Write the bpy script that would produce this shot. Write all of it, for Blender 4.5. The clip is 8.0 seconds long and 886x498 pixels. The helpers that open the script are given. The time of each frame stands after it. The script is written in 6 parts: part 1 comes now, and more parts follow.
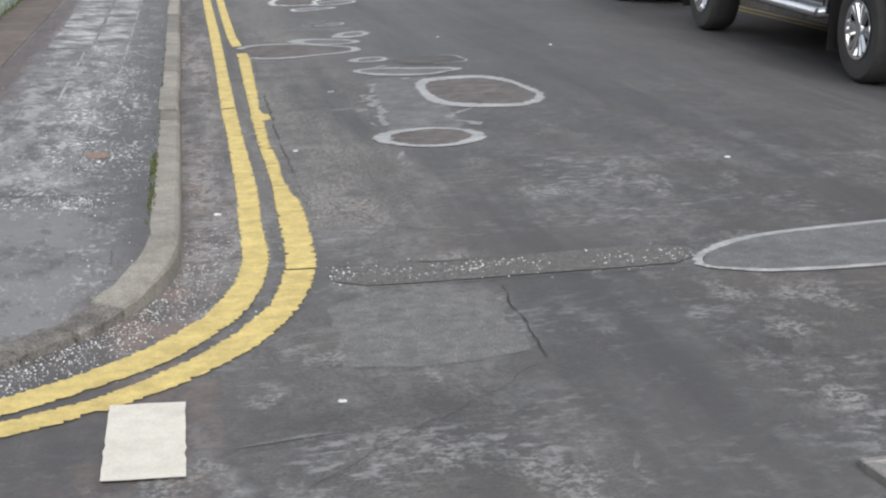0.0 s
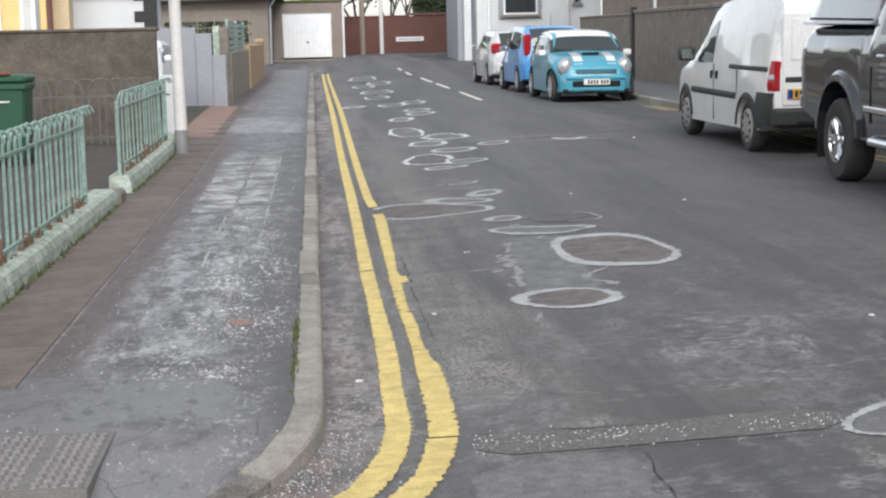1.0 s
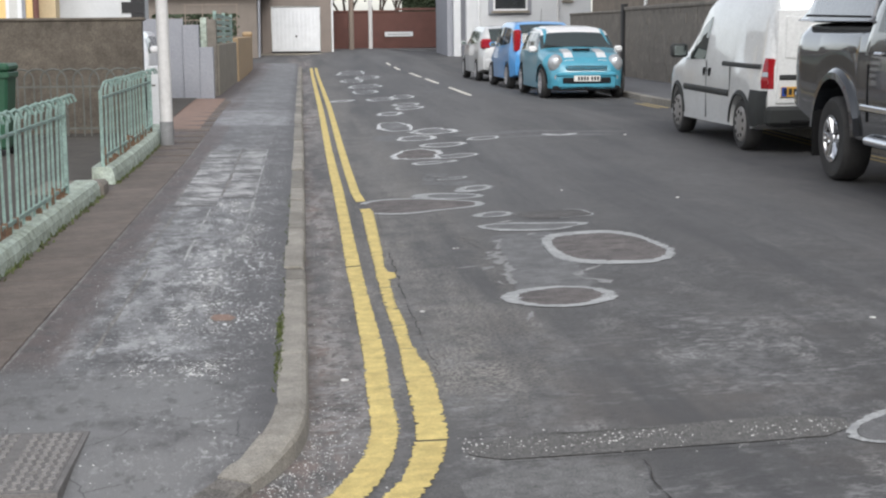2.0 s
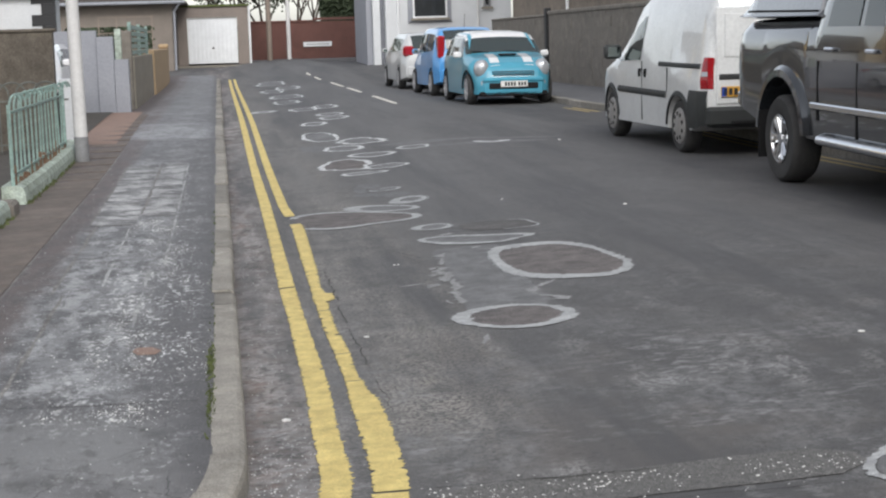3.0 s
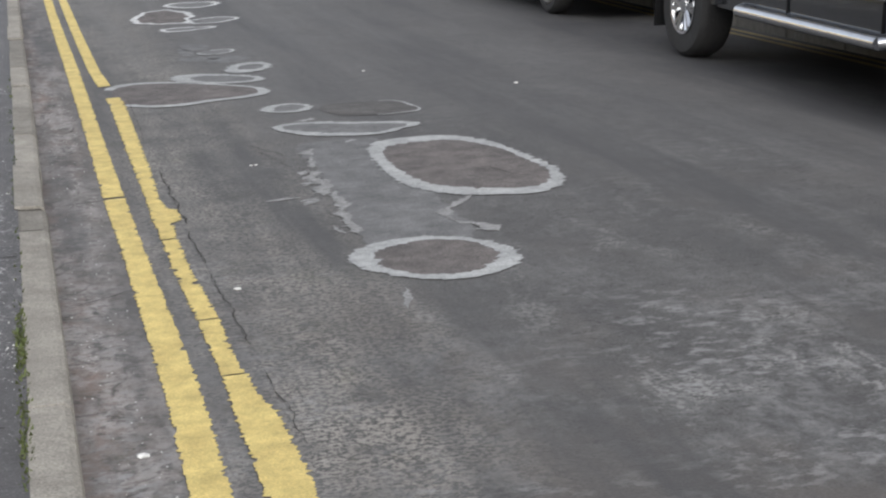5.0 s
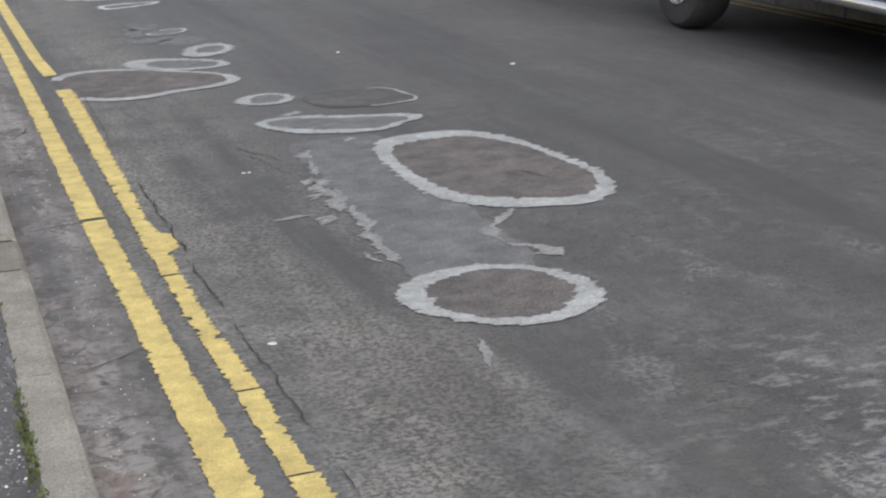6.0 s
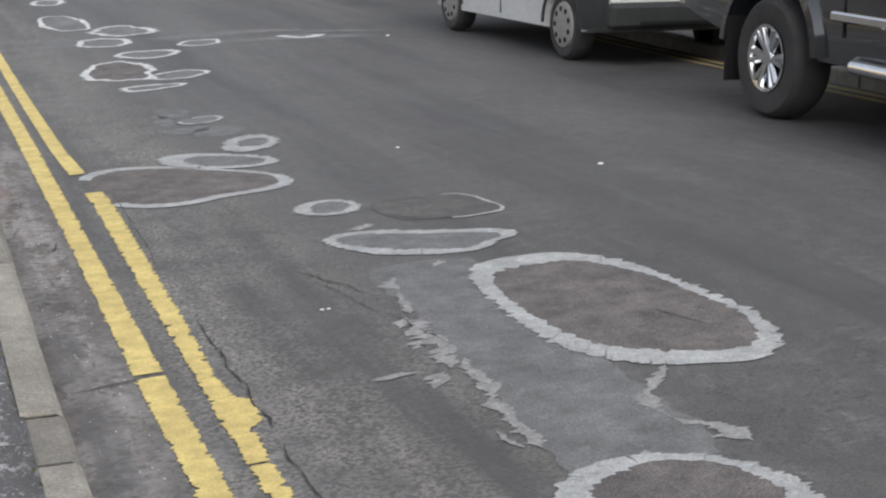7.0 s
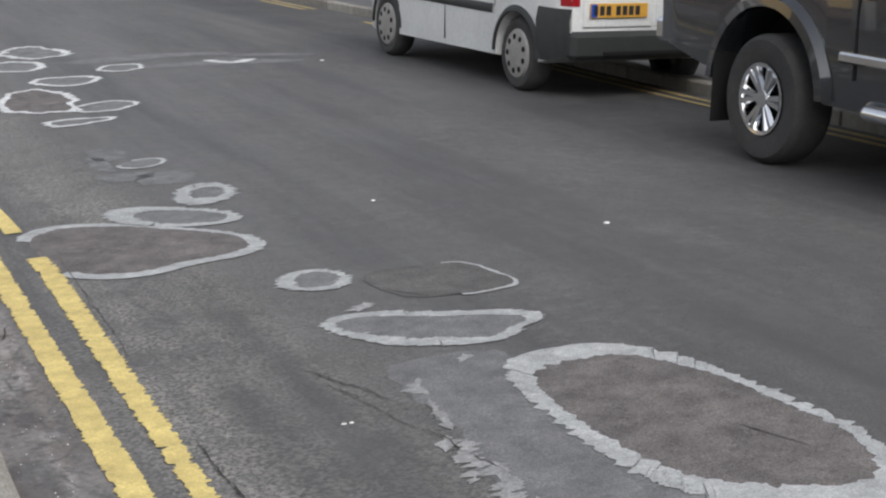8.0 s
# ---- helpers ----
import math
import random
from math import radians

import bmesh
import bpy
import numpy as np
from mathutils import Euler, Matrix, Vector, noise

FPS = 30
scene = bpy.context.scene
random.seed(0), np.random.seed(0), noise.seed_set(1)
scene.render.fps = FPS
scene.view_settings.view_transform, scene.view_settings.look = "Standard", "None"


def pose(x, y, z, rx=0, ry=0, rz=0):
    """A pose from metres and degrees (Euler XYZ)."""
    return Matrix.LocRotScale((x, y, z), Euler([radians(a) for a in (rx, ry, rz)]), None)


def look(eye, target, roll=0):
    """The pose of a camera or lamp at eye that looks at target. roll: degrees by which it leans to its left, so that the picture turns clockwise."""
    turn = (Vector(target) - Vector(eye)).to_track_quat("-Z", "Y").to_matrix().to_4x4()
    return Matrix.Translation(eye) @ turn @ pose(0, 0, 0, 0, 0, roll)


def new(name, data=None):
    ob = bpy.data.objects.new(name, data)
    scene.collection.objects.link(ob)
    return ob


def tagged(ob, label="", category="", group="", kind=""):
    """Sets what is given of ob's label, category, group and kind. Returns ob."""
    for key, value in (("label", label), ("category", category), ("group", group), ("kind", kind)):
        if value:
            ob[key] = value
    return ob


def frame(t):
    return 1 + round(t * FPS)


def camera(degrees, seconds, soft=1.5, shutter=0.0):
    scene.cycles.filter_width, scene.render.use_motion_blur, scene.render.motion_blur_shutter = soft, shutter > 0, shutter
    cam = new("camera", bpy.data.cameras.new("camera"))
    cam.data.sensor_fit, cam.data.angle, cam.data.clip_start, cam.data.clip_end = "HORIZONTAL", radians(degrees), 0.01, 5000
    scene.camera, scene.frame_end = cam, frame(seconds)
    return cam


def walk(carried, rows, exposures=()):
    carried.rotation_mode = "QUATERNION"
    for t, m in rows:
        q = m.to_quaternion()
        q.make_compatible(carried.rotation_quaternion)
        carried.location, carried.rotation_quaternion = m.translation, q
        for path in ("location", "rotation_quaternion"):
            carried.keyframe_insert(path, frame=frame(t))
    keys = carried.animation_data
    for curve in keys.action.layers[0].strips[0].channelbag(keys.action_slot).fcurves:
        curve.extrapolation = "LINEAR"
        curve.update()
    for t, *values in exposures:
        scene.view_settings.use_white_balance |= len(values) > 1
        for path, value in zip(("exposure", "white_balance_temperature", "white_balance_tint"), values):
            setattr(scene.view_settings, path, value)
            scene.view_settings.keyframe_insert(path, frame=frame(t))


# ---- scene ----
cam = camera(32.0, 8.0, soft=2.2)
PATH = [
    (0, (0.026, -2.385, 1.531), (0.347, -0.467, 1.065), 0.4),
    (0.3, (-0.018, -2.390, 1.545), (0.244, -0.447, 1.150), 1.0),
    (0.5, (-0.022, -2.360, 1.564), (0.196, -0.406, 1.197), -0.2),
    (0.7, (-0.007, -2.398, 1.590), (0.184, -0.433, 1.262), -0.6),
    (1, (-0.014, -2.392, 1.609), (0.145, -0.417, 1.333), -1.3),
    (1.2, (0.000, -2.399, 1.627), (0.141, -0.420, 1.379), -1.5),
    (2.3, (-0.025, -2.000, 1.561), (0.170, -0.033, 1.259), -0.3),
    (2.5, (-0.056, -1.893, 1.597), (0.175, 0.069, 1.284), -0.9),
    (2.7, (-0.051, -1.744, 1.630), (0.225, 0.212, 1.326), -1.7),
    (3, (-0.052, -1.413, 1.517), (0.224, 0.549, 1.246), -1.7),
    (3.3, (0.004, -1.115, 1.575), (0.319, 0.829, 1.225), -1.2),
    (3.5, (-0.021, -0.920, 1.539), (0.325, 1.015, 1.173), -0.2),
    (3.7, (0.007, -0.684, 1.537), (0.426, 1.232, 1.143), 1.5),
    (4, (-0.086, -0.410, 1.590), (0.382, 1.493, 1.191), 0.9),
    (4.2, (-0.098, -0.129, 1.601), (0.340, 1.779, 1.197), -0.7),
    (4.5, (-0.062, 0.222, 1.541), (0.319, 2.140, 1.119), -0.7),
    (4.7, (-0.071, 0.487, 1.566), (0.329, 2.399, 1.140), 0.7),
    (5, (-0.130, 0.762, 1.525), (0.395, 2.633, 1.050), 0.5),
    (5.2, (-0.200, 0.980, 1.574), (0.365, 2.835, 1.084), 0.4),
    (6.3, (-0.355, 2.214, 1.526), (0.299, 4.028, 0.994), -0.3),
    (6.5, (-0.369, 2.462, 1.578), (0.298, 4.271, 1.047), -0.3),
    (7, (-0.401, 3.081, 1.583), (0.244, 4.920, 1.132), 0.0),
    (7.3, (-0.411, 3.364, 1.672), (0.211, 5.210, 1.218), 1.0),
    (7.5, (-0.437, 3.580, 1.612), (0.234, 5.412, 1.175), 1.3),
    (8, (-0.566, 4.128, 1.684), (0.218, 5.914, 1.241), 0.8),
]
walk(cam, [(t, look(eye, target, roll)) for t, eye, target, roll in PATH], exposures=[(0.0, 0.84), (1.2, 0.89), (2.4, 0.64), (4.0, 0.62), (5.2, 0.71), (6.4, 0.74), (7.2, 0.77), (8.0, 0.765)])
# ---------------------------------------------------------------- light
world = bpy.data.worlds.new("overcast_sky")
scene.world = world
world.use_nodes = True
wn = world.node_tree.nodes
sky = wn.new("ShaderNodeTexSky")
sky.sky_type = "NISHITA"
sky.sun_disc = False
sky.sun_elevation = radians(38)
sky.sun_rotation = radians(200)
sky.air_density, sky.dust_density, sky.ozone_density = 1.0, 1.5, 0.6
hsv = wn.new("ShaderNodeHueSaturation")
hsv.inputs["Saturation"].default_value = 0.34
world.node_tree.links.new(sky.outputs[0], hsv.inputs["Color"])
world.node_tree.links.new(hsv.outputs[0], wn["Background"].inputs["Color"])
wn["Background"].inputs["Strength"].default_value = 0.15
sun_data = bpy.data.lights.new("sun", "SUN")
sun_data.energy, sun_data.angle, sun_data.color = 1.2, radians(25), (1.0, 0.97, 0.93)
sun = new("sun", sun_data)
sun.matrix_world = look((6, -14, 16), (0, 6, 0))


# ---------------------------------------------------------------- materials
def mat(name, a, b=None, scale=6.0, fine=90.0, rough=0.85, bump=0.25, metal=0.0, mix=0.5, fine_amp=0.14, spec=0.5, coat=0.0, contrast=0.22, rand=0.0, mid=22.0, mid_amp=0.07):
    """Two-scale procedural surface: broad blotches from a to b, fine grain in colour and relief."""
    m = bpy.data.materials.new(name)
    m.use_nodes = True
    nt = m.node_tree
    N, L = nt.nodes, nt.links
    bs = N["Principled BSDF"]
    b = b or tuple(c * 0.75 for c in a)
    tc = N.new("ShaderNodeTexCoord")
    n1 = N.new("ShaderNodeTexNoise")
    n1.inputs["Scale"].default_value, n1.inputs["Detail"].default_value, n1.inputs["Roughness"].default_value = scale, 6, 0.65
    n2 = N.new("ShaderNodeTexNoise")
    n2.inputs["Scale"].default_value, n2.inputs["Detail"].default_value = fine, 3
    L.new(tc.outputs["Object"], n1.inputs["Vector"])
    L.new(tc.outputs["Object"], n2.inputs["Vector"])
    r1 = N.new("ShaderNodeValToRGB")
    r1.color_ramp.elements[0].position, r1.color_ramp.elements[1].position = mix - contrast, mix + contrast
    r1.color_ramp.elements[0].color, r1.color_ramp.elements[1].color = (*a, 1), (*b, 1)
    L.new(n1.outputs["Fac"], r1.inputs["Fac"])
    mr = N.new("ShaderNodeMapRange")
    mr.inputs["From Min"].default_value, mr.inputs["From Max"].default_value = 0.3, 0.7
    mr.inputs["To Min"].default_value, mr.inputs["To Max"].default_value = 1 - fine_amp, 1 + fine_amp
    L.new(n2.outputs["Fac"], mr.inputs["Value"])
    n3 = N.new("ShaderNodeTexNoise")
    n3.inputs["Scale"].default_value, n3.inputs["Detail"].default_value, n3.inputs["Roughness"].default_value = mid, 5, 0.7
    L.new(tc.outputs["Object"], n3.inputs["Vector"])
    m3 = N.new("ShaderNodeMapRange")
    m3.inputs["From Min"].default_value, m3.inputs["From Max"].default_value = 0.3, 0.7
    m3.inputs["To Min"].default_value, m3.inputs["To Max"].default_value = 1 - mid_amp, 1 + mid_amp
    L.new(n3.outputs["Fac"], m3.inputs["Value"])
    mm = N.new("ShaderNodeMath")
    mm.operation = "MULTIPLY"
    L.new(mr.outputs["Result"], mm.inputs[0])
    L.new(m3.outputs["Result"], mm.inputs[1])
    mul = N.new("ShaderNodeMixRGB")
    mul.blend_type, mul.inputs["Fac"].default_value = "MULTIPLY", 1.0
    L.new(r1.outputs["Color"], mul.inputs["Color1"])
    L.new(mm.outputs[0], mul.inputs["Color2"])
    out = mul.outputs["Color"]
    if rand:
        oi = N.new("ShaderNodeObjectInfo")
        rr = N.new("ShaderNodeMapRange")
        rr.inputs["To Min"].default_value, rr.inputs["To Max"].default_value = 1 - rand, 1 + rand
        L.new(oi.outputs["Random"], rr.inputs["Value"])
        m2 = N.new("ShaderNodeMixRGB")
        m2.blend_type, m2.inputs["Fac"].default_value = "MULTIPLY", 1.0
        L.new(out, m2.inputs["Color1"])
        L.new(rr.outputs["Result"], m2.inputs["Color2"])
        out = m2.outputs["Color"]
    L.new(out, bs.inputs["Base Color"])
    bs.inputs["Roughness"].default_value, bs.inputs["Metallic"].default_value = rough, metal
    bs.inputs["Specular IOR Level"].default_value, bs.inputs["Coat Weight"].default_value = spec, coat
    if bump:
        bp = N.new("ShaderNodeBump")
        bp.inputs["Strength"].default_value, bp.inputs["Distance"].default_value = bump, 0.01
        L.new(n2.outputs["Fac"], bp.inputs["Height"])
        L.new(bp.outputs["Normal"], bs.inputs["Normal"])
    return m


def plain(name, c, rough=0.5, metal=0.0, coat=0.0, spec=0.5, dirt=0.12):
    return mat(name, c, tuple(v * (1 - dirt) for v in c), scale=3.0, fine=40, rough=rough, metal=metal, coat=coat, spec=spec, bump=0.0, fine_amp=0.04, mid_amp=0.05)


def glass_mat(name, tint, rough=0.05):
    m = bpy.data.materials.new(name)
    m.use_nodes = True
    bs = m.node_tree.nodes["Principled BSDF"]
    bs.inputs["Base Color"].default_value = (*tint, 1)
    bs.inputs["Roughness"].default_value = rough
    bs.inputs["Transmission Weight"].default_value = 0.35
    bs.inputs["IOR"].default_value = 1.5
    return m


class Layers:
    """Stacks stains and wear on a base material, placed by the surface's own metres."""

    def __init__(self, m):
        self.nt = m.node_tree
        self.bs = self.nt.nodes["Principled BSDF"]
        self.col = self.bs.inputs["Base Color"].links[0].from_socket
        self.tc = self.nt.nodes.new("ShaderNodeTexCoord").outputs["Object"]
        sep = self.nt.nodes.new("ShaderNodeSeparateXYZ")
        self.nt.links.new(self.tc, sep.inputs[0])
        self.x, self.y = sep.outputs["X"], sep.outputs["Y"]

    def maths(self, op, a, b, clamp=False):
        n = self.nt.nodes.new("ShaderNodeMath")
        n.operation, n.use_clamp = op, clamp
        for i, v in enumerate((a, b)):
            if isinstance(v, (int, float)):
                n.inputs[i].default_value = v
            else:
                self.nt.links.new(v, n.inputs[i])
        return n.outputs[0]

    def noise(self, scale, lo=0.0, hi=1.0, stretch=(1, 1, 1), detail=5, shift=0.0):
        mp = self.nt.nodes.new("ShaderNodeMapping")
        mp.inputs["Scale"].default_value, mp.inputs["Location"].default_value = stretch, (shift, shift * 1.7, 0)
        self.nt.links.new(self.tc, mp.inputs["Vector"])
        n = self.nt.nodes.new("ShaderNodeTexNoise")
        n.inputs["Scale"].default_value, n.inputs["Detail"].default_value, n.inputs["Roughness"].default_value = scale, detail, 0.68
        self.nt.links.new(mp.outputs[0], n.inputs["Vector"])
        return self.span(n.outputs["Fac"], lo, hi)

    def crazing(self, scale, width, shift=0.0):
        """Thin broken crack lines between wavy cells."""
        mp = self.nt.nodes.new("ShaderNodeMapping")
        mp.inputs["Location"].default_value = (shift, shift * 1.3, 0)
        bend = self.nt.nodes.new("ShaderNodeTexNoise")
        bend.inputs["Scale"].default_value, bend.inputs["Detail"].default_value = scale * 1.6, 6
        self.nt.links.new(self.tc, bend.inputs["Vector"])
        mix = self.nt.nodes.new("ShaderNodeMixRGB")
        mix.blend_type, mix.inputs["Fac"].default_value = "ADD", 0.45 / scale
        self.nt.links.new(self.tc, mp.inputs["Vector"])
        self.nt.links.new(mp.outputs[0], mix.inputs["Color1"])
        self.nt.links.new(bend.outputs["Color"], mix.inputs["Color2"])
        v = self.nt.nodes.new("ShaderNodeTexVoronoi")
        v.feature, v.inputs["Scale"].default_value = "DISTANCE_TO_EDGE", scale
        self.nt.links.new(mix.outputs[0], v.inputs["Vector"])
        return self.span(v.outputs["Distance"], width, 0.0)

    def span(self, sock, lo, hi, a=0.0, b=1.0):
        r = self.nt.nodes.new("ShaderNodeMapRange")
        for k, v in (("From Min", lo), ("From Max", hi), ("To Min", a), ("To Max", b)):
            r.inputs[k].default_value = v
        self.nt.links.new(sock, r.inputs["Value"])
        return r.outputs[0]

    def wavy(self, sock, amount, scale, shift=0.0):
        return self.maths("ADD", sock, self.maths("MULTIPLY", self.maths("SUBTRACT", self.noise(scale, shift=shift), 0.5), 2 * amount))

    def band(self, sock, pts):
        """Value by position: pts of (metres, value)."""
        lo, hi = pts[0][0], pts[-1][0]
        r = self.nt.nodes.new("ShaderNodeValToRGB")
        e = r.color_ramp.elements
        while len(e) < len(pts):
            e.new(0.5)
        for el, (p, v) in zip(e, pts):
            el.position, el.color = (p - lo) / (hi - lo), (v, v, v, 1)
        self.nt.links.new(self.span(sock, lo, hi), r.inputs["Fac"])
        return r.outputs[0]

    def times(self, *socks):
        out = socks[0]
        for k in socks[1:]:
            out = self.maths("MULTIPLY", out, k, True)
        return out

    def add(self, colour, fac):
        n = self.nt.nodes.new("ShaderNodeMixRGB")
        self.nt.links.new(fac, n.inputs["Fac"])
        self.nt.links.new(self.col, n.inputs["Color1"])
        n.inputs["Color2"].default_value = (*colour, 1)
        self.col = n.outputs[0]

    def done(self):
        self.nt.links.new(self.col, self.bs.inputs["Base Color"])


def asphalt_mat():
    """Worn road: grey-black binder, exposed stone near the lines, dusty gutter, dry streaks at the junction."""
    m = mat("worn_asphalt", (0.082, 0.08, 0.08), (0.1, 0.098, 0.097), scale=0.9, fine=120, rough=0.72, bump=0.5, fine_amp=0.42, mid=9, mid_amp=0.16, mix=0.52)
    t = Layers(m)
    x = t.wavy(t.wavy(t.x, 0.16, 1.3), 0.06, 7, 3)
    # bare pale stones beside the yellow lines
    zone = t.band(x, [(0.0, 0.6), (0.4, 0.75), (0.62, 1.0), (0.95, 0.9), (1.25, 0.2), (1.7, 0.04), (7.0, 0.04)])
    zone = t.times(zone, t.band(t.y, [(0.0, 0.2), (3.8, 0.2), (4.4, 1.0), (9.0, 1.0), (14.0, 0.6), (60.0, 0.3)]))
    t.add((0.06, 0.056, 0.053), t.times(zone, t.noise(24, 0.46, 0.6, (1.2, 0.8, 1), detail=7, shift=3), 0.6))
    t.add((0.33, 0.308, 0.278), t.times(zone, t.noise(2.6, 0.31, 0.52, detail=7), t.noise(58, 0.45, 0.55, detail=4), 0.92))
    t.add((0.4, 0.385, 0.35), t.times(zone, t.noise(1.9, 0.46, 0.6, detail=6, shift=14), t.noise(36, 0.56, 0.61, detail=5, shift=6), 0.7))
    # red-brown dust and dried silt in the gutter
    gut = t.times(t.band(x, [(-0.6, 0.0), (-0.1, 0.9), (0.14, 1.0), (0.27, 0.5), (0.4, 0.0), (1.0, 0.0)]), t.band(t.y, [(2.5, 0.0), (3.2, 0.1), (4.2, 1.0), (60.0, 1.0)]))
    t.add((0.185, 0.152, 0.137), t.times(gut, t.noise(4.0, 0.33, 0.52, detail=8), 0.9))
    t.add((0.21, 0.155, 0.135), t.times(t.band(x, [(-0.6, 0.0), (-0.1, 1.0), (0.05, 1.0), (0.13, 0.0), (1.0, 0.0)]), t.noise(6.0, 0.42, 0.56, (1.2, 0.6, 1), detail=8, shift=61), 0.85))
    t.add((0.36, 0.338, 0.325), t.times(gut, t.noise(3.4, 0.44, 0.51, (1.1, 0.6, 1), detail=9, shift=9), t.noise(24, 0.34, 0.52, detail=6), 0.9))
    t.add((0.045, 0.04, 0.038), t.times(gut, t.noise(5.6, 0.52, 0.6, (1.2, 0.7, 1), detail=9, shift=15), 0.75))
    t.add((0.03, 0.027, 0.026), t.times(gut, t.noise(17, 0.57, 0.61, detail=8, shift=25), 0.7))
    t.add((0.028, 0.026, 0.025), t.times(gut, t.crazing(3.1, 0.03, 2), t.noise(5, 0.45, 0.55, shift=33), 0.85))
    t.add((0.035, 0.033, 0.032), t.times(zone, t.crazing(4.2, 0.022, 8), t.noise(2.4, 0.5, 0.58, shift=37), 0.7))
    # moss between the stones
    t.add((0.085, 0.09, 0.05), t.times(zone, t.noise(3.1, 0.55, 0.66, shift=71), t.noise(30, 0.42, 0.6, detail=6, shift=5), 0.45))
    # dry pale streaks, strongest over the junction
    near = t.band(t.y, [(-6.0, 1.0), (4.6, 1.0), (6.0, 0.5), (8.5, 0.14), (40.0, 0.12)])
    t.add((0.06, 0.058, 0.06), t.times(near, t.noise(1.3, 0.48, 0.62, (1.2, 0.7, 1), detail=8, shift=5), t.noise(11, 0.3, 0.55, shift=2), 0.8))
    t.add((0.215, 0.215, 0.215), t.times(near, t.noise(1.5, 0.47, 0.6, (1.2, 0.7, 1), detail=9), t.noise(10, 0.4, 0.58, (1.2, 0.8, 1), detail=8, shift=1), t.noise(34, 0.3, 0.55, (1.2, 0.7, 1)), 0.85))
    t.add((0.3, 0.298, 0.29), t.times(near, t.noise(2.6, 0.55, 0.63, (1.2, 0.7, 1), detail=9, shift=31), t.noise(46, 0.44, 0.56, detail=3), 0.9))
    t.add((0.3, 0.3, 0.3), t.times(near, t.noise(0.9, 0.47, 0.58, (0.7, 1.1, 1), detail=6, shift=44), t.noise(17, 0.52, 0.6, (0.7, 1.2, 1), detail=9, shift=17), 0.75))
    t.add((0.125, 0.11, 0.1), t.times(near, t.noise(1.1, 0.5, 0.64, shift=21), 0.5))
    pits = t.band(t.y, [(-6.0, 0.5), (3.0, 0.7), (4.0, 1.0), (7.5, 1.0), (11.0, 0.4), (40.0, 0.2)])
    t.add((0.035, 0.033, 0.033), t.times(pits, t.noise(1.6, 0.42, 0.6, shift=51), t.noise(27, 0.57, 0.63, (0.9, 1.3, 1), detail=5), 0.75))
    # long dark and pale wheel tracks further up
    t.add((0.068, 0.067, 0.069), t.times(t.noise(0.8, 0.46, 0.6, (1.4, 0.12, 1)), 0.85))
    t.add((0.145, 0.143, 0.141), t.times(t.noise(0.7, 0.5, 0.64, (1.5, 0.1, 1), shift=7), t.noise(14, 0.25, 0.65), 0.75))
    # darker blotches along the lane where the cars are parked
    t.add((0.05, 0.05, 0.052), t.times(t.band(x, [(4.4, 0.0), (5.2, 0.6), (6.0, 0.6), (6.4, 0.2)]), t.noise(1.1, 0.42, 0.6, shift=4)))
    t.done()
    return m


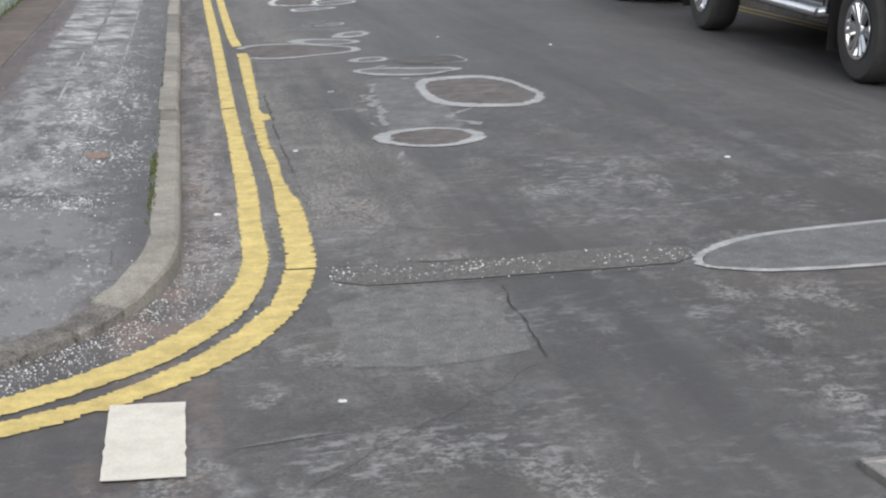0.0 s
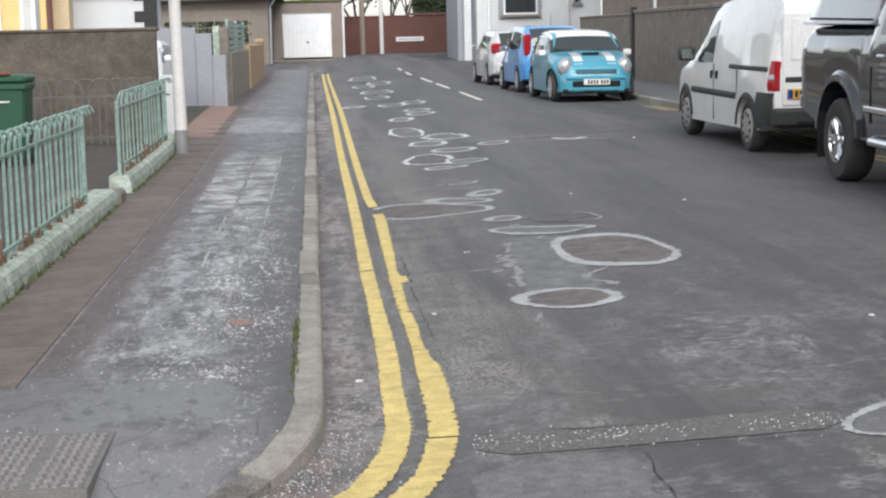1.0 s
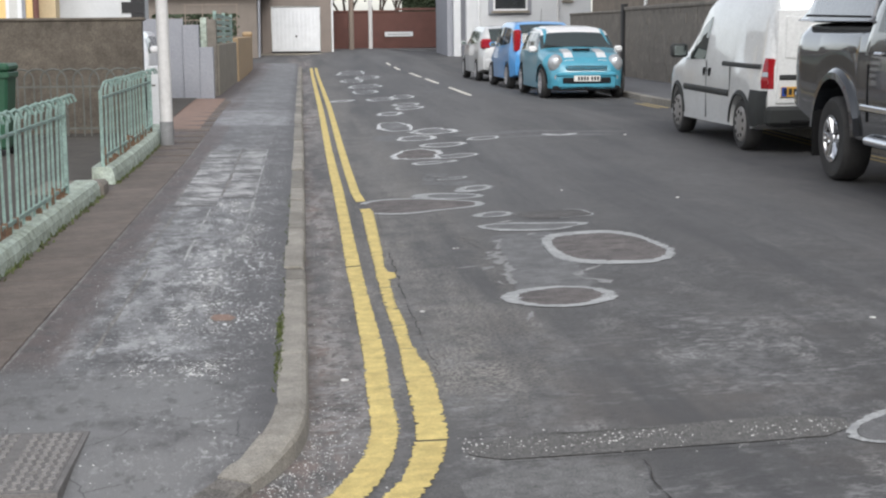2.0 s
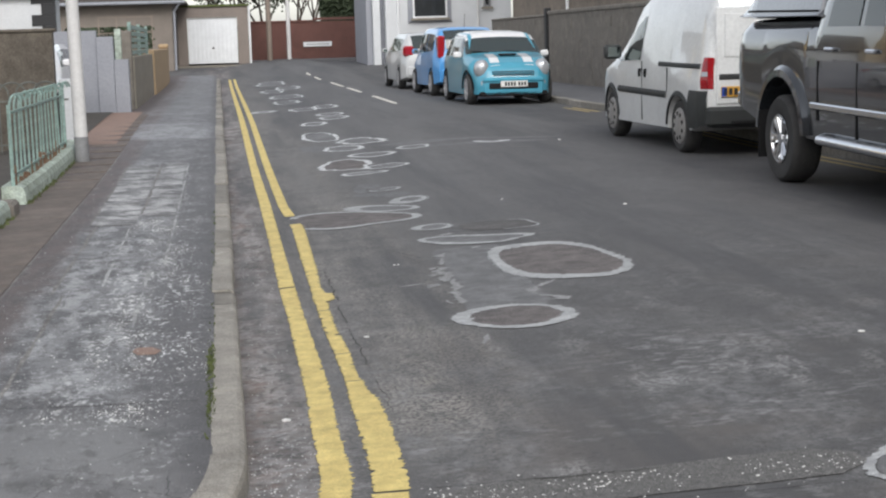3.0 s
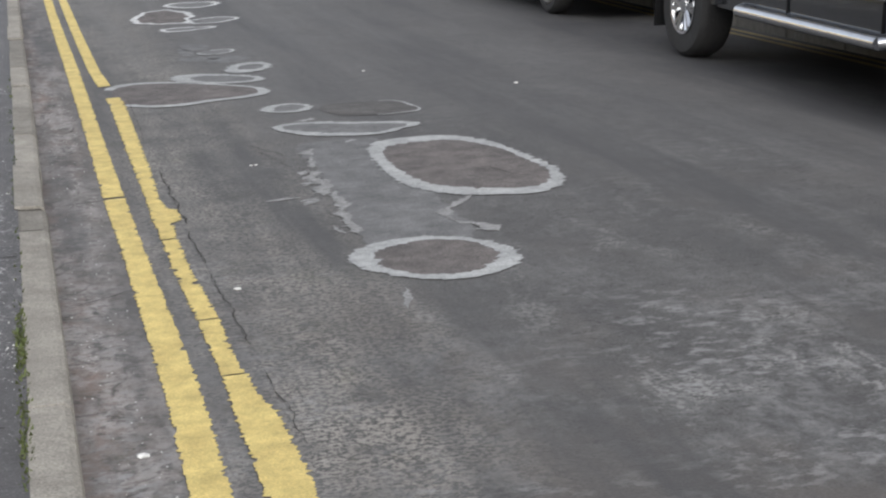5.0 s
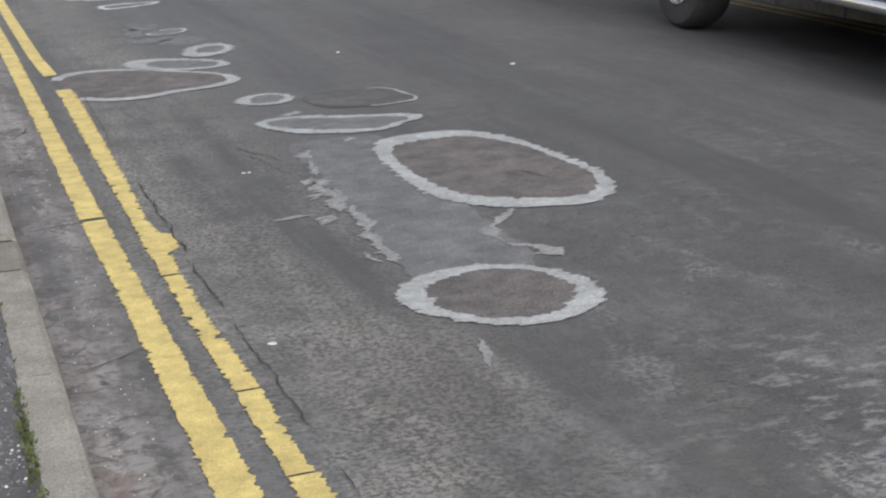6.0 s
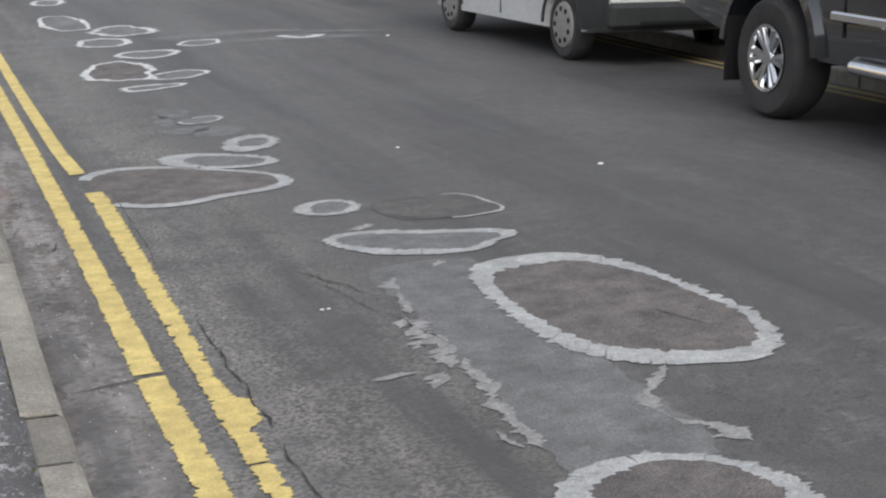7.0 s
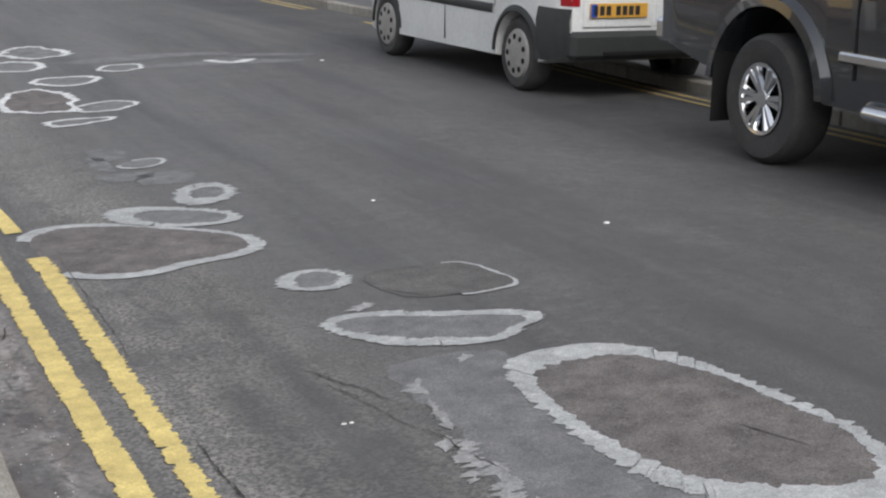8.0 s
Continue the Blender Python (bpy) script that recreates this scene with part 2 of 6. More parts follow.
def pavement_mat():
    """Damp dark footway with a reddish strip, a pale worn strip and crusts of salt."""
    m = mat("damp_pavement_asphalt", (0.06, 0.056, 0.057), (0.088, 0.083, 0.083), scale=2.0, fine=130, rough=0.58, bump=0.45, fine_amp=0.4, mid=10, mid_amp=0.18)
    t = Layers(m)
    x, y = t.wavy(t.wavy(t.x, 0.05, 1.3), 0.03, 9, 4), t.wavy(t.y, 0.3, 1.6, 8)
    on = t.band(y, [(4.0, 0.0), (4.5, 0.0), (4.8, 1.0), (30.0, 1.0), (60.0, 1.0)])
    t.add((0.1, 0.07, 0.062), t.times(on, t.band(x, [(-2.1, 0.9), (-1.12, 0.9), (-1.06, 0.0), (0.0, 0.0)]), 0.95))
    t.add((0.05, 0.04, 0.038), t.times(on, t.band(x, [(-2.1, 0.9), (-1.12, 0.9), (-1.06, 0.0), (0.0, 0.0)]), t.noise(5, 0.46, 0.6, (1.2, 0.6, 1), detail=8, shift=3), 0.8))
    pale = t.times(on, t.band(x, [(-1.2, 0.0), (-1.1, 0.7), (-1.0, 1.0), (-0.62, 1.0), (-0.5, 0.45), (-0.4, 0.06), (-0.3, 0.0), (0.0, 0.0)]))
    pale = t.times(pale, t.band(t.y, [(4.0, 1.0), (10.5, 1.0), (11.5, 0.75), (17.3, 0.7), (18.0, 0.25), (60.0, 0.25)]))
    t.add((0.185, 0.185, 0.188), t.times(pale, t.noise(2.4, 0.4, 0.5, detail=9), 0.95))
    t.add((0.34, 0.34, 0.345), t.times(pale, t.noise(3.4, 0.48, 0.55, (1.9, 0.5, 1), detail=10, shift=6), t.noise(20, 0.36, 0.52, detail=7), 0.95))
    t.add((0.055, 0.053, 0.055), t.times(pale, t.noise(3.3, 0.52, 0.57, (1.2, 0.7, 1), detail=8, shift=16), 0.8))
    # pale slab bands further up, their wet shine put into the colour
    shine_band = t.times(t.band(t.wavy(t.y, 0.25, 2.0, 5), [(17.6, 0.1), (20.9, 0.3), (21.3, 1.0), (24.2, 0.9), (24.5, 0.3), (26.6, 0.3), (27.0, 0.75), (29.5, 0.5), (56.0, 0.6)]), t.band(x, [(-1.5, 0.0), (-1.3, 1.0), (-0.3, 1.0), (-0.17, 0.2), (0.0, 0.2)]))
    t.add((0.3, 0.302, 0.31), t.times(shine_band, t.noise(2.2, 0.28, 0.6, (1.0, 0.5, 1), shift=13), 0.85))
    # smoother grey skim at the corner
    t.add((0.215, 0.214, 0.213), t.times(t.band(y, [(0.0, 0.9), (4.0, 0.9), (4.45, 0.7), (4.6, 0.0), (8.0, 0.0)]), t.band(x, [(-3.0, 0.2), (-1.4, 0.7), (-0.5, 0.95), (-0.26, 0.5), (-0.18, 0.1), (0.0, 0.0)]), t.noise(1.9, 0.3, 0.5, detail=8, shift=2), 0.95))
    t.add((0.06, 0.056, 0.055), t.times(t.noise(7, 0.53, 0.6, (1.3, 0.7, 1), detail=9, shift=23), 0.55))
    t.add((0.03, 0.028, 0.028), t.times(t.crazing(1.7, 0.008, 5), t.noise(2.2, 0.45, 0.55, shift=19), 0.85))
    # salt
    crust = t.band(x, [(-1.2, 0.1), (-0.8, 0.35), (-0.62, 1.0), (-0.27, 1.0), (-0.18, 0.2), (0.0, 0.1)])
    long = t.band(y, [(2.0, 0.3), (4.3, 0.3), (4.7, 1.0), (7.5, 1.0), (9.5, 0.7), (14.0, 0.5), (40.0, 0.2)])
    t.add((0.7, 0.7, 0.69), t.times(crust, long, t.noise(2.8, 0.5, 0.57, (1.2, 0.8, 1), detail=7, shift=11), t.noise(21, 0.54, 0.58, (1.5, 0.75, 1), detail=8), 0.95))
    t.add((0.62, 0.62, 0.61), t.times(crust, long, t.noise(5.0, 0.48, 0.6, detail=5, shift=41), t.noise(42, 0.58, 0.61, (1.4, 0.8, 1), detail=5), 0.9))
    t.add((0.6, 0.6, 0.59), t.times(long, t.noise(60, 0.64, 0.67, (1.3, 0.8, 1), detail=3), 0.8))
    t.done()
    return m


M = {
    "asphalt": asphalt_mat(),
    "pave": pavement_mat(),
    "pave_far": mat("grey_pavement_asphalt", (0.1, 0.1, 0.105), (0.14, 0.14, 0.145), scale=2, rough=0.7),
    "slab_brown": mat("brown_paving_slab", (0.165, 0.135, 0.115), (0.105, 0.086, 0.074), scale=2.4, contrast=0.16, mid=9, mid_amp=0.2, fine=110, rough=0.75, bump=0.35, fine_amp=0.3, rand=0.12),
    "slab_pale": mat("pale_paving_slab", (0.34, 0.338, 0.335), (0.095, 0.092, 0.09), scale=3.6, contrast=0.1, fine=100, rough=0.6, bump=0.4, fine_amp=0.35, rand=0.2, mid=12, mid_amp=0.5),
    "kerb": mat("weathered_concrete_kerb", (0.32, 0.3, 0.265), (0.2, 0.187, 0.165), mid=14, mid_amp=0.16, scale=4, fine=140, rough=0.9, bump=0.5, fine_amp=0.3, rand=0.2),
    "kerb_worn": mat("crumbling_dropped_kerb", (0.27, 0.252, 0.23), (0.14, 0.13, 0.12), mid=10, mid_amp=0.4, scale=6, fine=120, rough=0.95, bump=0.9, fine_amp=0.45, rand=0.2),
    "yellow": mat("worn_yellow_road_paint", (0.7, 0.565, 0.21), (0.53, 0.405, 0.15), scale=6, fine=170, rough=0.75, bump=0.35, fine_amp=0.18, mid=14, mid_amp=0.2),
    "yellow_dull": mat("dusty_yellow_road_paint", (0.5, 0.38, 0.16), (0.34, 0.27, 0.14), scale=5, fine=120, rough=0.8, bump=0.3, fine_amp=0.3, mid=14, mid_amp=0.3),
    "white": mat("white_road_paint", (0.72, 0.69, 0.61), (0.6, 0.57, 0.5), scale=8, fine=120, rough=0.7, bump=0.2, fine_amp=0.08),
    "ring": mat("sprayed_white_paint", (0.45, 0.46, 0.46), (0.28, 0.287, 0.29), mid=26, mid_amp=0.2, scale=7, fine=150, rough=0.8, bump=0.3, fine_amp=0.28),
    "ring_fresh": mat("fresh_white_spray_paint", (0.66, 0.67, 0.67), (0.46, 0.467, 0.47), mid=20, mid_amp=0.2, scale=5, fine=120, rough=0.8, bump=0.2, fine_amp=0.25),
    "patch": mat("brownish_asphalt_patch", (0.165, 0.148, 0.142), (0.095, 0.087, 0.086), scale=3.4, fine=140, rough=0.85, bump=0.6, fine_amp=0.45, mid=9, mid_amp=0.35),
    "patch_grey": mat("grey_sealed_strip", (0.172, 0.173, 0.175), (0.125, 0.125, 0.127), scale=3, fine=140, rough=0.8, bump=0.35, fine_amp=0.35, mid=9, mid_amp=0.3),
    "patch_dark": mat("dark_sunken_repair", (0.12, 0.115, 0.112), (0.08, 0.077, 0.076), scale=5, fine=140, rough=0.85, bump=0.5, fine_amp=0.4, mid=11, mid_amp=0.25),
    "patch_pale": mat("pale_dry_seal", (0.33, 0.33, 0.328), (0.2, 0.2, 0.2), mid=30, mid_amp=0.3, scale=9, fine=130, rough=0.8, bump=0.3, fine_amp=0.25),
    "trench": mat("coarse_chipping_trench", (0.1, 0.098, 0.095), (0.19, 0.187, 0.18), scale=40, fine=170, rough=0.9, bump=1.0, fine_amp=0.5),
    "dry_stain": mat("dry_pale_asphalt", (0.21, 0.21, 0.208), (0.11, 0.109, 0.108), scale=16, fine=150, rough=0.85, bump=0.5, fine_amp=0.4),
    "salt_line": mat("salt_filled_joint", (0.5, 0.5, 0.49), (0.16, 0.16, 0.16), scale=6, fine=110, rough=0.8, bump=0.3, fine_amp=0.3, mid=24, mid_amp=0.4),
    "old_mortar": mat("dirty_pale_mortar", (0.3, 0.29, 0.275), (0.11, 0.104, 0.1), scale=5, fine=110, rough=0.9, bump=0.3, fine_amp=0.3, mid=18, mid_amp=0.4),
    "joint_dirt": mat("packed_joint_dirt", (0.075, 0.07, 0.06), (0.045, 0.042, 0.036), scale=20, rough=1.0),
    "crack": mat("open_crack_dirt", (0.045, 0.042, 0.04), rough=1.0),
    "iron": mat("worn_cast_iron", (0.33, 0.316, 0.306), (0.21, 0.2, 0.193), scale=12, fine=120, rough=0.6, bump=0.4, metal=0.25),
    "iron_dark": mat("darker_cast_iron", (0.2, 0.19, 0.185), (0.13, 0.124, 0.12), scale=10, fine=100, rough=0.8, bump=0.4),
    "grit": mat("white_salt_grit", (0.72, 0.72, 0.7), rough=0.6, bump=0),
    "moss": mat("moss_and_weeds", (0.07, 0.1, 0.03), (0.12, 0.13, 0.05), scale=30, rough=0.95),
    "mint": mat("chipped_mint_green_paint", (0.3, 0.43, 0.39), (0.17, 0.24, 0.22), scale=9, fine=60, rough=0.5, bump=0.2, mid=24, mid_amp=0.25),
    "mint_wall": mat("mint_painted_concrete", (0.5, 0.58, 0.52), (0.24, 0.27, 0.21), scale=5.5, fine=70, rough=0.85, bump=0.5, mid=13, mid_amp=0.4, fine_amp=0.25),
    "mint_grey": mat("faded_grey_green_paint", (0.16, 0.17, 0.155), (0.09, 0.09, 0.082), scale=9, rough=0.6),
    "rust": mat("rusty_iron", (0.22, 0.12, 0.07), (0.1, 0.07, 0.05), scale=20, rough=0.9),
    "roughcast": mat("brown_roughcast_wall", (0.16, 0.138, 0.112), (0.09, 0.078, 0.065), mid=4, mid_amp=0.35, scale=1.3, fine=80, rough=0.95, bump=0.6, fine_amp=0.3),
    "grey_render": mat("grey_painted_render", (0.3, 0.31, 0.34), (0.25, 0.26, 0.29), scale=2, fine=60, rough=0.85, bump=0.2, fine_amp=0.1),
    "stone_wall": mat("grey_rubble_stone", (0.225, 0.203, 0.175), (0.145, 0.132, 0.115), scale=2.5, fine=60, rough=0.95, bump=0.6, mid=8, mid_amp=0.2),
    "sandstone": mat("weathered_sandstone", (0.25, 0.21, 0.17), (0.16, 0.136, 0.113), scale=1.2, fine=40, rough=0.95, bump=0.4, mid=6, mid_amp=0.15),
    "tan_block": mat("tan_concrete_block", (0.4, 0.29, 0.17), (0.3, 0.22, 0.14), scale=3, fine=60, rough=0.9),
    "conc_wall": mat("pale_concrete_wall", (0.3, 0.27, 0.22), (0.19, 0.17, 0.14), scale=3, fine=60, rough=0.9),
    "yellow_render": mat("yellow_house_render", (0.78, 0.57, 0.26), (0.7, 0.5, 0.22), scale=1.5, fine=50, rough=0.9, fine_amp=0.1),
    "cream_render": mat("cream_house_render", (0.62, 0.5, 0.32), (0.54, 0.43, 0.28), scale=1.5, fine=50, rough=0.9),
    "white_render": mat("white_house_render", (0.62, 0.635, 0.65), (0.55, 0.565, 0.58), scale=1.2, fine=50, rough=0.9, fine_amp=0.06),
    "grey_harl": mat("grey_brown_harling", (0.22, 0.19, 0.165), (0.17, 0.148, 0.13), scale=1.5, fine=40, rough=0.95),
    "garage_wall": mat("taupe_garage_render", (0.26, 0.22, 0.195), (0.21, 0.18, 0.16), scale=1.5, fine=40, rough=0.95),
    "roof": mat("dark_roof_tiles", (0.07, 0.06, 0.055), (0.05, 0.045, 0.042), scale=3, fine=30, rough=0.9),
    "brick": mat("dark_red_brick", (0.175, 0.082, 0.068), (0.125, 0.062, 0.052), scale=2.0, fine=30, rough=0.9, rand=0.15),
    "mortar": mat("dark_mortar", (0.125, 0.088, 0.076), rough=0.95),
    "lime": mat("weathered_lime_mortar", (0.2, 0.18, 0.155), (0.16, 0.145, 0.127), rough=0.95),
    "black_paint": plain("black_painted_stone", (0.02, 0.02, 0.022), rough=0.6),
    "white_upvc": plain("white_upvc", (0.8, 0.81, 0.82), rough=0.35),
    "white_door": plain("white_garage_door_paint", (0.82, 0.84, 0.86), rough=0.4),
    "pole_grey": mat("pale_grey_pole_paint", (0.66, 0.65, 0.64), (0.56, 0.555, 0.55), scale=3, fine=60, rough=0.5, bump=0.05, fine_amp=0.04),
    "pole_dark": mat("dark_grey_pole_base", (0.26, 0.265, 0.27), (0.18, 0.18, 0.185), scale=6, rough=0.6),
    "wood_pole": mat("weathered_wood_pole", (0.27, 0.22, 0.18), (0.2, 0.165, 0.14), scale=8, rough=0.9),
    "bin": mat("green_bin_plastic", (0.028, 0.1, 0.055), (0.022, 0.08, 0.045), scale=4, fine=60, rough=0.5, bump=0.1),
    "red_plastic": plain("red_plastic", (0.22, 0.06, 0.045), rough=0.5),
    "bark": mat("tree_bark", (0.08, 0.06, 0.048), (0.05, 0.04, 0.033), scale=12, rough=0.95),
    "leaf": mat("dark_evergreen_leaves", (0.045, 0.065, 0.03), (0.03, 0.042, 0.022), scale=6, rough=0.8, bump=0),
    "grass": mat("rough_grass_ground", (0.07, 0.085, 0.035), (0.09, 0.08, 0.05), scale=2, fine=60, rough=1.0),
    "soil": mat("garden_gravel_soil", (0.1, 0.09, 0.08), (0.065, 0.06, 0.055), scale=4, fine=70, rough=1.0, bump=0.6),
    "drive": mat("reddish_brown_drive_asphalt", (0.3, 0.2, 0.155), (0.21, 0.145, 0.12), scale=4, fine=90, rough=0.8),
    "pane": glass_mat("dark_window_glass", (0.05, 0.055, 0.06)),
    "curtain": plain("net_curtain", (0.6, 0.6, 0.58), rough=0.9),
}


# ---------------------------------------------------------------- mesh helpers
def smooth(a, b, v):
    u = min(1.0, max(0.0, (v - a) / (b - a)))
    return u * u * (3 - 2 * u)


def long_z(y):
    return 0.17 * smooth(14, 28, y) + 0.38 * smooth(44, 72, y)


def gz(x, y):
    """Height of the road surface: cambered, with a gentle rise towards the far end."""
    return float(np.interp(x, [0, 2.4, 3.0, 3.6, 4.8, 6.4], [0, 0.132, 0.156, 0.163, 0.145, 0.14])) + long_z(y) - 0.11 * smooth(19, 27, y) * smooth(3.6, 4.9, x) - 0.06 * (1 - smooth(7.5, 11.5, y)) * smooth(3.8, 4.9, x)


def pz(x, y):
    """Height of the near-side pavement: it ramps down to the dropped kerb round the corner."""
    back = 2.1 - math.hypot(max(0.0, x + 2.1), min(0.0, y - 3.9))
    low = 0.21 + 0.79 * smooth(2.7, 3.75, y)
    return 0.1 * (low + (1 - low) * smooth(0.15, 0.85, back)) + 0.012 * max(0.0, -x - 0.14) + long_z(y)


def link(name, bm, material, smooth_shade=False):
    me = bpy.data.meshes.new(name)
    bmesh.ops.recalc_face_normals(bm, faces=bm.faces)
    if smooth_shade:
        for f in bm.faces:
            f.smooth = True
    bm.to_mesh(me)
    bm.free()
    if smooth_shade:
        me.set_sharp_from_angle(angle=radians(42))
    if material:
        me.materials.append(material)
    return new(name, me)


def part(name, bm, material, parent, label="", smooth_shade=False):
    ob = link(name, bm, material, smooth_shade)
    ob.parent = parent
    if label:
        tagged(ob, label)
    return ob


def thing(name, label, category, m=None, group="", kind=""):
    e = new(name)
    if m is not None:
        e.matrix_world = m
    return tagged(e, label, category, group, kind)


def add_box(bm, x0, x1, y0, y1, z0, z1, bev=0.0):
    g = bmesh.ops.create_cube(bm, size=1.0, matrix=Matrix.Translation(((x0 + x1) / 2, (y0 + y1) / 2, (z0 + z1) / 2)) @ Matrix.Diagonal((abs(x1 - x0), abs(y1 - y0), abs(z1 - z0), 1)))
    if bev:
        es = list({e for v in g["verts"] for e in v.link_edges})
        bmesh.ops.bevel(bm, geom=es, offset=bev, segments=1, affect="EDGES")
    return bm


def box(x0, x1, y0, y1, z0, z1, bev=0.0):
    return add_box(bmesh.new(), x0, x1, y0, y1, z0, z1, bev)


def add_cyl(bm, p, q, r0, r1=None, seg=10, caps=True):
    p, q = Vector(p), Vector(q)
    d = q - p
    m = Matrix.Translation((p + q) / 2) @ d.to_track_quat("Z", "Y").to_matrix().to_4x4()
    bmesh.ops.create_cone(bm, cap_ends=caps, segments=seg, radius1=r0, radius2=r0 if r1 is None else r1, depth=d.length, matrix=m)
    return bm


def grid_mesh(xs, ys, fz):
    bm = bmesh.new()
    rows = [[bm.verts.new((x, y, fz(x, y))) for x in xs] for y in ys]
    for r0, r1 in zip(rows, rows[1:]):
        for i in range(len(xs) - 1):
            bm.faces.new((r0[i], r0[i + 1], r1[i + 1], r1[i]))
    return bm


def lerp2(a, b, t):
    return a + (b - a) * t


def nz(a, b=0.0, c=0.0):
    return noise.noise((a, b, c))


# ---------------------------------------------------------------- ground and road
xs = list(np.linspace(-400, -14, 8)) + list(np.linspace(-12, 16, 15)) + list(np.linspace(20, 400, 8))
ys = list(np.linspace(-400, -30, 7)) + list(np.linspace(-26, 90, 30)) + list(np.linspace(100, 900, 9))
tagged(link("ground", grid_mesh(xs, ys, lambda x, y: long_z(y) - 0.25), M["grass"]), "rough grassy ground beyond the streets", "ground", kind="structure")

xs = list(np.linspace(-14, -1, 14)) + sorted(list(np.arange(-0.75, 6.6, 0.25)) + [2.4, 3.6, 4.8, 6.4]) + [7, 9, 12, 16, 20, 26]
ys = list(np.linspace(-26, -4, 12)) + list(np.arange(-3, 30, 0.5)) + list(np.arange(30, 78, 2.0))


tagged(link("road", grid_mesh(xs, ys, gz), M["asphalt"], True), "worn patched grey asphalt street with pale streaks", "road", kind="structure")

R_KERB, CY = 2.1, 3.9


def along(s, off):
    """A point at distance s along the near kerb line (s = y on the straight), off metres to the road side. Below CY the line turns round the corner."""
    if s >= CY:
        return off, s
    a = (CY - s) / R_KERB
    if a < math.pi / 2:
        return -R_KERB + (R_KERB + off) * math.cos(a), CY - (R_KERB + off) * math.sin(a)
    return -R_KERB - (a - math.pi / 2) * R_KERB, CY - (R_KERB + off)


# pavement on the near side
pavement = thing("pavement_left", "damp worn pavement of patched asphalt and slabs", "pavement", kind="structure")
bm = bmesh.new()
cols = [-0.138, -0.3, -0.6, -0.9, -1.2, -1.6, -2.05]
rows = []
for s in list(np.arange(-1.5, CY, 0.15)) + list(np.arange(CY, 56, 0.6)):
    rows.append([bm.verts.new((*along(s, o), pz(along(s, o)[0], along(s, o)[1]))) for o in cols])
for r0, r1 in zip(rows, rows[1:]):
    for i in range(len(cols) - 1):
        bm.faces.new((r0[i], r0[i + 1], r1[i + 1], r1[i]))
part("surface", bm, M["pave"], pavement, "dark damp asphalt footway")


def sheet(x0, x1, y0, y1, lift, rag, seed, fz=pz, step=0.12, nx=6, tip=0.35):
    """A thin draped sheet with ragged long edges."""
    bm = bmesh.new()
    n = max(2, int((y1 - y0) / step))
    rows = []
    for k in range(n + 1):
        y = y0 + (y1 - y0) * k / n
        a = x0 + rag * (nz(y * 2.1, seed) + 0.6 * nz(y * 9, seed, 3))
        b = x1 + rag * (nz(y * 2.1, seed + 7) + 0.6 * nz(y * 9, seed + 7, 3))
        taper = min(1.0, k / 3 + tip, (n - k) / 3 + tip) if tip > 0.2 else max(tip, abs(math.sin(math.pi * k / n)) ** 0.6)
        c = (a + b) / 2
        a, b = c + (a - c) * taper, c + (b - c) * taper
        rows.append([bm.verts.new((a + (b - a) * i / nx, y, fz(a + (b - a) * i / nx, y) + lift)) for i in range(nx + 1)])
    for r0, r1 in zip(rows, rows[1:]):
        for i in range(nx):
            bm.faces.new((r0[i], r0[i + 1], r1[i + 1], r1[i]))
    return bm


def joints(x, w, spans, seed, label, material="salt_line"):
    for k, (a, b) in enumerate(spans):
        part("joint_line", sheet(x - w / 2, x + w / 2, a, b, 0.0025, w * 0.55, seed + k, step=0.05, nx=2, tip=0.1), M[material], pavement, label)


joints(-1.345, 0.02, [(4.35, 7.9), (7.7, 9.6), (9.8, 13.5), (14.2, 19.5)], 12, "pale mortar line", "old_mortar")
joints(-1.0, 0.024, [(4.85, 6.2), (6.1, 7.6)], 22, "pale broken seam of the worn strip", "old_mortar")
joints(-1.07, 0.022, [(7.5, 9.3), (9.2, 11.2)], 26, "pale broken seam of the worn strip", "old_mortar")
joints(-0.55, 0.024, [(6.4, 7.6), (7.7, 8.6)], 32, "broken pale salt line")
joints(-0.46, 0.024, [(8.7, 9.9), (10.0, 11.7), (11.8, 13.6), (13.8, 15.2), (15.3, 17.2)], 36, "broken pale salt line")
joints(-0.8, 0.02, [(7.8, 9.0), (9.3, 10.9)], 42, "broken pale salt line")
for k, (x0, x1, y) in enumerate([(-0.95, -0.2, 4.74), (-0.8, -0.15, 6.62), (-0.75, -0.15, 7.25), (-1.1, -0.2, 9.4)]):
    bm = bmesh.new()
    rows = []
    for i in range(41):
        x = lerp2(x0, x1, i / 40)
        c = y + 0.02 * nz(x * 4, k) + 0.01 * nz(x * 15, k)
        h = 0.005 * max(0.2, 0.7 + nz(x * 9, k, 3))
        rows.append([bm.verts.new((x, c + d * h, pz(x, c) + 0.0025)) for d in (-1, 1)])
    for r0, r1 in zip(rows, rows[1:]):
        bm.faces.new((r0[0], r0[1], r1[1], r1[0]))
    part("open_joint", bm, M["crack"], pavement, "dark open joint across the footway")
part("repair_patch", sheet(-0.55, -0.33, 5.72, 5.9, 0.003, 0.05, 17), M["drive"], pavement, "small reddish brown repair patch")

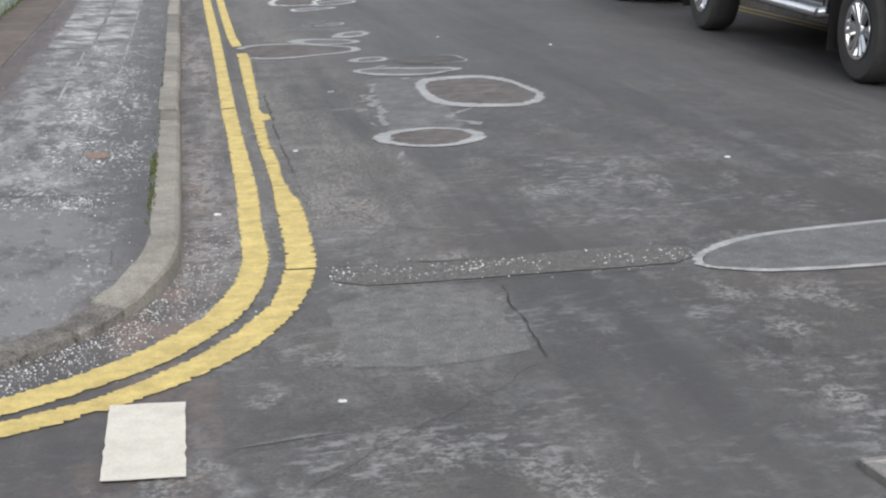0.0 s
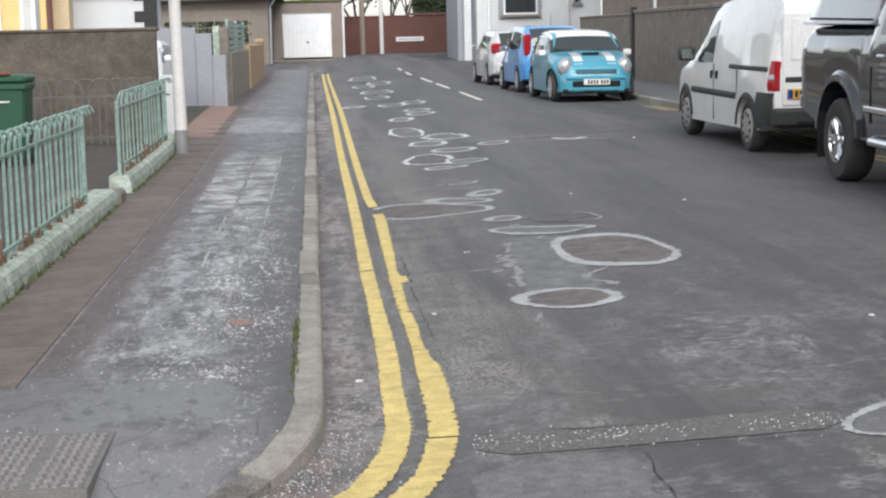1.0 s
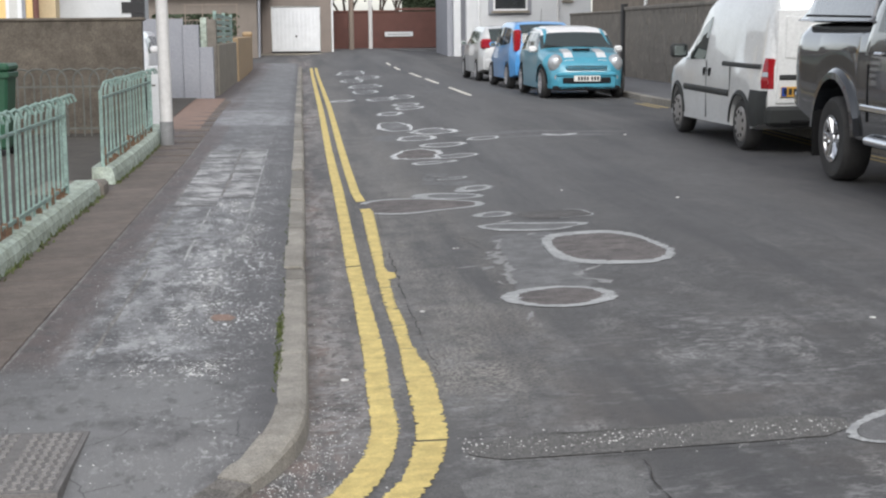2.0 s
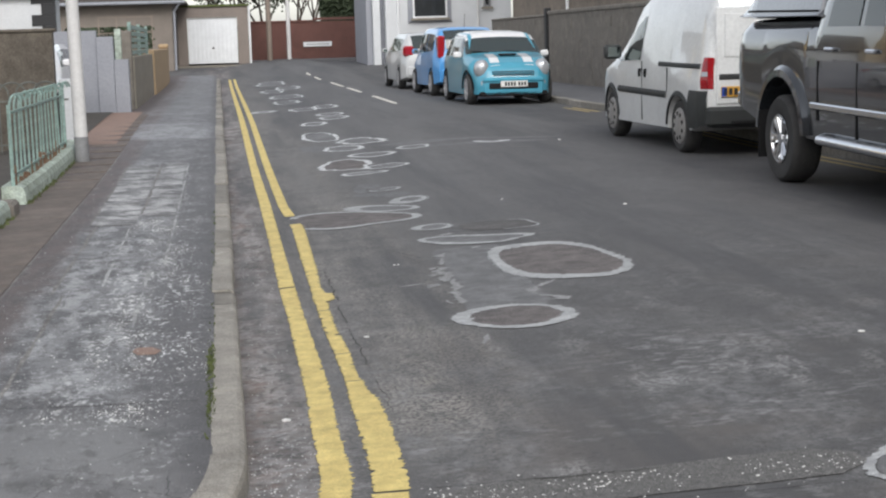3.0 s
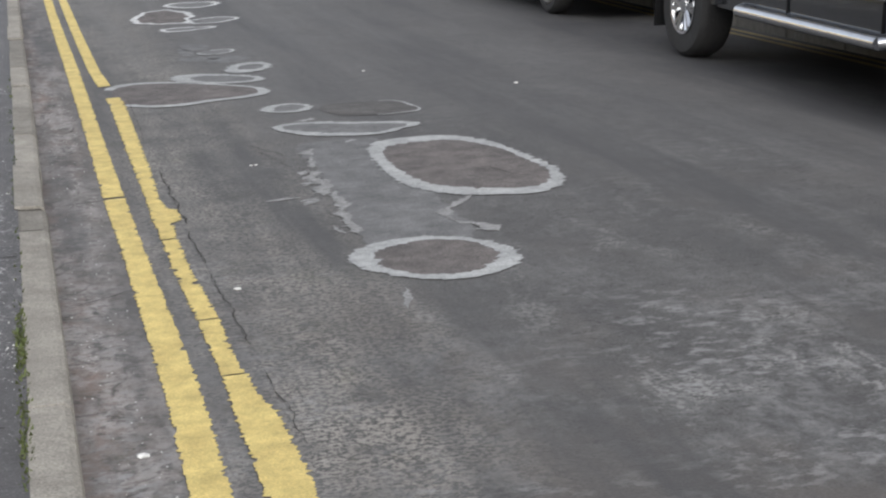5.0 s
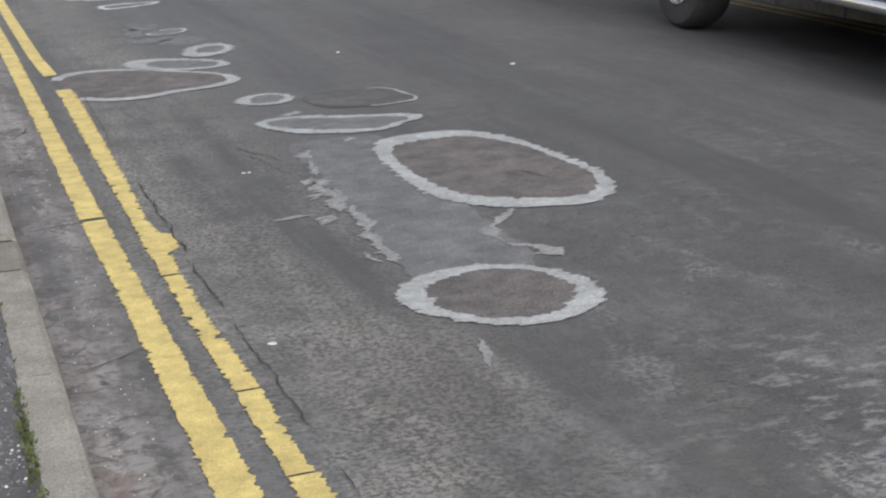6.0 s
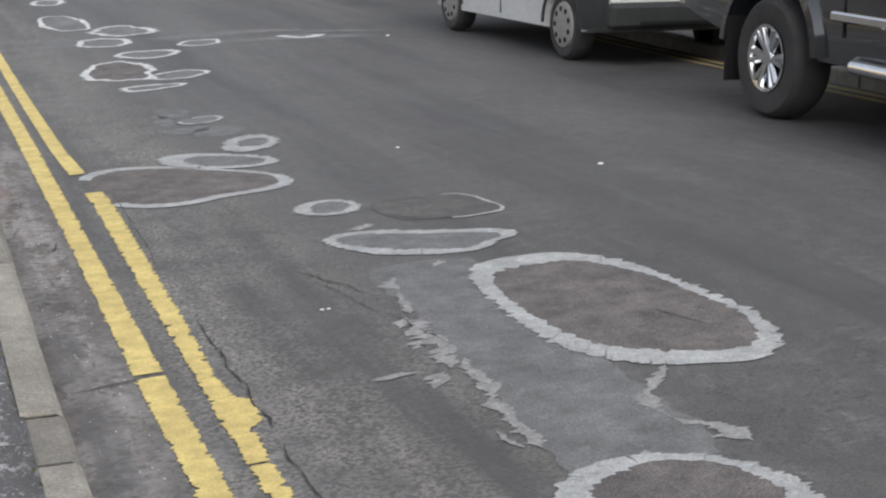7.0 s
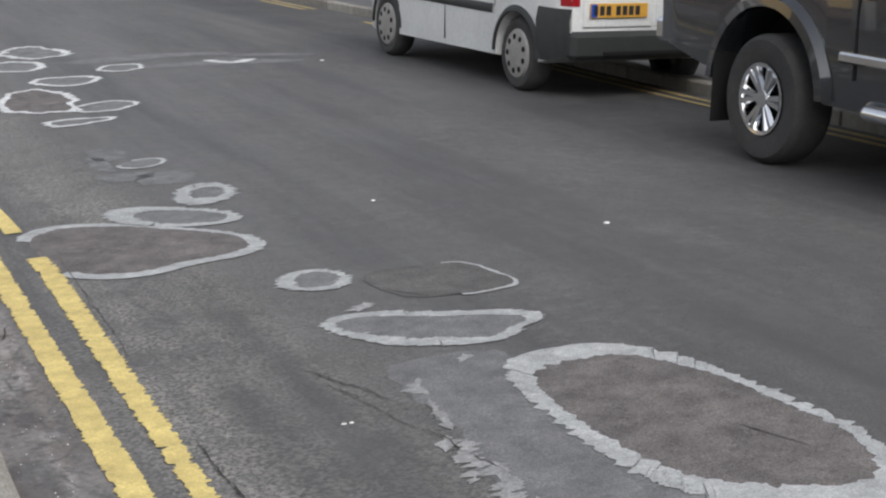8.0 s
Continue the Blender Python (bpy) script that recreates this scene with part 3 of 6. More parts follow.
# ---------------------------------------------------------------- road markings
LINE_A = ([-0.6, 2.1, 2.6, 3.1, 3.6, 4.4, 5.2, 7.0, 8.0, 10.0, 13.0, 18.0], [0.216, 0.216, 0.24, 0.245, 0.232, 0.24, 0.256, 0.26, 0.252, 0.264, 0.268, 0.262], [0.345, 0.345, 0.38, 0.375, 0.336, 0.336, 0.355, 0.345, 0.345, 0.35, 0.362, 0.35])
LINE_B = ([-0.6, 2.0, 2.3, 2.8, 3.2, 3.5, 3.9, 4.4, 4.86, 5.0, 5.35, 5.55, 5.9, 6.5, 7.1, 7.38, 7.42, 7.62, 7.68, 7.9, 8.6, 9.7, 10.9, 12.7, 18.0], [0.39, 0.39, 0.44, 0.446, 0.446, 0.416, 0.41, 0.42, 0.428, 0.43, 0.44, 0.437, 0.436, 0.43, 0.434, 0.434, 0.43, 0.432, 0.438, 0.44, 0.446, 0.458, 0.474, 0.43, 0.425], [0.5, 0.5, 0.545, 0.58, 0.552, 0.532, 0.524, 0.54, 0.538, 0.515, 0.495, 0.495, 0.503, 0.485, 0.492, 0.5, 0.545, 0.552, 0.51, 0.494, 0.518, 0.54, 0.562, 0.512, 0.51])


def strip_line(course, s0, s1, lift, rag, seed, step=0.009):
    """A painted line that follows the kerb between its two edges, chipped along both."""
    bm = bmesh.new()
    rows = []
    s = s0
    while s <= s1:
        u = s * 26 + 2.5 * nz(s * 5, seed)
        bite = [max(0.0, nz(int(u * g) * 0.73 + 0.31, seed + q) - 0.02) for g, q in ((1.0, 2), (1.3, 9))]
        a = float(np.interp(s, course[0], course[1])) + rag * (0.4 * nz(s * 6, seed) + 1.1 * nz(s * 55, seed) + 0.7 * nz(s * 130, seed + 3) + 2.0 * bite[0] - 0.3)
        b = float(np.interp(s, course[0], course[2])) + rag * (0.4 * nz(s * 6, seed + 5) + 1.1 * nz(s * 55, seed + 5) + 0.7 * nz(s * 130, seed + 8) - 2.0 * bite[1] + 0.3)
        b = max(b, a + 0.02)
        p = []
        for i in range(3):
            x, y = along(s, a + (b - a) * i / 2)
            p.append(bm.verts.new((x, y, gz(x, y) + lift)))
        rows.append(p)
        s += step * (1 if s < 16 else 4)
    for r0, r1 in zip(rows, rows[1:]):
        for i in range(2):
            bm.faces.new((r0[i], r0[i + 1], r1[i + 1], r1[i]))
    return bm


lines = thing("double_yellow_lines", "double yellow lines, cracked and worn at the edges", "road marking")
part("line", strip_line(LINE_A, -0.6, 8.0, 0.005, 0.013, 1), M["yellow"], lines)
part("line", strip_line(LINE_A, 8.04, 53, 0.005, 0.012, 3), M["yellow"], lines)
part("line", strip_line(LINE_B, -0.6, 3.6, 0.005, 0.015, 7), M["yellow"], lines)
part("line", strip_line(LINE_B, 3.612, 5.245, 0.005, 0.015, 8), M["yellow"], lines)
part("line", strip_line(LINE_B, 5.252, 5.862, 0.005, 0.016, 10), M["yellow"], lines)
part("line", strip_line(LINE_B, 5.868, 7.083, 0.005, 0.017, 11), M["yellow"], lines)
part("line", strip_line(LINE_B, 7.09, 11.27, 0.005, 0.016, 12), M["yellow"], lines)
part("line", strip_line(LINE_B, 11.85, 53, 0.005, 0.009, 9), M["yellow"], lines)
far_lines = thing("far_double_yellow_lines", "double yellow lines beside the opposite kerb", "road marking")
for ox in (6.08, 6.24):
    bmf = bmesh.new()
    rows = []
    for y in np.arange(2, 26.1, 0.25):
        rows.append([bmf.verts.new((ox + k * (1 + 0.35 * nz(y * 1.9, ox, k)), y, gz(ox, y) + 0.005)) for k in (-0.034, 0.034)])
    for r0, r1 in zip(rows, rows[1:]):
        if not 21.5 < r0[0].co.y < 23.8:
            bmf.faces.new((r0[0], r0[1], r1[1], r1[0]))
    bmesh.ops.delete(bmf, geom=[v for v in bmf.verts if not v.link_faces], context="VERTS")
    part("line", bmf, M["yellow_dull"], far_lines)

mark = bmesh.new()
n = 14
rows = []
for k in range(n + 1):
    y = 1.455 + 0.6 * k / n
    a, b = -0.228 + 0.006 * nz(k * 0.9, 4), -0.007 + 0.006 * nz(k * 0.9, 8)
    rows.append([mark.verts.new((a + (b - a) * i / 4, y + 0.006 * nz(i * 1.3, k // n), gz(0, y) + 0.0095)) for i in range(5)])
for r0, r1 in zip(rows, rows[1:]):
    for i in range(4):
        mark.faces.new((r0[i], r0[i + 1], r1[i + 1], r1[i]))
tagged(link("give_way_mark", mark, M["white"]), "fresh white rectangular give-way paint mark", "road marking")

for k, (x, y0, y1) in enumerate([(3.17, 27.1, 31.6), (3.15, 33.9, 37.9), (3.13, 38.9, 43.5), (3.04, 46.5, 49.5), (3.0, 51, 53.5)]):
    tagged(link("centre_dash", sheet(x - 0.05, x + 0.05, y0, y1, 0.006, 0.01, k, gz, 0.2, 2), M["white"]), "white painted centre line dash", "road marking", "centre line dashes")


def outline(cx, cy, a, b, rot, k, seed, power=2.0, jag=0.0, n=150, wob=0.05, waves=(), widths=()):
    """Points of a hand-sprayed loop, drawn in by k times its widths; waves are cosine and sine swells of the loop, jag pulls the edge sideways in streaks."""
    out = []
    cr, sr = math.cos(radians(rot)), math.sin(radians(rot))
    for i in range(n):
        t = 2 * math.pi * i / n
        c, s = math.cos(t), math.sin(t)
        r = (abs(c) ** power + abs(s) ** power) ** (-1 / power)
        for q, v in enumerate(waves):
            r += v * (math.sin if q % 2 else math.cos)((q // 2 + 2) * t)
        r *= 1 + wob * nz(1.7 * c + seed, 1.7 * s) + 0.5 * wob * nz(4 * c + seed, 4 * s, 5)
        w = widths[0] + widths[1] * c + widths[2] * s + widths[3] * math.cos(2 * t) + widths[4] * math.sin(2 * t) if widths else 0.0
        r *= 1 - k * max(0.03, w)
        u, v = a * r * c, b * r * s
        x, y = cx + cr * u - sr * v, cy + sr * u + cr * v
        x += jag * (0.8 * nz(y * 26, seed) + 0.9 * nz(y * 75, seed + 2) + (0.0 if k else 0.9 * nz(int(y * 34) * 0.71 + 0.2, seed + (4 if c > 0 else 6))) + 0.5 * nz(x * 40, y * 20, seed)) * (0.6 if k else 1)
        out.append((x, y))
    return out


def ring(cx, cy, a, b, rot=0, w=0.06, seed=1, power=2.0, jag=0.02, start=0.0, stop=1.0, wob=0.08, label="hand-sprayed white ring round a pothole repair", fill="patch", waves=(), widths=(), inner=True):
    """A sprayed loop and the repair inside it; w is its width in metres, widths its share of the radius round the loop."""
    n = 540 if cy < 14 else 260
    if cy > 14:
        w, jag, wob = w * 1.4, jag * 1.7, max(wob, 0.16)
    fill = "patch_grey" if cy > 17 else fill
    widths = widths or (w / (0.5 * (a + b)), 0.0, 0.0, 0.5 * w * (1 / a - 1 / b), 0.0)
    shape = (power, jag, n, wob, waves, widths)
    mid = [max(0.3, 1 + 0.3 * nz(seed * 3.1, 2.2 * math.cos(2 * math.pi * i / n), 2.2 * math.sin(2 * math.pi * i / n)) + 0.22 * nz(i * 0.12, seed)) for i in range(n)]
    po = outline(cx, cy, a, b, rot, 0.0, seed, *shape)
    pi_ = outline(cx, cy, a, b, rot, 1.0, seed, *shape)
    bm = bmesh.new()
    o = [bm.verts.new((x, y, gz(x, y) + 0.0045)) for x, y in po]
    q = []
    for (x, y), (u, v), m in zip(po, pi_, mid):
        p = (x + (u - x) * m, y + (v - y) * m)
        q.append(bm.verts.new((*p, gz(*p) + 0.0045)))
    for i in range(n):
        if start <= i / n <= stop:
            j = (i + 1) % n
            bm.faces.new((o[i], o[j], q[j], q[i]))
    bmesh.ops.delete(bm, geom=[v for v in bm.verts if not v.link_faces], context="VERTS")
    tagged(link("sprayed_ring", bm, M["ring_fresh" if cy > 14.5 else "ring"]), label, "road marking", "sprayed pothole rings")
    if inner:
        bm = bmesh.new()
        levels = []
        bed = outline(cx, cy, a, b, rot, 0.6, seed, power, 0.0, n, wob, waves, widths)
        for f in (0.97, 0.75, 0.45, 0.2):
            levels.append([bm.verts.new((cx + (u - cx) * f, cy + (v - cy) * f, gz(cx + (u - cx) * f, cy + (v - cy) * f) + 0.003)) for u, v in bed])
        for l0, l1 in zip(levels, levels[1:]):
            for i in range(n):
                j = (i + 1) % n
                bm.faces.new((l0[i], l0[j], l1[j], l1[i]))
        bm.faces.new(levels[-1])
        tagged(link("pothole_patch", bm, M[fill]), "rough brownish-grey asphalt pothole repair", "road repair", "pothole repairs")


ring(1.991, 8.046, 0.405, 0.831, 4, 0.07, 1, 2.0, 0.025, wob=0.015, waves=(-0.019, 0.005, -0.017, -0.025, -0.038, 0.022, 0.002, -0.014), widths=(0.172, -0.037, 0.005, -0.01, 0.026))
ring(1.405, 6.341, 0.299, 0.350, 32, 0.07, 2, 2.0, 0.028, wob=0.02, waves=(-0.012, 0.001, 0.01, 0.003, -0.015, 0.001), widths=(0.232, -0.029, 0.003, -0.038, -0.033))
ring(1.675, 9.335, 0.415, 0.235, -26, 0.06, 3, 2.0, 0.03, wob=0.02, fill="patch_grey", waves=(0.009, -0.02, -0.023, 0.116, -0.05, 0.025, -0.029, 0.001), widths=(0.25, -0.004, -0.001, -0.119, 0.024))
ring(1.96, 9.95, 0.36, 0.3, -45, 0.02, 4, 1.4, 0.005, 0.0, 0.29, wob=0.05, fill="patch_dark", label="thin sprayed outline round a sunken diamond-shaped repair")
ring(1.96, 9.95, 0.36, 0.3, -45, 0.026, 4, 1.4, 0.005, 0.86, 1.0, wob=0.05, inner=False, label="thin sprayed outline along one edge of a sunken repair")
ring(1.504, 10.21, 0.162, 0.178, 0, 0.045, 5, 2.0, 0.03, wob=0.03, fill="patch_grey", waves=(-0.018, -0.002, -0.026, -0.001), widths=(0.342, -0.088, -0.007, 0.015, -0.069))
ring(0.933, 11.24, 0.470, 0.640, 33, 0.05, 6, 2.0, 0.02, 0.0, 0.30, wob=0.015, waves=(0.0, 0.003, -0.087, -0.108, -0.01, 0.019), widths=(0.13, -0.01, -0.007, -0.015, 0.018))
ring(0.933, 11.24, 0.470, 0.640, 33, 0.05, 6, 2.0, 0.02, 0.52, 1.0, wob=0.015, waves=(0.0, 0.003, -0.087, -0.108, -0.01, 0.019), widths=(0.13, -0.01, -0.007, -0.015, 0.018), inner=False)
ring(1.266, 11.795, 0.369, 0.230, -44, 0.06, 7, 2.0, 0.032, wob=0.03, fill="patch_grey", waves=(0.053, -0.014, 0.008, 0.049), widths=(0.34, -0.135, -0.019, -0.003, 0.016))
ring(1.573, 12.263, 0.179, 0.278, -20, 0.07, 8, 2.0, 0.032, wob=0.03, fill="patch_grey", waves=(-0.053, -0.011, 0.035, -0.008), widths=(0.46, -0.08, -0.086, -0.017, 0.0))
ring(1.477, 13.366, 0.178, 0.138, 40, 0.032, 9, 2.0, 0.01, 0.0, 0.2, wob=0.03, fill="patch_grey", waves=(-0.007, 0.005, 0.026, -0.006))
ring(1.477, 13.366, 0.178, 0.138, 40, 0.032, 9, 2.0, 0.01, 0.36, 1.0, wob=0.03, waves=(-0.007, 0.005, 0.026, -0.006), inner=False)
ring(1.35, 16.41, 0.313, 0.66, -3, 0.055, 10, 2.0, 0.02, wob=0.04, waves=(-0.043, 0.025, -0.037, -0.027))
ring(1.77, 15.86, 0.220, 0.283, -42, 0.03, 11, 2.0, 0.018, wob=0.04, fill="patch_grey")
ring(1.437, 15.25, 0.253, 0.166, 2, 0.04, 12, 2.0, 0.018, wob=0.04, fill="patch_grey", waves=(0.031, -0.014, 0.123, 0.018))
ring(1.75, 17.42, 0.281, 0.314, 14, 0.042, 13, 2.0, 0.02, wob=0.04, waves=(-0.016, -0.004, 0.054, 0.02))
ring(2.34, 17.97, 0.214, 0.251, -26, 0.032, 14, 2.0, 0.01, wob=0.04)
ring(3.355, 18.06, 0.232, 0.24, 0, 0.08, 15, 2.0, 0.03, 0.46, 1.0, wob=0.12, fill="patch_grey")
ring(1.82, 19.5, 0.3, 0.5, 10, 0.055, 16, 1.8, 0.03, wob=0.3)
ring(1.5, 18.6, 0.28, 0.38, 5, 0.05, 17, 2.0, 0.02)
ring(1.34, 20.75, 0.26, 0.85, 3, 0.055, 18, 2.0, 0.01)
ring(1.41, 23.4, 0.22, 0.4, 0, 0.06, 19, 2.0, 0.02)
ring(1.81, 24.5, 0.25, 0.42, 0, 0.05, 20, 2.0, 0.02)
ring(1.81, 25.5, 0.25, 0.42, 0, 0.05, 21, 2.0, 0.02)
ring(1.5, 27.8, 0.28, 0.65, 0, 0.06, 22, 2.0, 0.03, wob=0.25)
ring(1.92, 28.2, 0.23, 0.8, 0, 0.06, 23, 2.0, 0.03, wob=0.25)
ring(0.75, 28.2, 0.25, 0.35, 0, 0.09, 24, 2.0, 0.05)
ring(1.33, 31.7, 0.28, 1.0, 0, 0.06, 25, 2.0, 0.03, wob=0.2)
ring(1.48, 35.0, 0.39, 1.2, 0, 0.07, 26, 2.0, 0.03, wob=0.2)
ring(1.3, 39.4, 0.32, 1.3, 0, 0.08, 27, 2.0, 0.05, wob=0.3)
ring(1.8, 41.4, 0.32, 1.4, 0, 0.08, 28, 2.0, 0.05, wob=0.3)
ring(1.52, 46.5, 0.45, 1.8, 0, 0.08, 29, 2.0, 0.05, wob=0.3)
ring(2.75, 3.2, 0.83, 0.335, 6, 0.05, 30, 2.2, 0.015, wob=0.05, fill="patch_grey", label="large sprayed ring round a repair at the junction")


# ---------------------------------------------------------------- repairs and scars in the road
def blob(cx, cy, a, b, rot, material, seed, lift=0.002, jag=0.03, wob=0.3, name="sealed_patch", label="smooth grey sealed patch in the asphalt"):
    pts = outline(cx, cy, a, b, rot, 0.0, seed, 2.6, jag, 120, wob)
    bm = bmesh.new()
    levels = []
    for f in (1.0, 0.7, 0.4, 0.15):
        levels.append([bm.verts.new((cx + (u - cx) * f, cy + (v - cy) * f, gz(cx + (u - cx) * f, cy + (v - cy) * f) + lift)) for u, v in pts])
    for l0, l1 in zip(levels, levels[1:]):
        for i in range(len(pts)):
            j = (i + 1) % len(pts)
            bm.faces.new((l0[i], l0[j], l1[j], l1[i]))
    bm.faces.new(levels[-1])
    return tagged(link(name, bm, M[material]), label, "road repair", "sealed patches")


def crack(p, q, w, seed, bend=0.05, material="crack", name="road_crack", label="open crack across the asphalt", lift=0.006):
    p, q = Vector(p), Vector(q)
    d = q - p
    side = Vector((-d.y, d.x)).normalized()
    n = max(8, int(d.length / 0.03))
    bm = bmesh.new()
    rows = []
    for k in range(n + 1):
        c = p + d * (k / n) + side * bend * (nz(k * 0.16, seed) + 0.4 * nz(k * 0.6, seed))
        h = w * max(0.12, 0.6 + 0.9 * nz(k * 0.35, seed + 3)) * min(1, (k + 1) / 4, (n - k + 1) / 4)
        rows.append([bm.verts.new((c.x + side.x * s * h, c.y + side.y * s * h, gz(c.x, c.y) + lift)) for s in (-0.5, 0.5)])
    for r0, r1 in zip(rows, rows[1:]):
        bm.faces.new((r0[0], r0[1], r1[1], r1[0]))
    return tagged(link(name, bm, M[material]), label, "crack", "road cracks")


SEAL = "smooth grey sealed strip between two repairs"


def skew(bm, k, y0):
    for v in bm.verts:
        v.co.x += k * (v.co.y - y0)
        v.co.z += gz(v.co.x, v.co.y) - gz(v.co.x - k * (v.co.y - y0), v.co.y)
    return bm


tagged(link("sealed_strip", skew(sheet(1.25, 1.7, 6.55, 9.0, 0.0015, 0.09, 41, gz, 0.02), 0.05, 7.5), M["patch_grey"]), SEAL, "road repair")


def smear(points, w, seed, lift=0.0035):
    """A ragged, broken lick of dried sealant along a bent line."""
    bm = bmesh.new()
    rows = []
    ys_ = [p[1] for p in points]
    n = int((max(ys_) - min(ys_)) / 0.006)
    for k in range(n + 1):
        y = lerp2(points[0][1], points[-1][1], k / n)
        c = float(np.interp(y, [p[1] for p in points], [p[0] for p in points])) + 0.02 * nz(y * 6, seed)
        end = min(1.0, k / 10, (n - k) / 10)
        a = 1.45 * w * end * max(0.03, 0.35 + 0.8 * nz(y * 11, seed) + 0.6 * nz(y * 48, seed))
        b = 1.3 * w * end * max(0.03, 0.45 + 0.8 * nz(y * 9, seed + 4) + 0.5 * nz(y * 55, seed + 4))
        rows.append([bm.verts.new((x, y, gz(x, y) + lift)) for x in (c - a, c, c + b)])
    for r0, r1 in zip(rows, rows[1:]):
        for i in range(2):
            bm.faces.new((r0[i], r0[i + 1], r1[i + 1], r1[i]))
    tagged(link("seal_smear", bm, M["patch_pale"]), "pale ragged smear of dried sealant", "road repair", "sealant smears")


smear([(1.21, 6.83), (1.21, 6.97), (1.23, 7.25), (1.27, 7.5), (1.29, 7.7)], 0.04, 3)
smear([(0.99, 7.6), (1.08, 7.68), (1.24, 7.66)], 0.16, 8)
smear([(1.22, 7.62), (1.26, 7.8), (1.25, 8.0), (1.29, 8.2)], 0.065, 12)
smear([(1.2, 8.12), (1.27, 8.25)], 0.07, 14)
smear([(1.36, 8.62), (1.35, 8.72), (1.4, 8.8)], 0.05, 16)
smear([(1.75, 6.62), (1.73, 6.75), (1.64, 6.88)], 0.06, 19)
smear([(1.63, 6.88), (1.63, 6.98), (1.66, 7.1), (1.74, 7.2), (1.85, 7.34)], 0.04, 17)
smear([(1.1, 7.45), (1.14, 7.55), (1.2, 7.6)], 0.08, 51)
smear([(1.16, 7.86), (1.22, 7.94), (1.3, 7.98)], 0.07, 53)
smear([(1.3, 8.28), (1.32, 8.45), (1.35, 8.58)], 0.03, 57)
smear([(1.17, 6.86), (1.14, 7.02)], 0.03, 59)
smear([(1.42, 6.6), (1.46, 6.7)], 0.06, 61)
smear([(1.14, 5.7), (1.19, 5.98)], 0.02, 23)
smear([(1.6, 8.88), (1.64, 8.97)], 0.07, 27)
smear([(1.5, 9.66), (1.56, 9.78)], 0.1, 31)
for k, (x, y, a, b) in enumerate([(1.35, 13.8, 0.12, 0.22), (1.3, 13.0, 0.16, 0.14), (1.5, 12.85, 0.16, 0.2), (1.25, 13.5, 0.06, 0.3), (1.15, 19.0, 0.2, 0.5), (3.2, 17.9, 0.9, 0.14), (2.7, 18.6, 0.8, 0.16), (3.9, 18.4, 0.4, 0.1)]):
    blob(x, y, a, b, 0, "patch_grey", 70 + k, 0.002, 0.012, 0.3)
tagged(link("trench_scar", sheet(0.0, 0.31, 0.56, 1.97, 0.004, 0.02, 31, lambda u, v: gz(v, 3.3), 0.06, 5), M["trench"]), "coarse chipping strip of a refilled trench", "road repair").matrix_world = Matrix(((0, 1, 0, 0), (1, -0.085, 0, 3.22), (0, 0, 1, 0), (0, 0, 0, 1)))
tagged(link("dry_patch", sheet(0.5, 1.1, 2.2, 3.06, 0.0012, 0.035, 90, gz, 0.03), M["dry_stain"]), "dry pale square patch in the asphalt", "road repair")
crack((1.15, 3.06), (1.125, 2.12), 0.008, 1, 0.02)
crack((0.57, 3.52), (1.35, 3.43), 0.01, 2, 0.02)
crack((0.56, 3.165), (1.9, 3.05), 0.006, 3, 0.015)
crack((0.575, 4.6), (0.565, 5.3), 0.005, 4, 0.03)
crack((0.57, 5.5), (0.545, 6.5), 0.006, 24, 0.03)
crack((0.55, 6.6), (0.555, 7.2), 0.008, 34, 0.03)
crack((0.565, 7.3), (0.56, 8.6), 0.009, 14, 0.02)
crack((0.57, 9.5), (0.6, 11.2), 0.005, 5, 0.02)
crack((0.02, 7.95), (0.3, 8.0), 0.012, 6, 0.02)
crack((0.03, 6.2), (0.26, 6.35), 0.01, 7, 0.03)
crack((0.12, 9.9), (0.25, 10.2), 0.01, 17, 0.03)
crack((0.3, 1.3), (1.1, 2.1), 0.004, 9, 0.04)
crack((2.09, 7.9), (2.18, 7.62), 0.009, 10, 0.03)
crack((1.1, 8.9), (1.3, 7.9), 0.006, 11, 0.04)
for x0, y0, x1, y1, w, sd in [(0.12, 1.64, 0.42, 1.7, 0.02, 3), (1.13, 1.2, 1.17, 1.32, 0.02, 9)]:
    crack((x0, y0), (x1, y1), w * 1.6, sd, 0.02, "dry_stain", "dry_streak", "dry pale streak worn into the asphalt", 0.003)
# dark strips in place of shade along the sunken diamond's lower-left edge
crack((1.71, 9.93), (1.84, 9.72), 0.012, 41, 0.02)
crack((1.84, 9.72), (2.02, 9.68), 0.007, 42, 0.015)
crack((1.06, 9.1), (1.26, 8.6), 0.01, 43, 0.05)
# stones and litter chips on the road
for x, y, r in [(2.76, 5.11, 0.013), (0.147, 4.68, 0.016), (3.1, 10.52, 0.014), (0.45, 1.94, 0.011), (2.3, 11.58, 0.01), (1.02, 8.5, 0.008), (1.045, 8.5, 0.007), (0.62, 6.21, 0.011), (4.19, 17.83, 0.016)]:
    bm = bmesh.new()
    bmesh.ops.create_icosphere(bm, subdivisions=1, radius=r, matrix=Matrix.Translation((x, y, gz(x, y) + r * 0.3)) @ Matrix.Diagonal((1.4, 0.9, 0.5, 1)))
    for v in bm.verts:
        v.co += Vector((nz(v.co.x * 90), nz(v.co.y * 90), 0)) * r * 0.5
    tagged(link("stone_chip", bm, M["grit"]), "small pale stone chip lying on the asphalt", "stone", "stone chips")

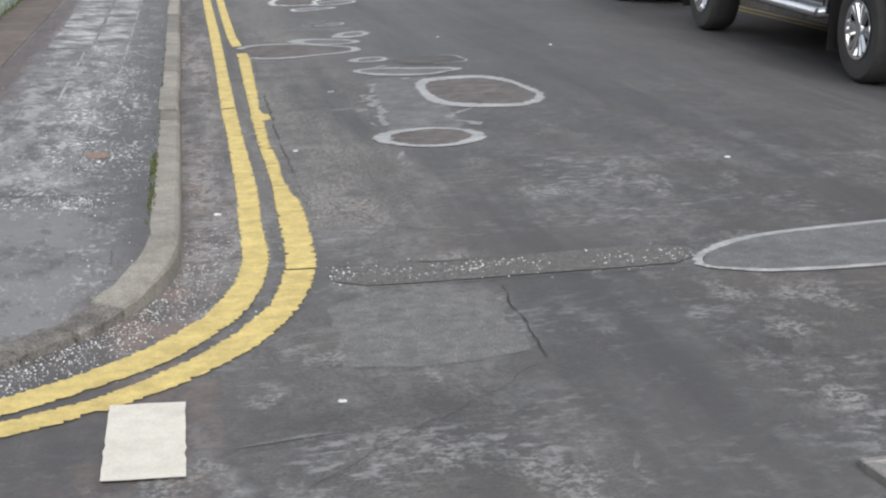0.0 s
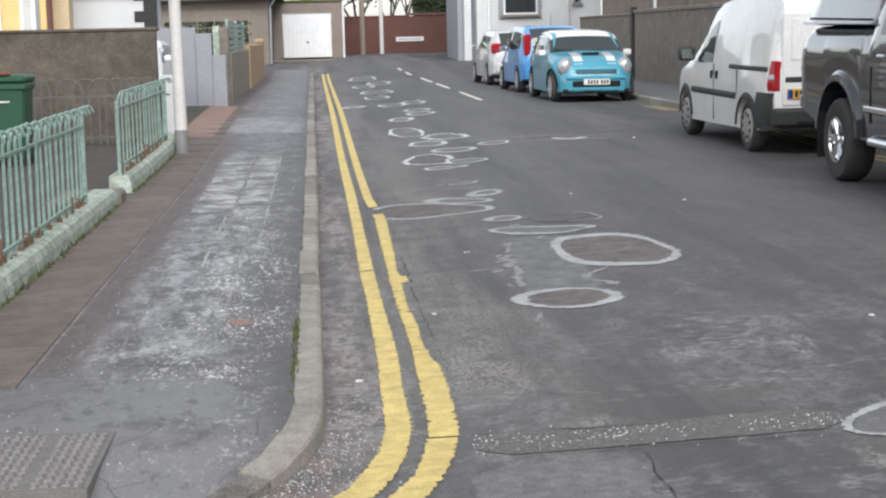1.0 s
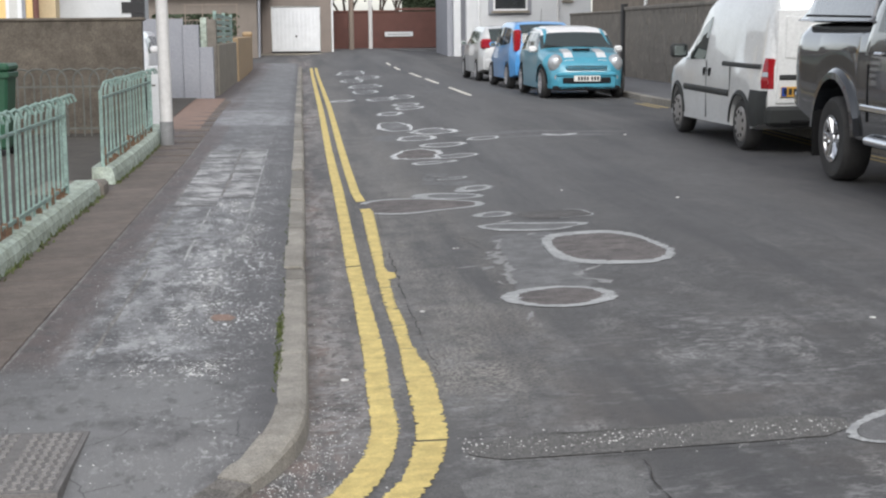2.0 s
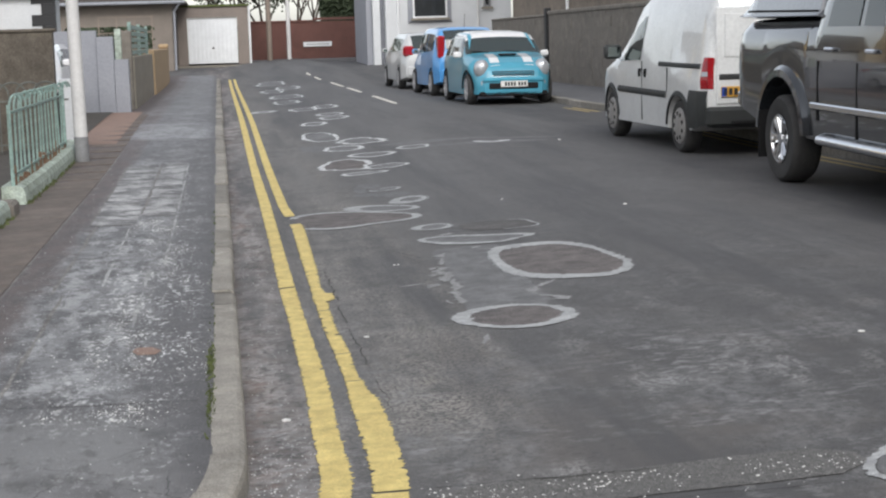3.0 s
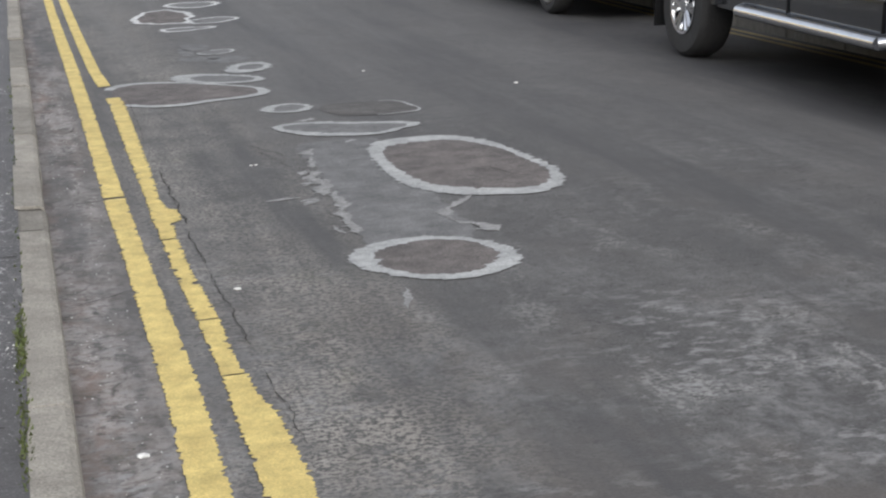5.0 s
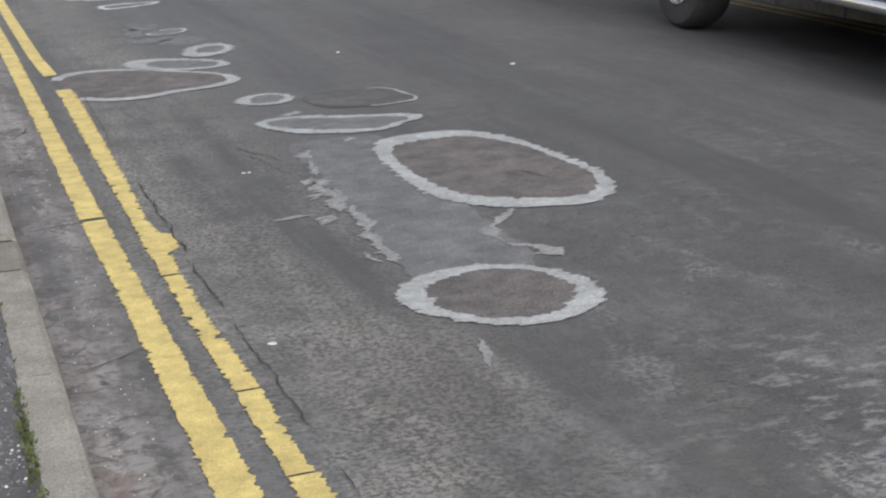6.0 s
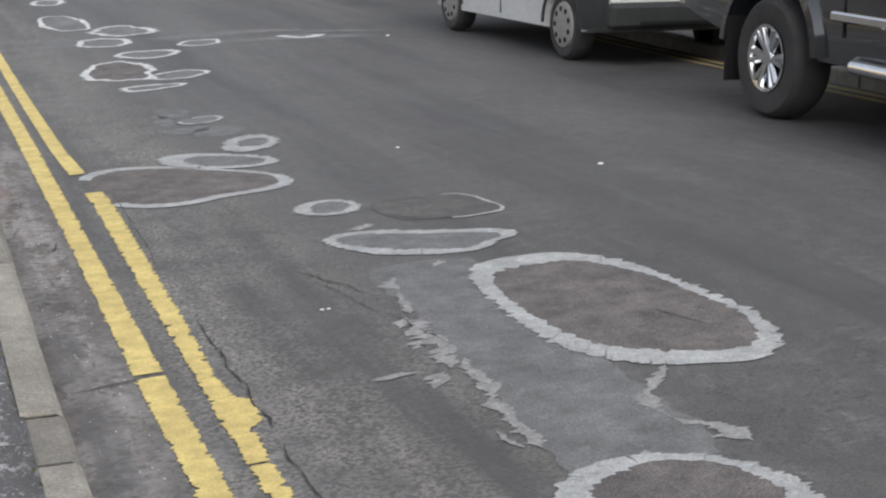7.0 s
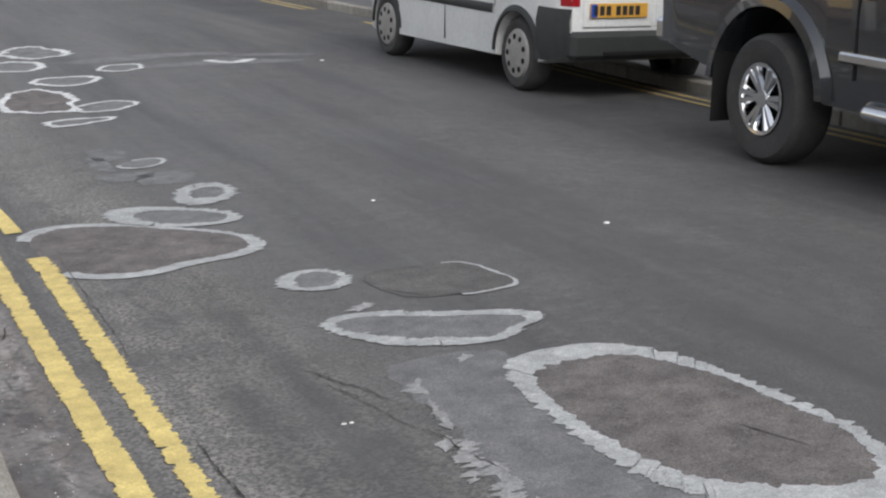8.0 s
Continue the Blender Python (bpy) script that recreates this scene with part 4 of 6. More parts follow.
# utility cover at the junction
cover = thing("utility_cover", "grey steel-framed access cover set in the road", "access cover", pose(1.75, 0.74, gz(1.9, 0.8), 0, 0, 5))
bm = box(-0.02, 0.6, -0.3, 0.3, -0.05, 0.006)
part("lid", bm, M["patch_pale"], cover)
bm = bmesh.new()
for x0, x1, y0, y1 in ((-0.05, 0.63, 0.3, 0.33), (-0.05, 0.63, -0.33, -0.3), (-0.05, -0.02, -0.3, 0.3), (0.6, 0.63, -0.3, 0.3)):
    add_box(bm, x0, x1, y0, y1, -0.05, 0.012, 0.004)
part("frame", bm, M["iron"], cover)

# manhole in the footway
mh = thing("manhole_cover", "rectangular chequered cast-iron cover in the pavement", "manhole cover")
mz = pz(-1.0, 3.14)
part("frame", box(-1.265, -0.825, 2.75, 3.53, mz - 0.05, mz + 0.004, 0.002), M["iron_dark"], mh)
part("plate", box(-1.245, -0.845, 2.77, 3.51, mz - 0.04, mz + 0.007, 0.002), M["iron_dark"], mh)
bm = bmesh.new()
for i in range(11):
    for j in range(20):
        x, y = -1.225 + 0.036 * i, 2.79 + 0.036 * j
        if i not in (5,):
            a, b = (0.014, 0.007) if (i + j) % 2 else (0.007, 0.014)
            add_box(bm, x - a, x + a, y - b, y + b, mz + 0.006, mz + 0.012)
tagged(part("tread", bm, M["iron"], mh), kind="stuff")

# ---------------------------------------------------------------- kerbs
kerb = thing("kerb_left", "weathered concrete kerb with open joints", "kerb", kind="structure")
SECTION = [(-0.145, -0.08), (-0.145, 0.102), (-0.044, 0.104), (-0.026, 0.092), (-0.018, 0.07), (-0.012, -0.08)]


def kerb_stone(s0, s1, seed):
    rnd = random.Random(seed)
    dz, dx = rnd.uniform(-0.011, 0.009) if s0 > 3.3 else rnd.uniform(0.006, 0.012), rnd.uniform(-0.007, 0.007)
    bm = bmesh.new()
    n = 2 if s0 >= CY else 9
    rings = []
    for k in range(n + 1):
        s = s0 + 0.006 + (s1 - s0 - 0.012) * k / n
        r = []
        for o, z in SECTION:
            x, y = along(s, o + dx)
            r.append(bm.verts.new((x, y, gz(0, y) + (z * (0.22 + 0.78 * smooth(2.7, 3.75, y)) if z > 0 else z) + (dz if z > 0 else 0) + (0.003 if s > 3.3 else 0.012) * nz(s * 9, o * 30, z * 30))))
        rings.append(r)
    for r0, r1 in zip(rings, rings[1:]):
        for i in range(len(SECTION) - 1):
            bm.faces.new((r0[i], r0[i + 1], r1[i + 1], r1[i]))
    bm.faces.new(rings[0])
    bm.faces.new(rings[-1])
    return bm


cuts = [-1.2, -0.6, 0.0, 0.55, 1.1, 1.65, 2.1, 2.39, 2.67, 2.97, 3.43, 3.9, 4.89, 5.98, 7.08, 7.49] + [7.49 + 1.0 * k for k in range(1, 46)]
for k, (s0, s1) in enumerate(zip(cuts, cuts[1:])):
    part("kerb_stone", kerb_stone(s0, s1, k), M["kerb_worn" if s1 < 3.2 else "kerb"], kerb)
    bm = bmesh.new()
    ends = []
    for s in (s1 - 0.009, s1 + 0.009):
        ends.append([bm.verts.new((*along(s, o - (0.004 if o > -0.1 else -0.004)), gz(0, s) + (z * (0.22 + 0.78 * smooth(2.7, 3.75, along(s, 0)[1])) - 0.006 if z > 0 else z))) for o, z in SECTION])
    for i in range(len(SECTION) - 1):
        bm.faces.new((ends[0][i], ends[0][i + 1], ends[1][i + 1], ends[1][i]))
    part("joint_fill", bm, M["joint_dirt"], kerb, "dark dirt-filled kerb joint")

kerb_far = thing("kerb_right", "pale concrete kerb along the opposite pavement", "kerb", kind="structure")
km = box(0.0, 0.13, 0.004, 0.996, -0.08, 0.11, 0.012)
kme = bpy.data.meshes.new("kerb_stone")
km.to_mesh(kme)
km.free()
kme.materials.append(M["kerb"])
for k in range(60):
    ob = new("kerb_stone", kme)
    ob.parent = kerb_far
    ob.location = (6.4, -6 + k, gz(6.4, -6 + k))
pav_r = tagged(link("pavement_right", grid_mesh([6.525, 7.4, 8.5, 10.9], list(np.arange(-8, 56, 2.0)), lambda x, y: gz(6.4, y) + 0.105), M["pave_far"]), "grey asphalt pavement beside a stone wall", "pavement", kind="structure")

# weeds along the back of the kerb
bm = bmesh.new()
rnd = random.Random(5)
for k in range(520):
    s = rnd.choice([rnd.gauss(5.4, 0.2), rnd.gauss(4.7, 0.2), rnd.gauss(5.6, 0.15), rnd.uniform(4, 12)])
    x, y = -0.15 + rnd.gauss(0, 0.008), s
    h, a = rnd.uniform(0.004, 0.02), rnd.uniform(0, 6.3)
    z = pz(-0.14, y) - 0.002
    dx, dy = 0.006 * math.cos(a), 0.006 * math.sin(a)
    v = [bm.verts.new(p) for p in ((x - dx, y - dy, z), (x + dx, y + dy, z), (x + 2 * dy, y + 2 * dx, z + h))]
    bm.faces.new(v)
for k in range(700):
    y = rnd.uniform(4.5, 18.5)
    if 11.9 < y < 13.0:
        continue
    x, h, a = -1.85 + abs(rnd.gauss(0, 0.025)), rnd.uniform(0.01, 0.05), rnd.uniform(0, 6.3)
    z = pz(x, y)
    dx, dy = 0.01 * math.cos(a), 0.01 * math.sin(a)
    v = [bm.verts.new(p) for p in ((x - dx, y - dy, z), (x + dx, y + dy, z), (x + 2 * dy, y + 2 * dx, z + h))]
    bm.faces.new(v)
tagged(link("weeds", bm, M["moss"]), "moss and small weeds in the joints", "weeds", kind="stuff")

# salt grit on the footway and round the corner
bm = bmesh.new()
rnd = random.Random(11)


def grit(x, y, z, r):
    a = rnd.uniform(0, 6.3)
    c, s = math.cos(a) * r, math.sin(a) * r
    e = rnd.uniform(0.4, 0.9)
    v = [bm.verts.new(p) for p in ((x + c, y + s, z), (x - s * e, y + c * e, z), (x - c, y - s, z), (x + s * e, y - c * e, z), (x, y, z + r * 0.7))]
    for i in range(4):
        bm.faces.new((v[i], v[(i + 1) % 4], v[4]))


def footway_grit(s, o, r):
    x, y = along(s, o)
    if o < -0.155 and not (-1.28 < x < -0.81 and 2.73 < y < 3.55):
        grit(x, y, pz(x, y) + 0.001, r)


for k in range(190):
    s0, o0 = 4.5 + 11 * rnd.random() ** 1.5, -abs(rnd.gauss(0.42, 0.17)) - 0.1
    if nz(o0 * 2.2, s0 * 1.1, 4) < -0.05:
        continue
    wide, deep = rnd.uniform(0.015, 0.06), rnd.uniform(0.03, 0.14)
    for j in range(rnd.randint(6, 30)):
        footway_grit(s0 + rnd.gauss(0, deep), o0 + rnd.gauss(0, wide), rnd.choice([0.002, 0.002, 0.003, 0.004, 0.006]))
for k in range(3800):
    s, o = rnd.uniform(0.3, 16), -rnd.uniform(0.16, 1.5)
    if rnd.random() < (0.22 if s < 4.6 else 0.3) + 0.6 * nz(o * 2.5, s * 2) + 0.5 * nz(o * 8, s * 6):
        footway_grit(s, o, rnd.choice([0.002, 0.003, 0.003, 0.004, 0.006]))
for k in range(2600):
    s, o = rnd.gauss(2.2, 1.1), abs(rnd.gauss(0.08, 0.12)) - 0.01
    if s < 4.4:
        x, y = along(s, o)
        grit(x, y, gz(x, y) + 0.002, rnd.choice([0.002, 0.003, 0.003, 0.005]))
for k in range(420):
    x = 0.55 + 1.42 * rnd.random() ** 1.1
    y = rnd.gauss(3.38, 0.085) - 0.085 * (x - 0.56)
    if nz(x * 5, y * 9, 3) < -0.12:
        continue
    grit(x, y, gz(x, y) + 0.003, rnd.choice([0.003, 0.004, 0.006]))
for k in range(260):
    x, y = rnd.uniform(0.02, 0.22), rnd.uniform(3.9, 12.0)
    grit(x, y, gz(x, y) + 0.002, rnd.choice([0.002, 0.003, 0.004]))
tagged(link("salt_grit", bm, M["grit"]), "scattered white salt grit and crumbs", "grit", kind="stuff")

# ---------------------------------------------------------------- garden wall and railings
soil = grid_mesh([-14, -8, -5, -2.05], list(np.arange(3, 30, 1.5)), lambda x, y: pz(-2, y) + 0.02)
tagged(link("garden_ground", soil, M["soil"]), "gravel and soil of the front gardens", "ground", kind="structure")
tagged(link("driveway", grid_mesh([-6, -3, -1.95, -1.5], list(np.arange(20.3, 28.4, 0.8)), lambda x, y: pz(x, y) + 0.008), M["drive"]), "reddish brown asphalt driveway", "driveway", kind="structure")


def dwarf_wall(y0, y1, h, seed):
    bm = bmesh.new()
    n = int((y1 - y0) / 0.12)
    rows = []
    for k in range(n + 1):
        y = y0 + (y1 - y0) * k / n
        z0 = pz(-1.9, y)
        w = 0.008 * nz(y * 3, seed) + 0.004 * nz(y * 14, seed)
        sec = [(-2.06, z0 - 0.05), (-2.06, z0 + h), (-1.9, z0 + h + w), (-1.865, z0 + h - 0.02 + w), (-1.845 + w, z0 + h * 0.5), (-1.84 + w, z0 - 0.05)]
        rows.append([bm.verts.new((x, y, z)) for x, z in sec])
    for r0, r1 in zip(rows, rows[1:]):
        for i in range(5):
            bm.faces.new((r0[i], r0[i + 1], r1[i + 1], r1[i]))
    bm.faces.new(rows[0])
    bm.faces.new(rows[-1])
    return bm


dw = tagged(link("dwarf_wall", dwarf_wall(3.6, 11.9, 0.15, 1), M["mint_wall"]), "low mint-painted concrete wall, peeling and mossy", "garden wall")
dw = tagged(link("dwarf_wall", dwarf_wall(13.0, 19.2, 0.17, 2), M["mint_wall"]), "low mint-painted concrete wall beside the lamp post", "garden wall")
tagged(link("gate_stone", box(-2.02, -1.82, 11.93, 12.35, 0.05, 0.24, 0.03), M["stone_wall"]), "dark mossy stone block at the gateway", "stone")
tagged(link("gate_step", box(-2.5, -2.03, 11.92, 12.98, 0.05, 0.17, 0.015), M["stone_wall"]), "dark mossy stone gate step", "step")


def bar_path(bm, pts, r, seg=6):
    for p, q in zip(pts, pts[1:]):
        add_cyl(bm, p, q, r, r, seg)
    return bm


def railing(y0, y1, zb, zt, pitch, label):
    f = thing("garden_railing", label, "railing", group="garden railings")
    bm = bmesh.new()
    add_box(bm, -1.965, -1.945, y0, y1, zt - 0.185, zt - 0.165)
    part("top_rail", bm, M["mint"], f)
    bm = bmesh.new()
    add_box(bm, -1.965, -1.945, y0, y1, zb + 0.07, zb + 0.095)
    part("bottom_rail", bm, M["mint"], f)
    me = None
    n = int((y1 - y0) / pitch)
    h = zt - zb
    for k in range(n + 1):
        if me is None:
            bm = bmesh.new()
            pts = [(0, 0, 0), (0, 0, h - 0.13)]
            for a in range(1, 6):
                t = a / 5 * 2.6
                pts.append((0.045 - 0.045 * math.cos(t), 0.06 - 0.06 * math.cos(t), h - 0.13 + 0.12 * math.sin(t)))
            bar_path(bm, pts, 0.0115)
            me = bpy.data.meshes.new("picket")
            bm.to_mesh(me)
            bm.free()
            me.materials.append(M["mint"])
        ob = new("picket", me)
        ob.parent = f
        ob.location = (-1.955 + random.uniform(-0.004, 0.004), y0 + (y1 - y0) * k / n, zb)
        ob.rotation_euler = (random.uniform(-0.02, 0.02), random.uniform(-0.015, 0.015), 0)
    for y in (y0, y1):
        part("post", box(-1.972, -1.938, y - 0.014, y + 0.014, zb - 0.05, zt - 0.1, 0.004), M["mint"], f)
    bm = bmesh.new()
    rn = random.Random(int(y0 * 10))
    for k in range(n * 2 + 20):
        y = rn.uniform(y0, y1)
        add_box(bm, -1.972 + rn.uniform(-0.004, 0.004), -1.936, y - 0.011, y + 0.011, zb - 0.02, zb + rn.uniform(0.02, 0.2) * rn.random())
    tagged(part("rust_flakes", bm, M["rust"], f, "rusted picket feet"), kind="stuff")


railing(4.0, 10.7, 0.25, 1.09, 0.22, "mint green iron railing with bent-over picket tops, rusting")
railing(13.05, 18.0, 0.3, 1.13, 0.31, "mint green iron railing with bent picket tops beside the lamp post")

# hooped inner fence
hf = thing("hooped_fence", "faded grey-green hoop-topped garden fence", "fence")
for k in range(15):
    x = -5.0 + k * 0.215
    if x > -2.34:
        break
    bm = bmesh.new()
    pts = [(x, 19.0, 0.2)] + [(x + 0.17 - 0.17 * math.cos(t), 19.0, 0.96 + 0.15 * math.sin(t)) for t in np.linspace(0, math.pi, 9)] + [(x + 0.34, 19.0, 0.2)]
    bar_path(bm, pts, 0.012)
    part("hoop", bm, M["mint_grey"], hf)
part("rail", box(-5.0, -1.98, 18.99, 19.01, 0.86, 0.885), M["mint_grey"], hf)
part("rail", box(-5.0, -1.98, 18.99, 19.01, 0.3, 0.325), M["mint_grey"], hf)

bw = thing("boundary_wall", "high brown roughcast garden wall with flat coping", "garden wall")
part("wall", box(-13, -2.2, 19.62, 19.84, 0.0, 1.74), M["roughcast"], bw)
part("coping", box(-13, -2.16, 19.6, 19.86, 1.74, 1.79, 0.015), M["roughcast"], bw)
tagged(link("gate_pillar", box(-2.15, -1.98, 19.6, 19.86, 0.1, 1.12, 0.01), M["white_render"]), "white painted gate pillar", "gate pillar")

wb = thing("wheelie_bin", "large dark green plastic wheelie bin in the garden", "wheelie bin", pose(-3.72, 16.5, 0.14))
bm = box(-0.31, 0.31, -0.3, 0.3, 0.1, 1.0, 0.03)
for v in bm.verts:
    if v.co.z < 0.5:
        v.co.x *= 0.84
        v.co.y *= 0.84
part("body", bm, M["bin"], wb)
part("lid", box(-0.335, 0.335, -0.33, 0.33, 1.005, 1.1, 0.03), M["bin"], wb)
part("rim", box(-0.33, 0.33, -0.32, 0.32, 0.93, 1.0, 0.01), M["bin"], wb)
part("handle", box(-0.12, 0.16, -0.34, -0.28, 1.1, 1.14, 0.01), M["red_plastic"], wb, "red lid label")
part("badge", box(0.0, 0.13, -0.304, -0.298, 0.78, 0.8), M["white_upvc"], wb, "white printed bar")
for s in (-0.24, 0.24):
    bm = bmesh.new()
    add_cyl(bm, (s - 0.03, 0.27, 0.1), (s + 0.03, 0.27, 0.1), 0.1, 0.1, 16)
    part("wheel", bm, M["black_paint"], wb)

lp = thing("lamp_post", "pale grey steel lamp post with a darker base", "lamp post", pose(-1.75, 17.85, pz(-1.75, 17.85)))
bm = bmesh.new()
add_cyl(bm, (0, 0, 0.3), (-0.05, 0, 7.0), 0.082, 0.055, 20)
part("column", bm, M["pole_grey"], lp, smooth_shade=True)
bm = bmesh.new()
add_cyl(bm, (0, 0, -0.05), (0, 0, 0.3), 0.088, 0.086, 20)
part("base", bm, M["pole_dark"], lp, "dark grey painted base", smooth_shade=True)

# ---------------------------------------------------------------- walls further up the near side
gw = thing("grey_boundary_wall", "grey rendered wall with a stepped end", "garden wall")
part("panel", box(-8, -2.3, 28.42, 28.6, 0.2, 1.84), M["grey_render"], gw)
part("step_tall", box(-2.3, -1.99, 28.36, 28.62, 0.2, 1.72, 0.01), M["grey_render"], gw)
part("step_low", box(-1.99, -1.72, 28.34, 28.62, 0.2, 1.29, 0.01), M["grey_render"], gw)
sw = thing("street_wall", "low pale stone wall with posts and a green slatted screen", "garden wall")
part("gatepost", box(-1.98, -1.86, 28.66, 28.8, 0.2, 1.86, 0.01), M["mint_wall"], sw, "mossy painted gatepost")
part("gatepost", box(-1.98, -1.72, 29.6, 29.9, 0.2, 1.83, 0.02), M["stone_wall"], sw, "dark stone gatepost")
part("wall", box(-1.92, -1.7, 30.0, 38.8, 0.15, 1.32, 0.01), M["conc_wall"], sw)
part("wall_end", box(-1.95, -1.66, 38.9, 50.5, 0.15, 1.42, 0.02), M["tan_block"], sw, "tan block wall with a rounded end")
part("coping", box(-1.97, -1.64, 49.9, 50.6, 1.42, 1.58, 0.05), M["tan_block"], sw)
for k in range(5):
    part("slat", box(-1.84, -1.8, 31, 38.7, 1.36 + k * 0.13, 1.44 + k * 0.13), M["mint"], sw)
for y in (31.1, 34.8, 38.6):
    part("screen_post", box(-1.86, -1.79, y - 0.04, y + 0.04, 1.3, 2.02), M["mint"], sw)


# ---------------------------------------------------------------- houses
def window(parent, w, h, m, frame="white_upvc", bars=1, curtain=False, name="window"):
    e = new(name)
    e.parent = parent
    e.matrix_local = m
    bm = bmesh.new()
    t = 0.07
    for a in ((0, w, 0, t), (0, w, h - t, h), (0, t, t, h - t), (w - t, w, t, h - t)):
        add_box(bm, a[0], a[1], -0.06, 0.04, a[2], a[3], 0.006)
    for k in range(1, bars + 1):
        add_box(bm, w * k / (bars + 1) - 0.03, w * k / (bars + 1) + 0.03, -0.05, 0.03, t, h - t)
    part("frame", bm, M[frame], e)
    part("pane", box(t, w - t, -0.015, 0.0, t, h - t), M["pane"], e)
    if curtain:
        part("curtain", box(t, w - t, 0.05, 0.06, t, h * 0.5), M["curtain"], e)
    part("sill", box(-0.08, w + 0.08, -0.14, 0.0, -0.09, -0.005), M["conc_wall"], e)
    return e


yh = thing("yellow_house", "yellow rendered house with white framed openings", "house")
part("wall", box(-15, -6.02, 34, 35.0, 0.1, 6.2), M["yellow_render"], yh)
part("wing", box(-6.02, -5.6, 34.3, 34.9, 0.1, 3.0), M["cream_render"], yh, "paler cream lower wing")
part("wing_cap", box(-6.05, -5.55, 34.2, 35.0, 3.0, 3.08), M["wood_pole"], yh)
part("roof", box(-15.2, -5.8, 33.7, 35.3, 6.2, 6.4, 0.02), M["roof"], yh)
window(yh, 0.62, 2.6, Matrix.Translation((-7.7, 33.98, 0.9)), bars=0, frame="white_upvc")
dr = part("door", box(-6.66, -6.3, 33.95, 34.0, 0.2, 3.0, 0.01), M["white_upvc"], yh, "tall narrow white door")
part("door_glass", box(-6.58, -6.4, 33.94, 33.955, 1.9, 2.9), M["curtain"], dr)
part("reveal", box(-6.3, -6.22, 33.96, 34.0, 0.2, 3.1), M["grey_render"], yh)
window(yh, 1.5, 1.9, Matrix.Translation((-9.75, 33.98, 1.3)), bars=1, curtain=True)
bm = bmesh.new()
add_cyl(bm, (-5.98, 33.93, 0.2), (-5.98, 33.93, 6.1), 0.07, 0.07, 10)
part("downpipe", bm, M["brick"], yh, "brown downpipe")

wg = thing("white_gabled_house", "white rendered house with black painted quoins", "house")
part("wall", box(-5.85, -3.7, 35.1, 36.4, 0.1, 2.85), M["white_render"], wg)
bm = bmesh.new()
for p in ((-6.0, 34.9, 2.83), (-3.55, 34.9, 2.83), (-3.55, 36.6, 2.83), (-6.0, 36.6, 2.83), (-6.0, 35.9, 4.6), (-4.2, 35.9, 4.6)):
    bm.verts.new(p)
bm.verts.ensure_lookup_table()
for f in ((0, 1, 5, 4), (2, 3, 4, 5), (1, 2, 5), (3, 0, 4), (0, 1, 2, 3)):
    bm.faces.new([bm.verts[i] for i in f])
part("roof", bm, M["roof"], wg)
part("fascia", box(-5.95, -3.6, 34.92, 35.08, 2.72, 2.86), M["black_paint"], wg, "black fascia board")
for k in range(10):
    wq = 0.5 if k % 2 else 0.28
    part("quoin", box(-3.7 - wq, -3.68, 35.07, 35.3, 0.3 + 0.25 * k, 0.548 + 0.25 * k), M["black_paint"], wg)

gh = thing("grey_hipped_house", "grey-brown harled house with a dark hipped roof", "house")
part("wall", box(-14, -1.85, 64, 74, 0.4, 3.35), M["grey_harl"], gh)
bm = bmesh.new()
for p in ((-14.5, 63.5, 3.3), (-1.25, 63.5, 3.3), (-1.25, 74.5, 3.3), (-14.5, 74.5, 3.3), (-9, 69, 7.2), (-5.6, 69, 7.2)):
    bm.verts.new(p)
bm.verts.ensure_lookup_table()
for f in ((0, 1, 5, 4), (2, 3, 4, 5), (1, 2, 5), (3, 0, 4), (0, 1, 2, 3)):
    bm.faces.new([bm.verts[i] for i in f])
part("roof", bm, M["roof"], gh)
part("chimney", box(-2.1, -1.5, 66, 67, 3.3, 6.5), M["grey_harl"], gh)
bm = bmesh.new()
add_cyl(bm, (-14.4, 63.42, 3.28), (-1.3, 63.42, 3.28), 0.07, 0.07, 8)
part("gutter", bm, M["grey_render"], gh)
bm = bmesh.new()
bar_path(bm, [(-1.5, 63.4, 3.25), (-1.75, 63.8, 2.9), (-1.78, 63.9, 0.5)], 0.05)
part("downpipe", bm, M["grey_render"], gh, "white downpipe")
# leafless shrub and trellis in front of the grey house
tr = thing("garden_trellis", "weathered pale wooden garden trellis panel", "trellis")
for k in range(4):
    part("upright", box(-4.2 + k * 0.62, -4.165 + k * 0.62, 55, 55.035, 0.2, 2.6), M["wood_pole"], tr)
for z in (1.4, 2.0, 2.55):
    part("crossbar", box(-4.2, -2.28, 54.96, 54.99, z, z + 0.03), M["wood_pole"], tr)

gr = thing("garage", "taupe rendered garage with a closed white up-and-over door", "garage")
GZ = 0.56
part("front_wall", box(-1.82, -1.38, 70, 70.25, GZ - 0.2, 3.2), M["garage_wall"], gr)
part("front_wall", box(0.88, 1.36, 70, 70.25, GZ - 0.2, 3.2), M["garage_wall"], gr)
part("lintel", box(-1.38, 0.88, 70, 70.25, 2.72, 3.2), M["garage_wall"], gr)
part("side_wall", box(-1.82, -1.6, 70.25, 76, GZ - 0.2, 3.2), M["garage_wall"], gr)
part("side_wall", box(1.14, 1.36, 70.25, 76, GZ - 0.2, 3.2), M["garage_wall"], gr)
part("roof", box(-1.9, 1.44, 69.92, 76, 3.2, 3.3, 0.01), M["moss"], gr, "flat mossy roof")
gd = part("door", box(-1.36, 0.86, 70.08, 70.13, GZ + 0.1, 2.71, 0.006), M["white_door"], gr, "white ribbed metal garage door")
bm = bmesh.new()
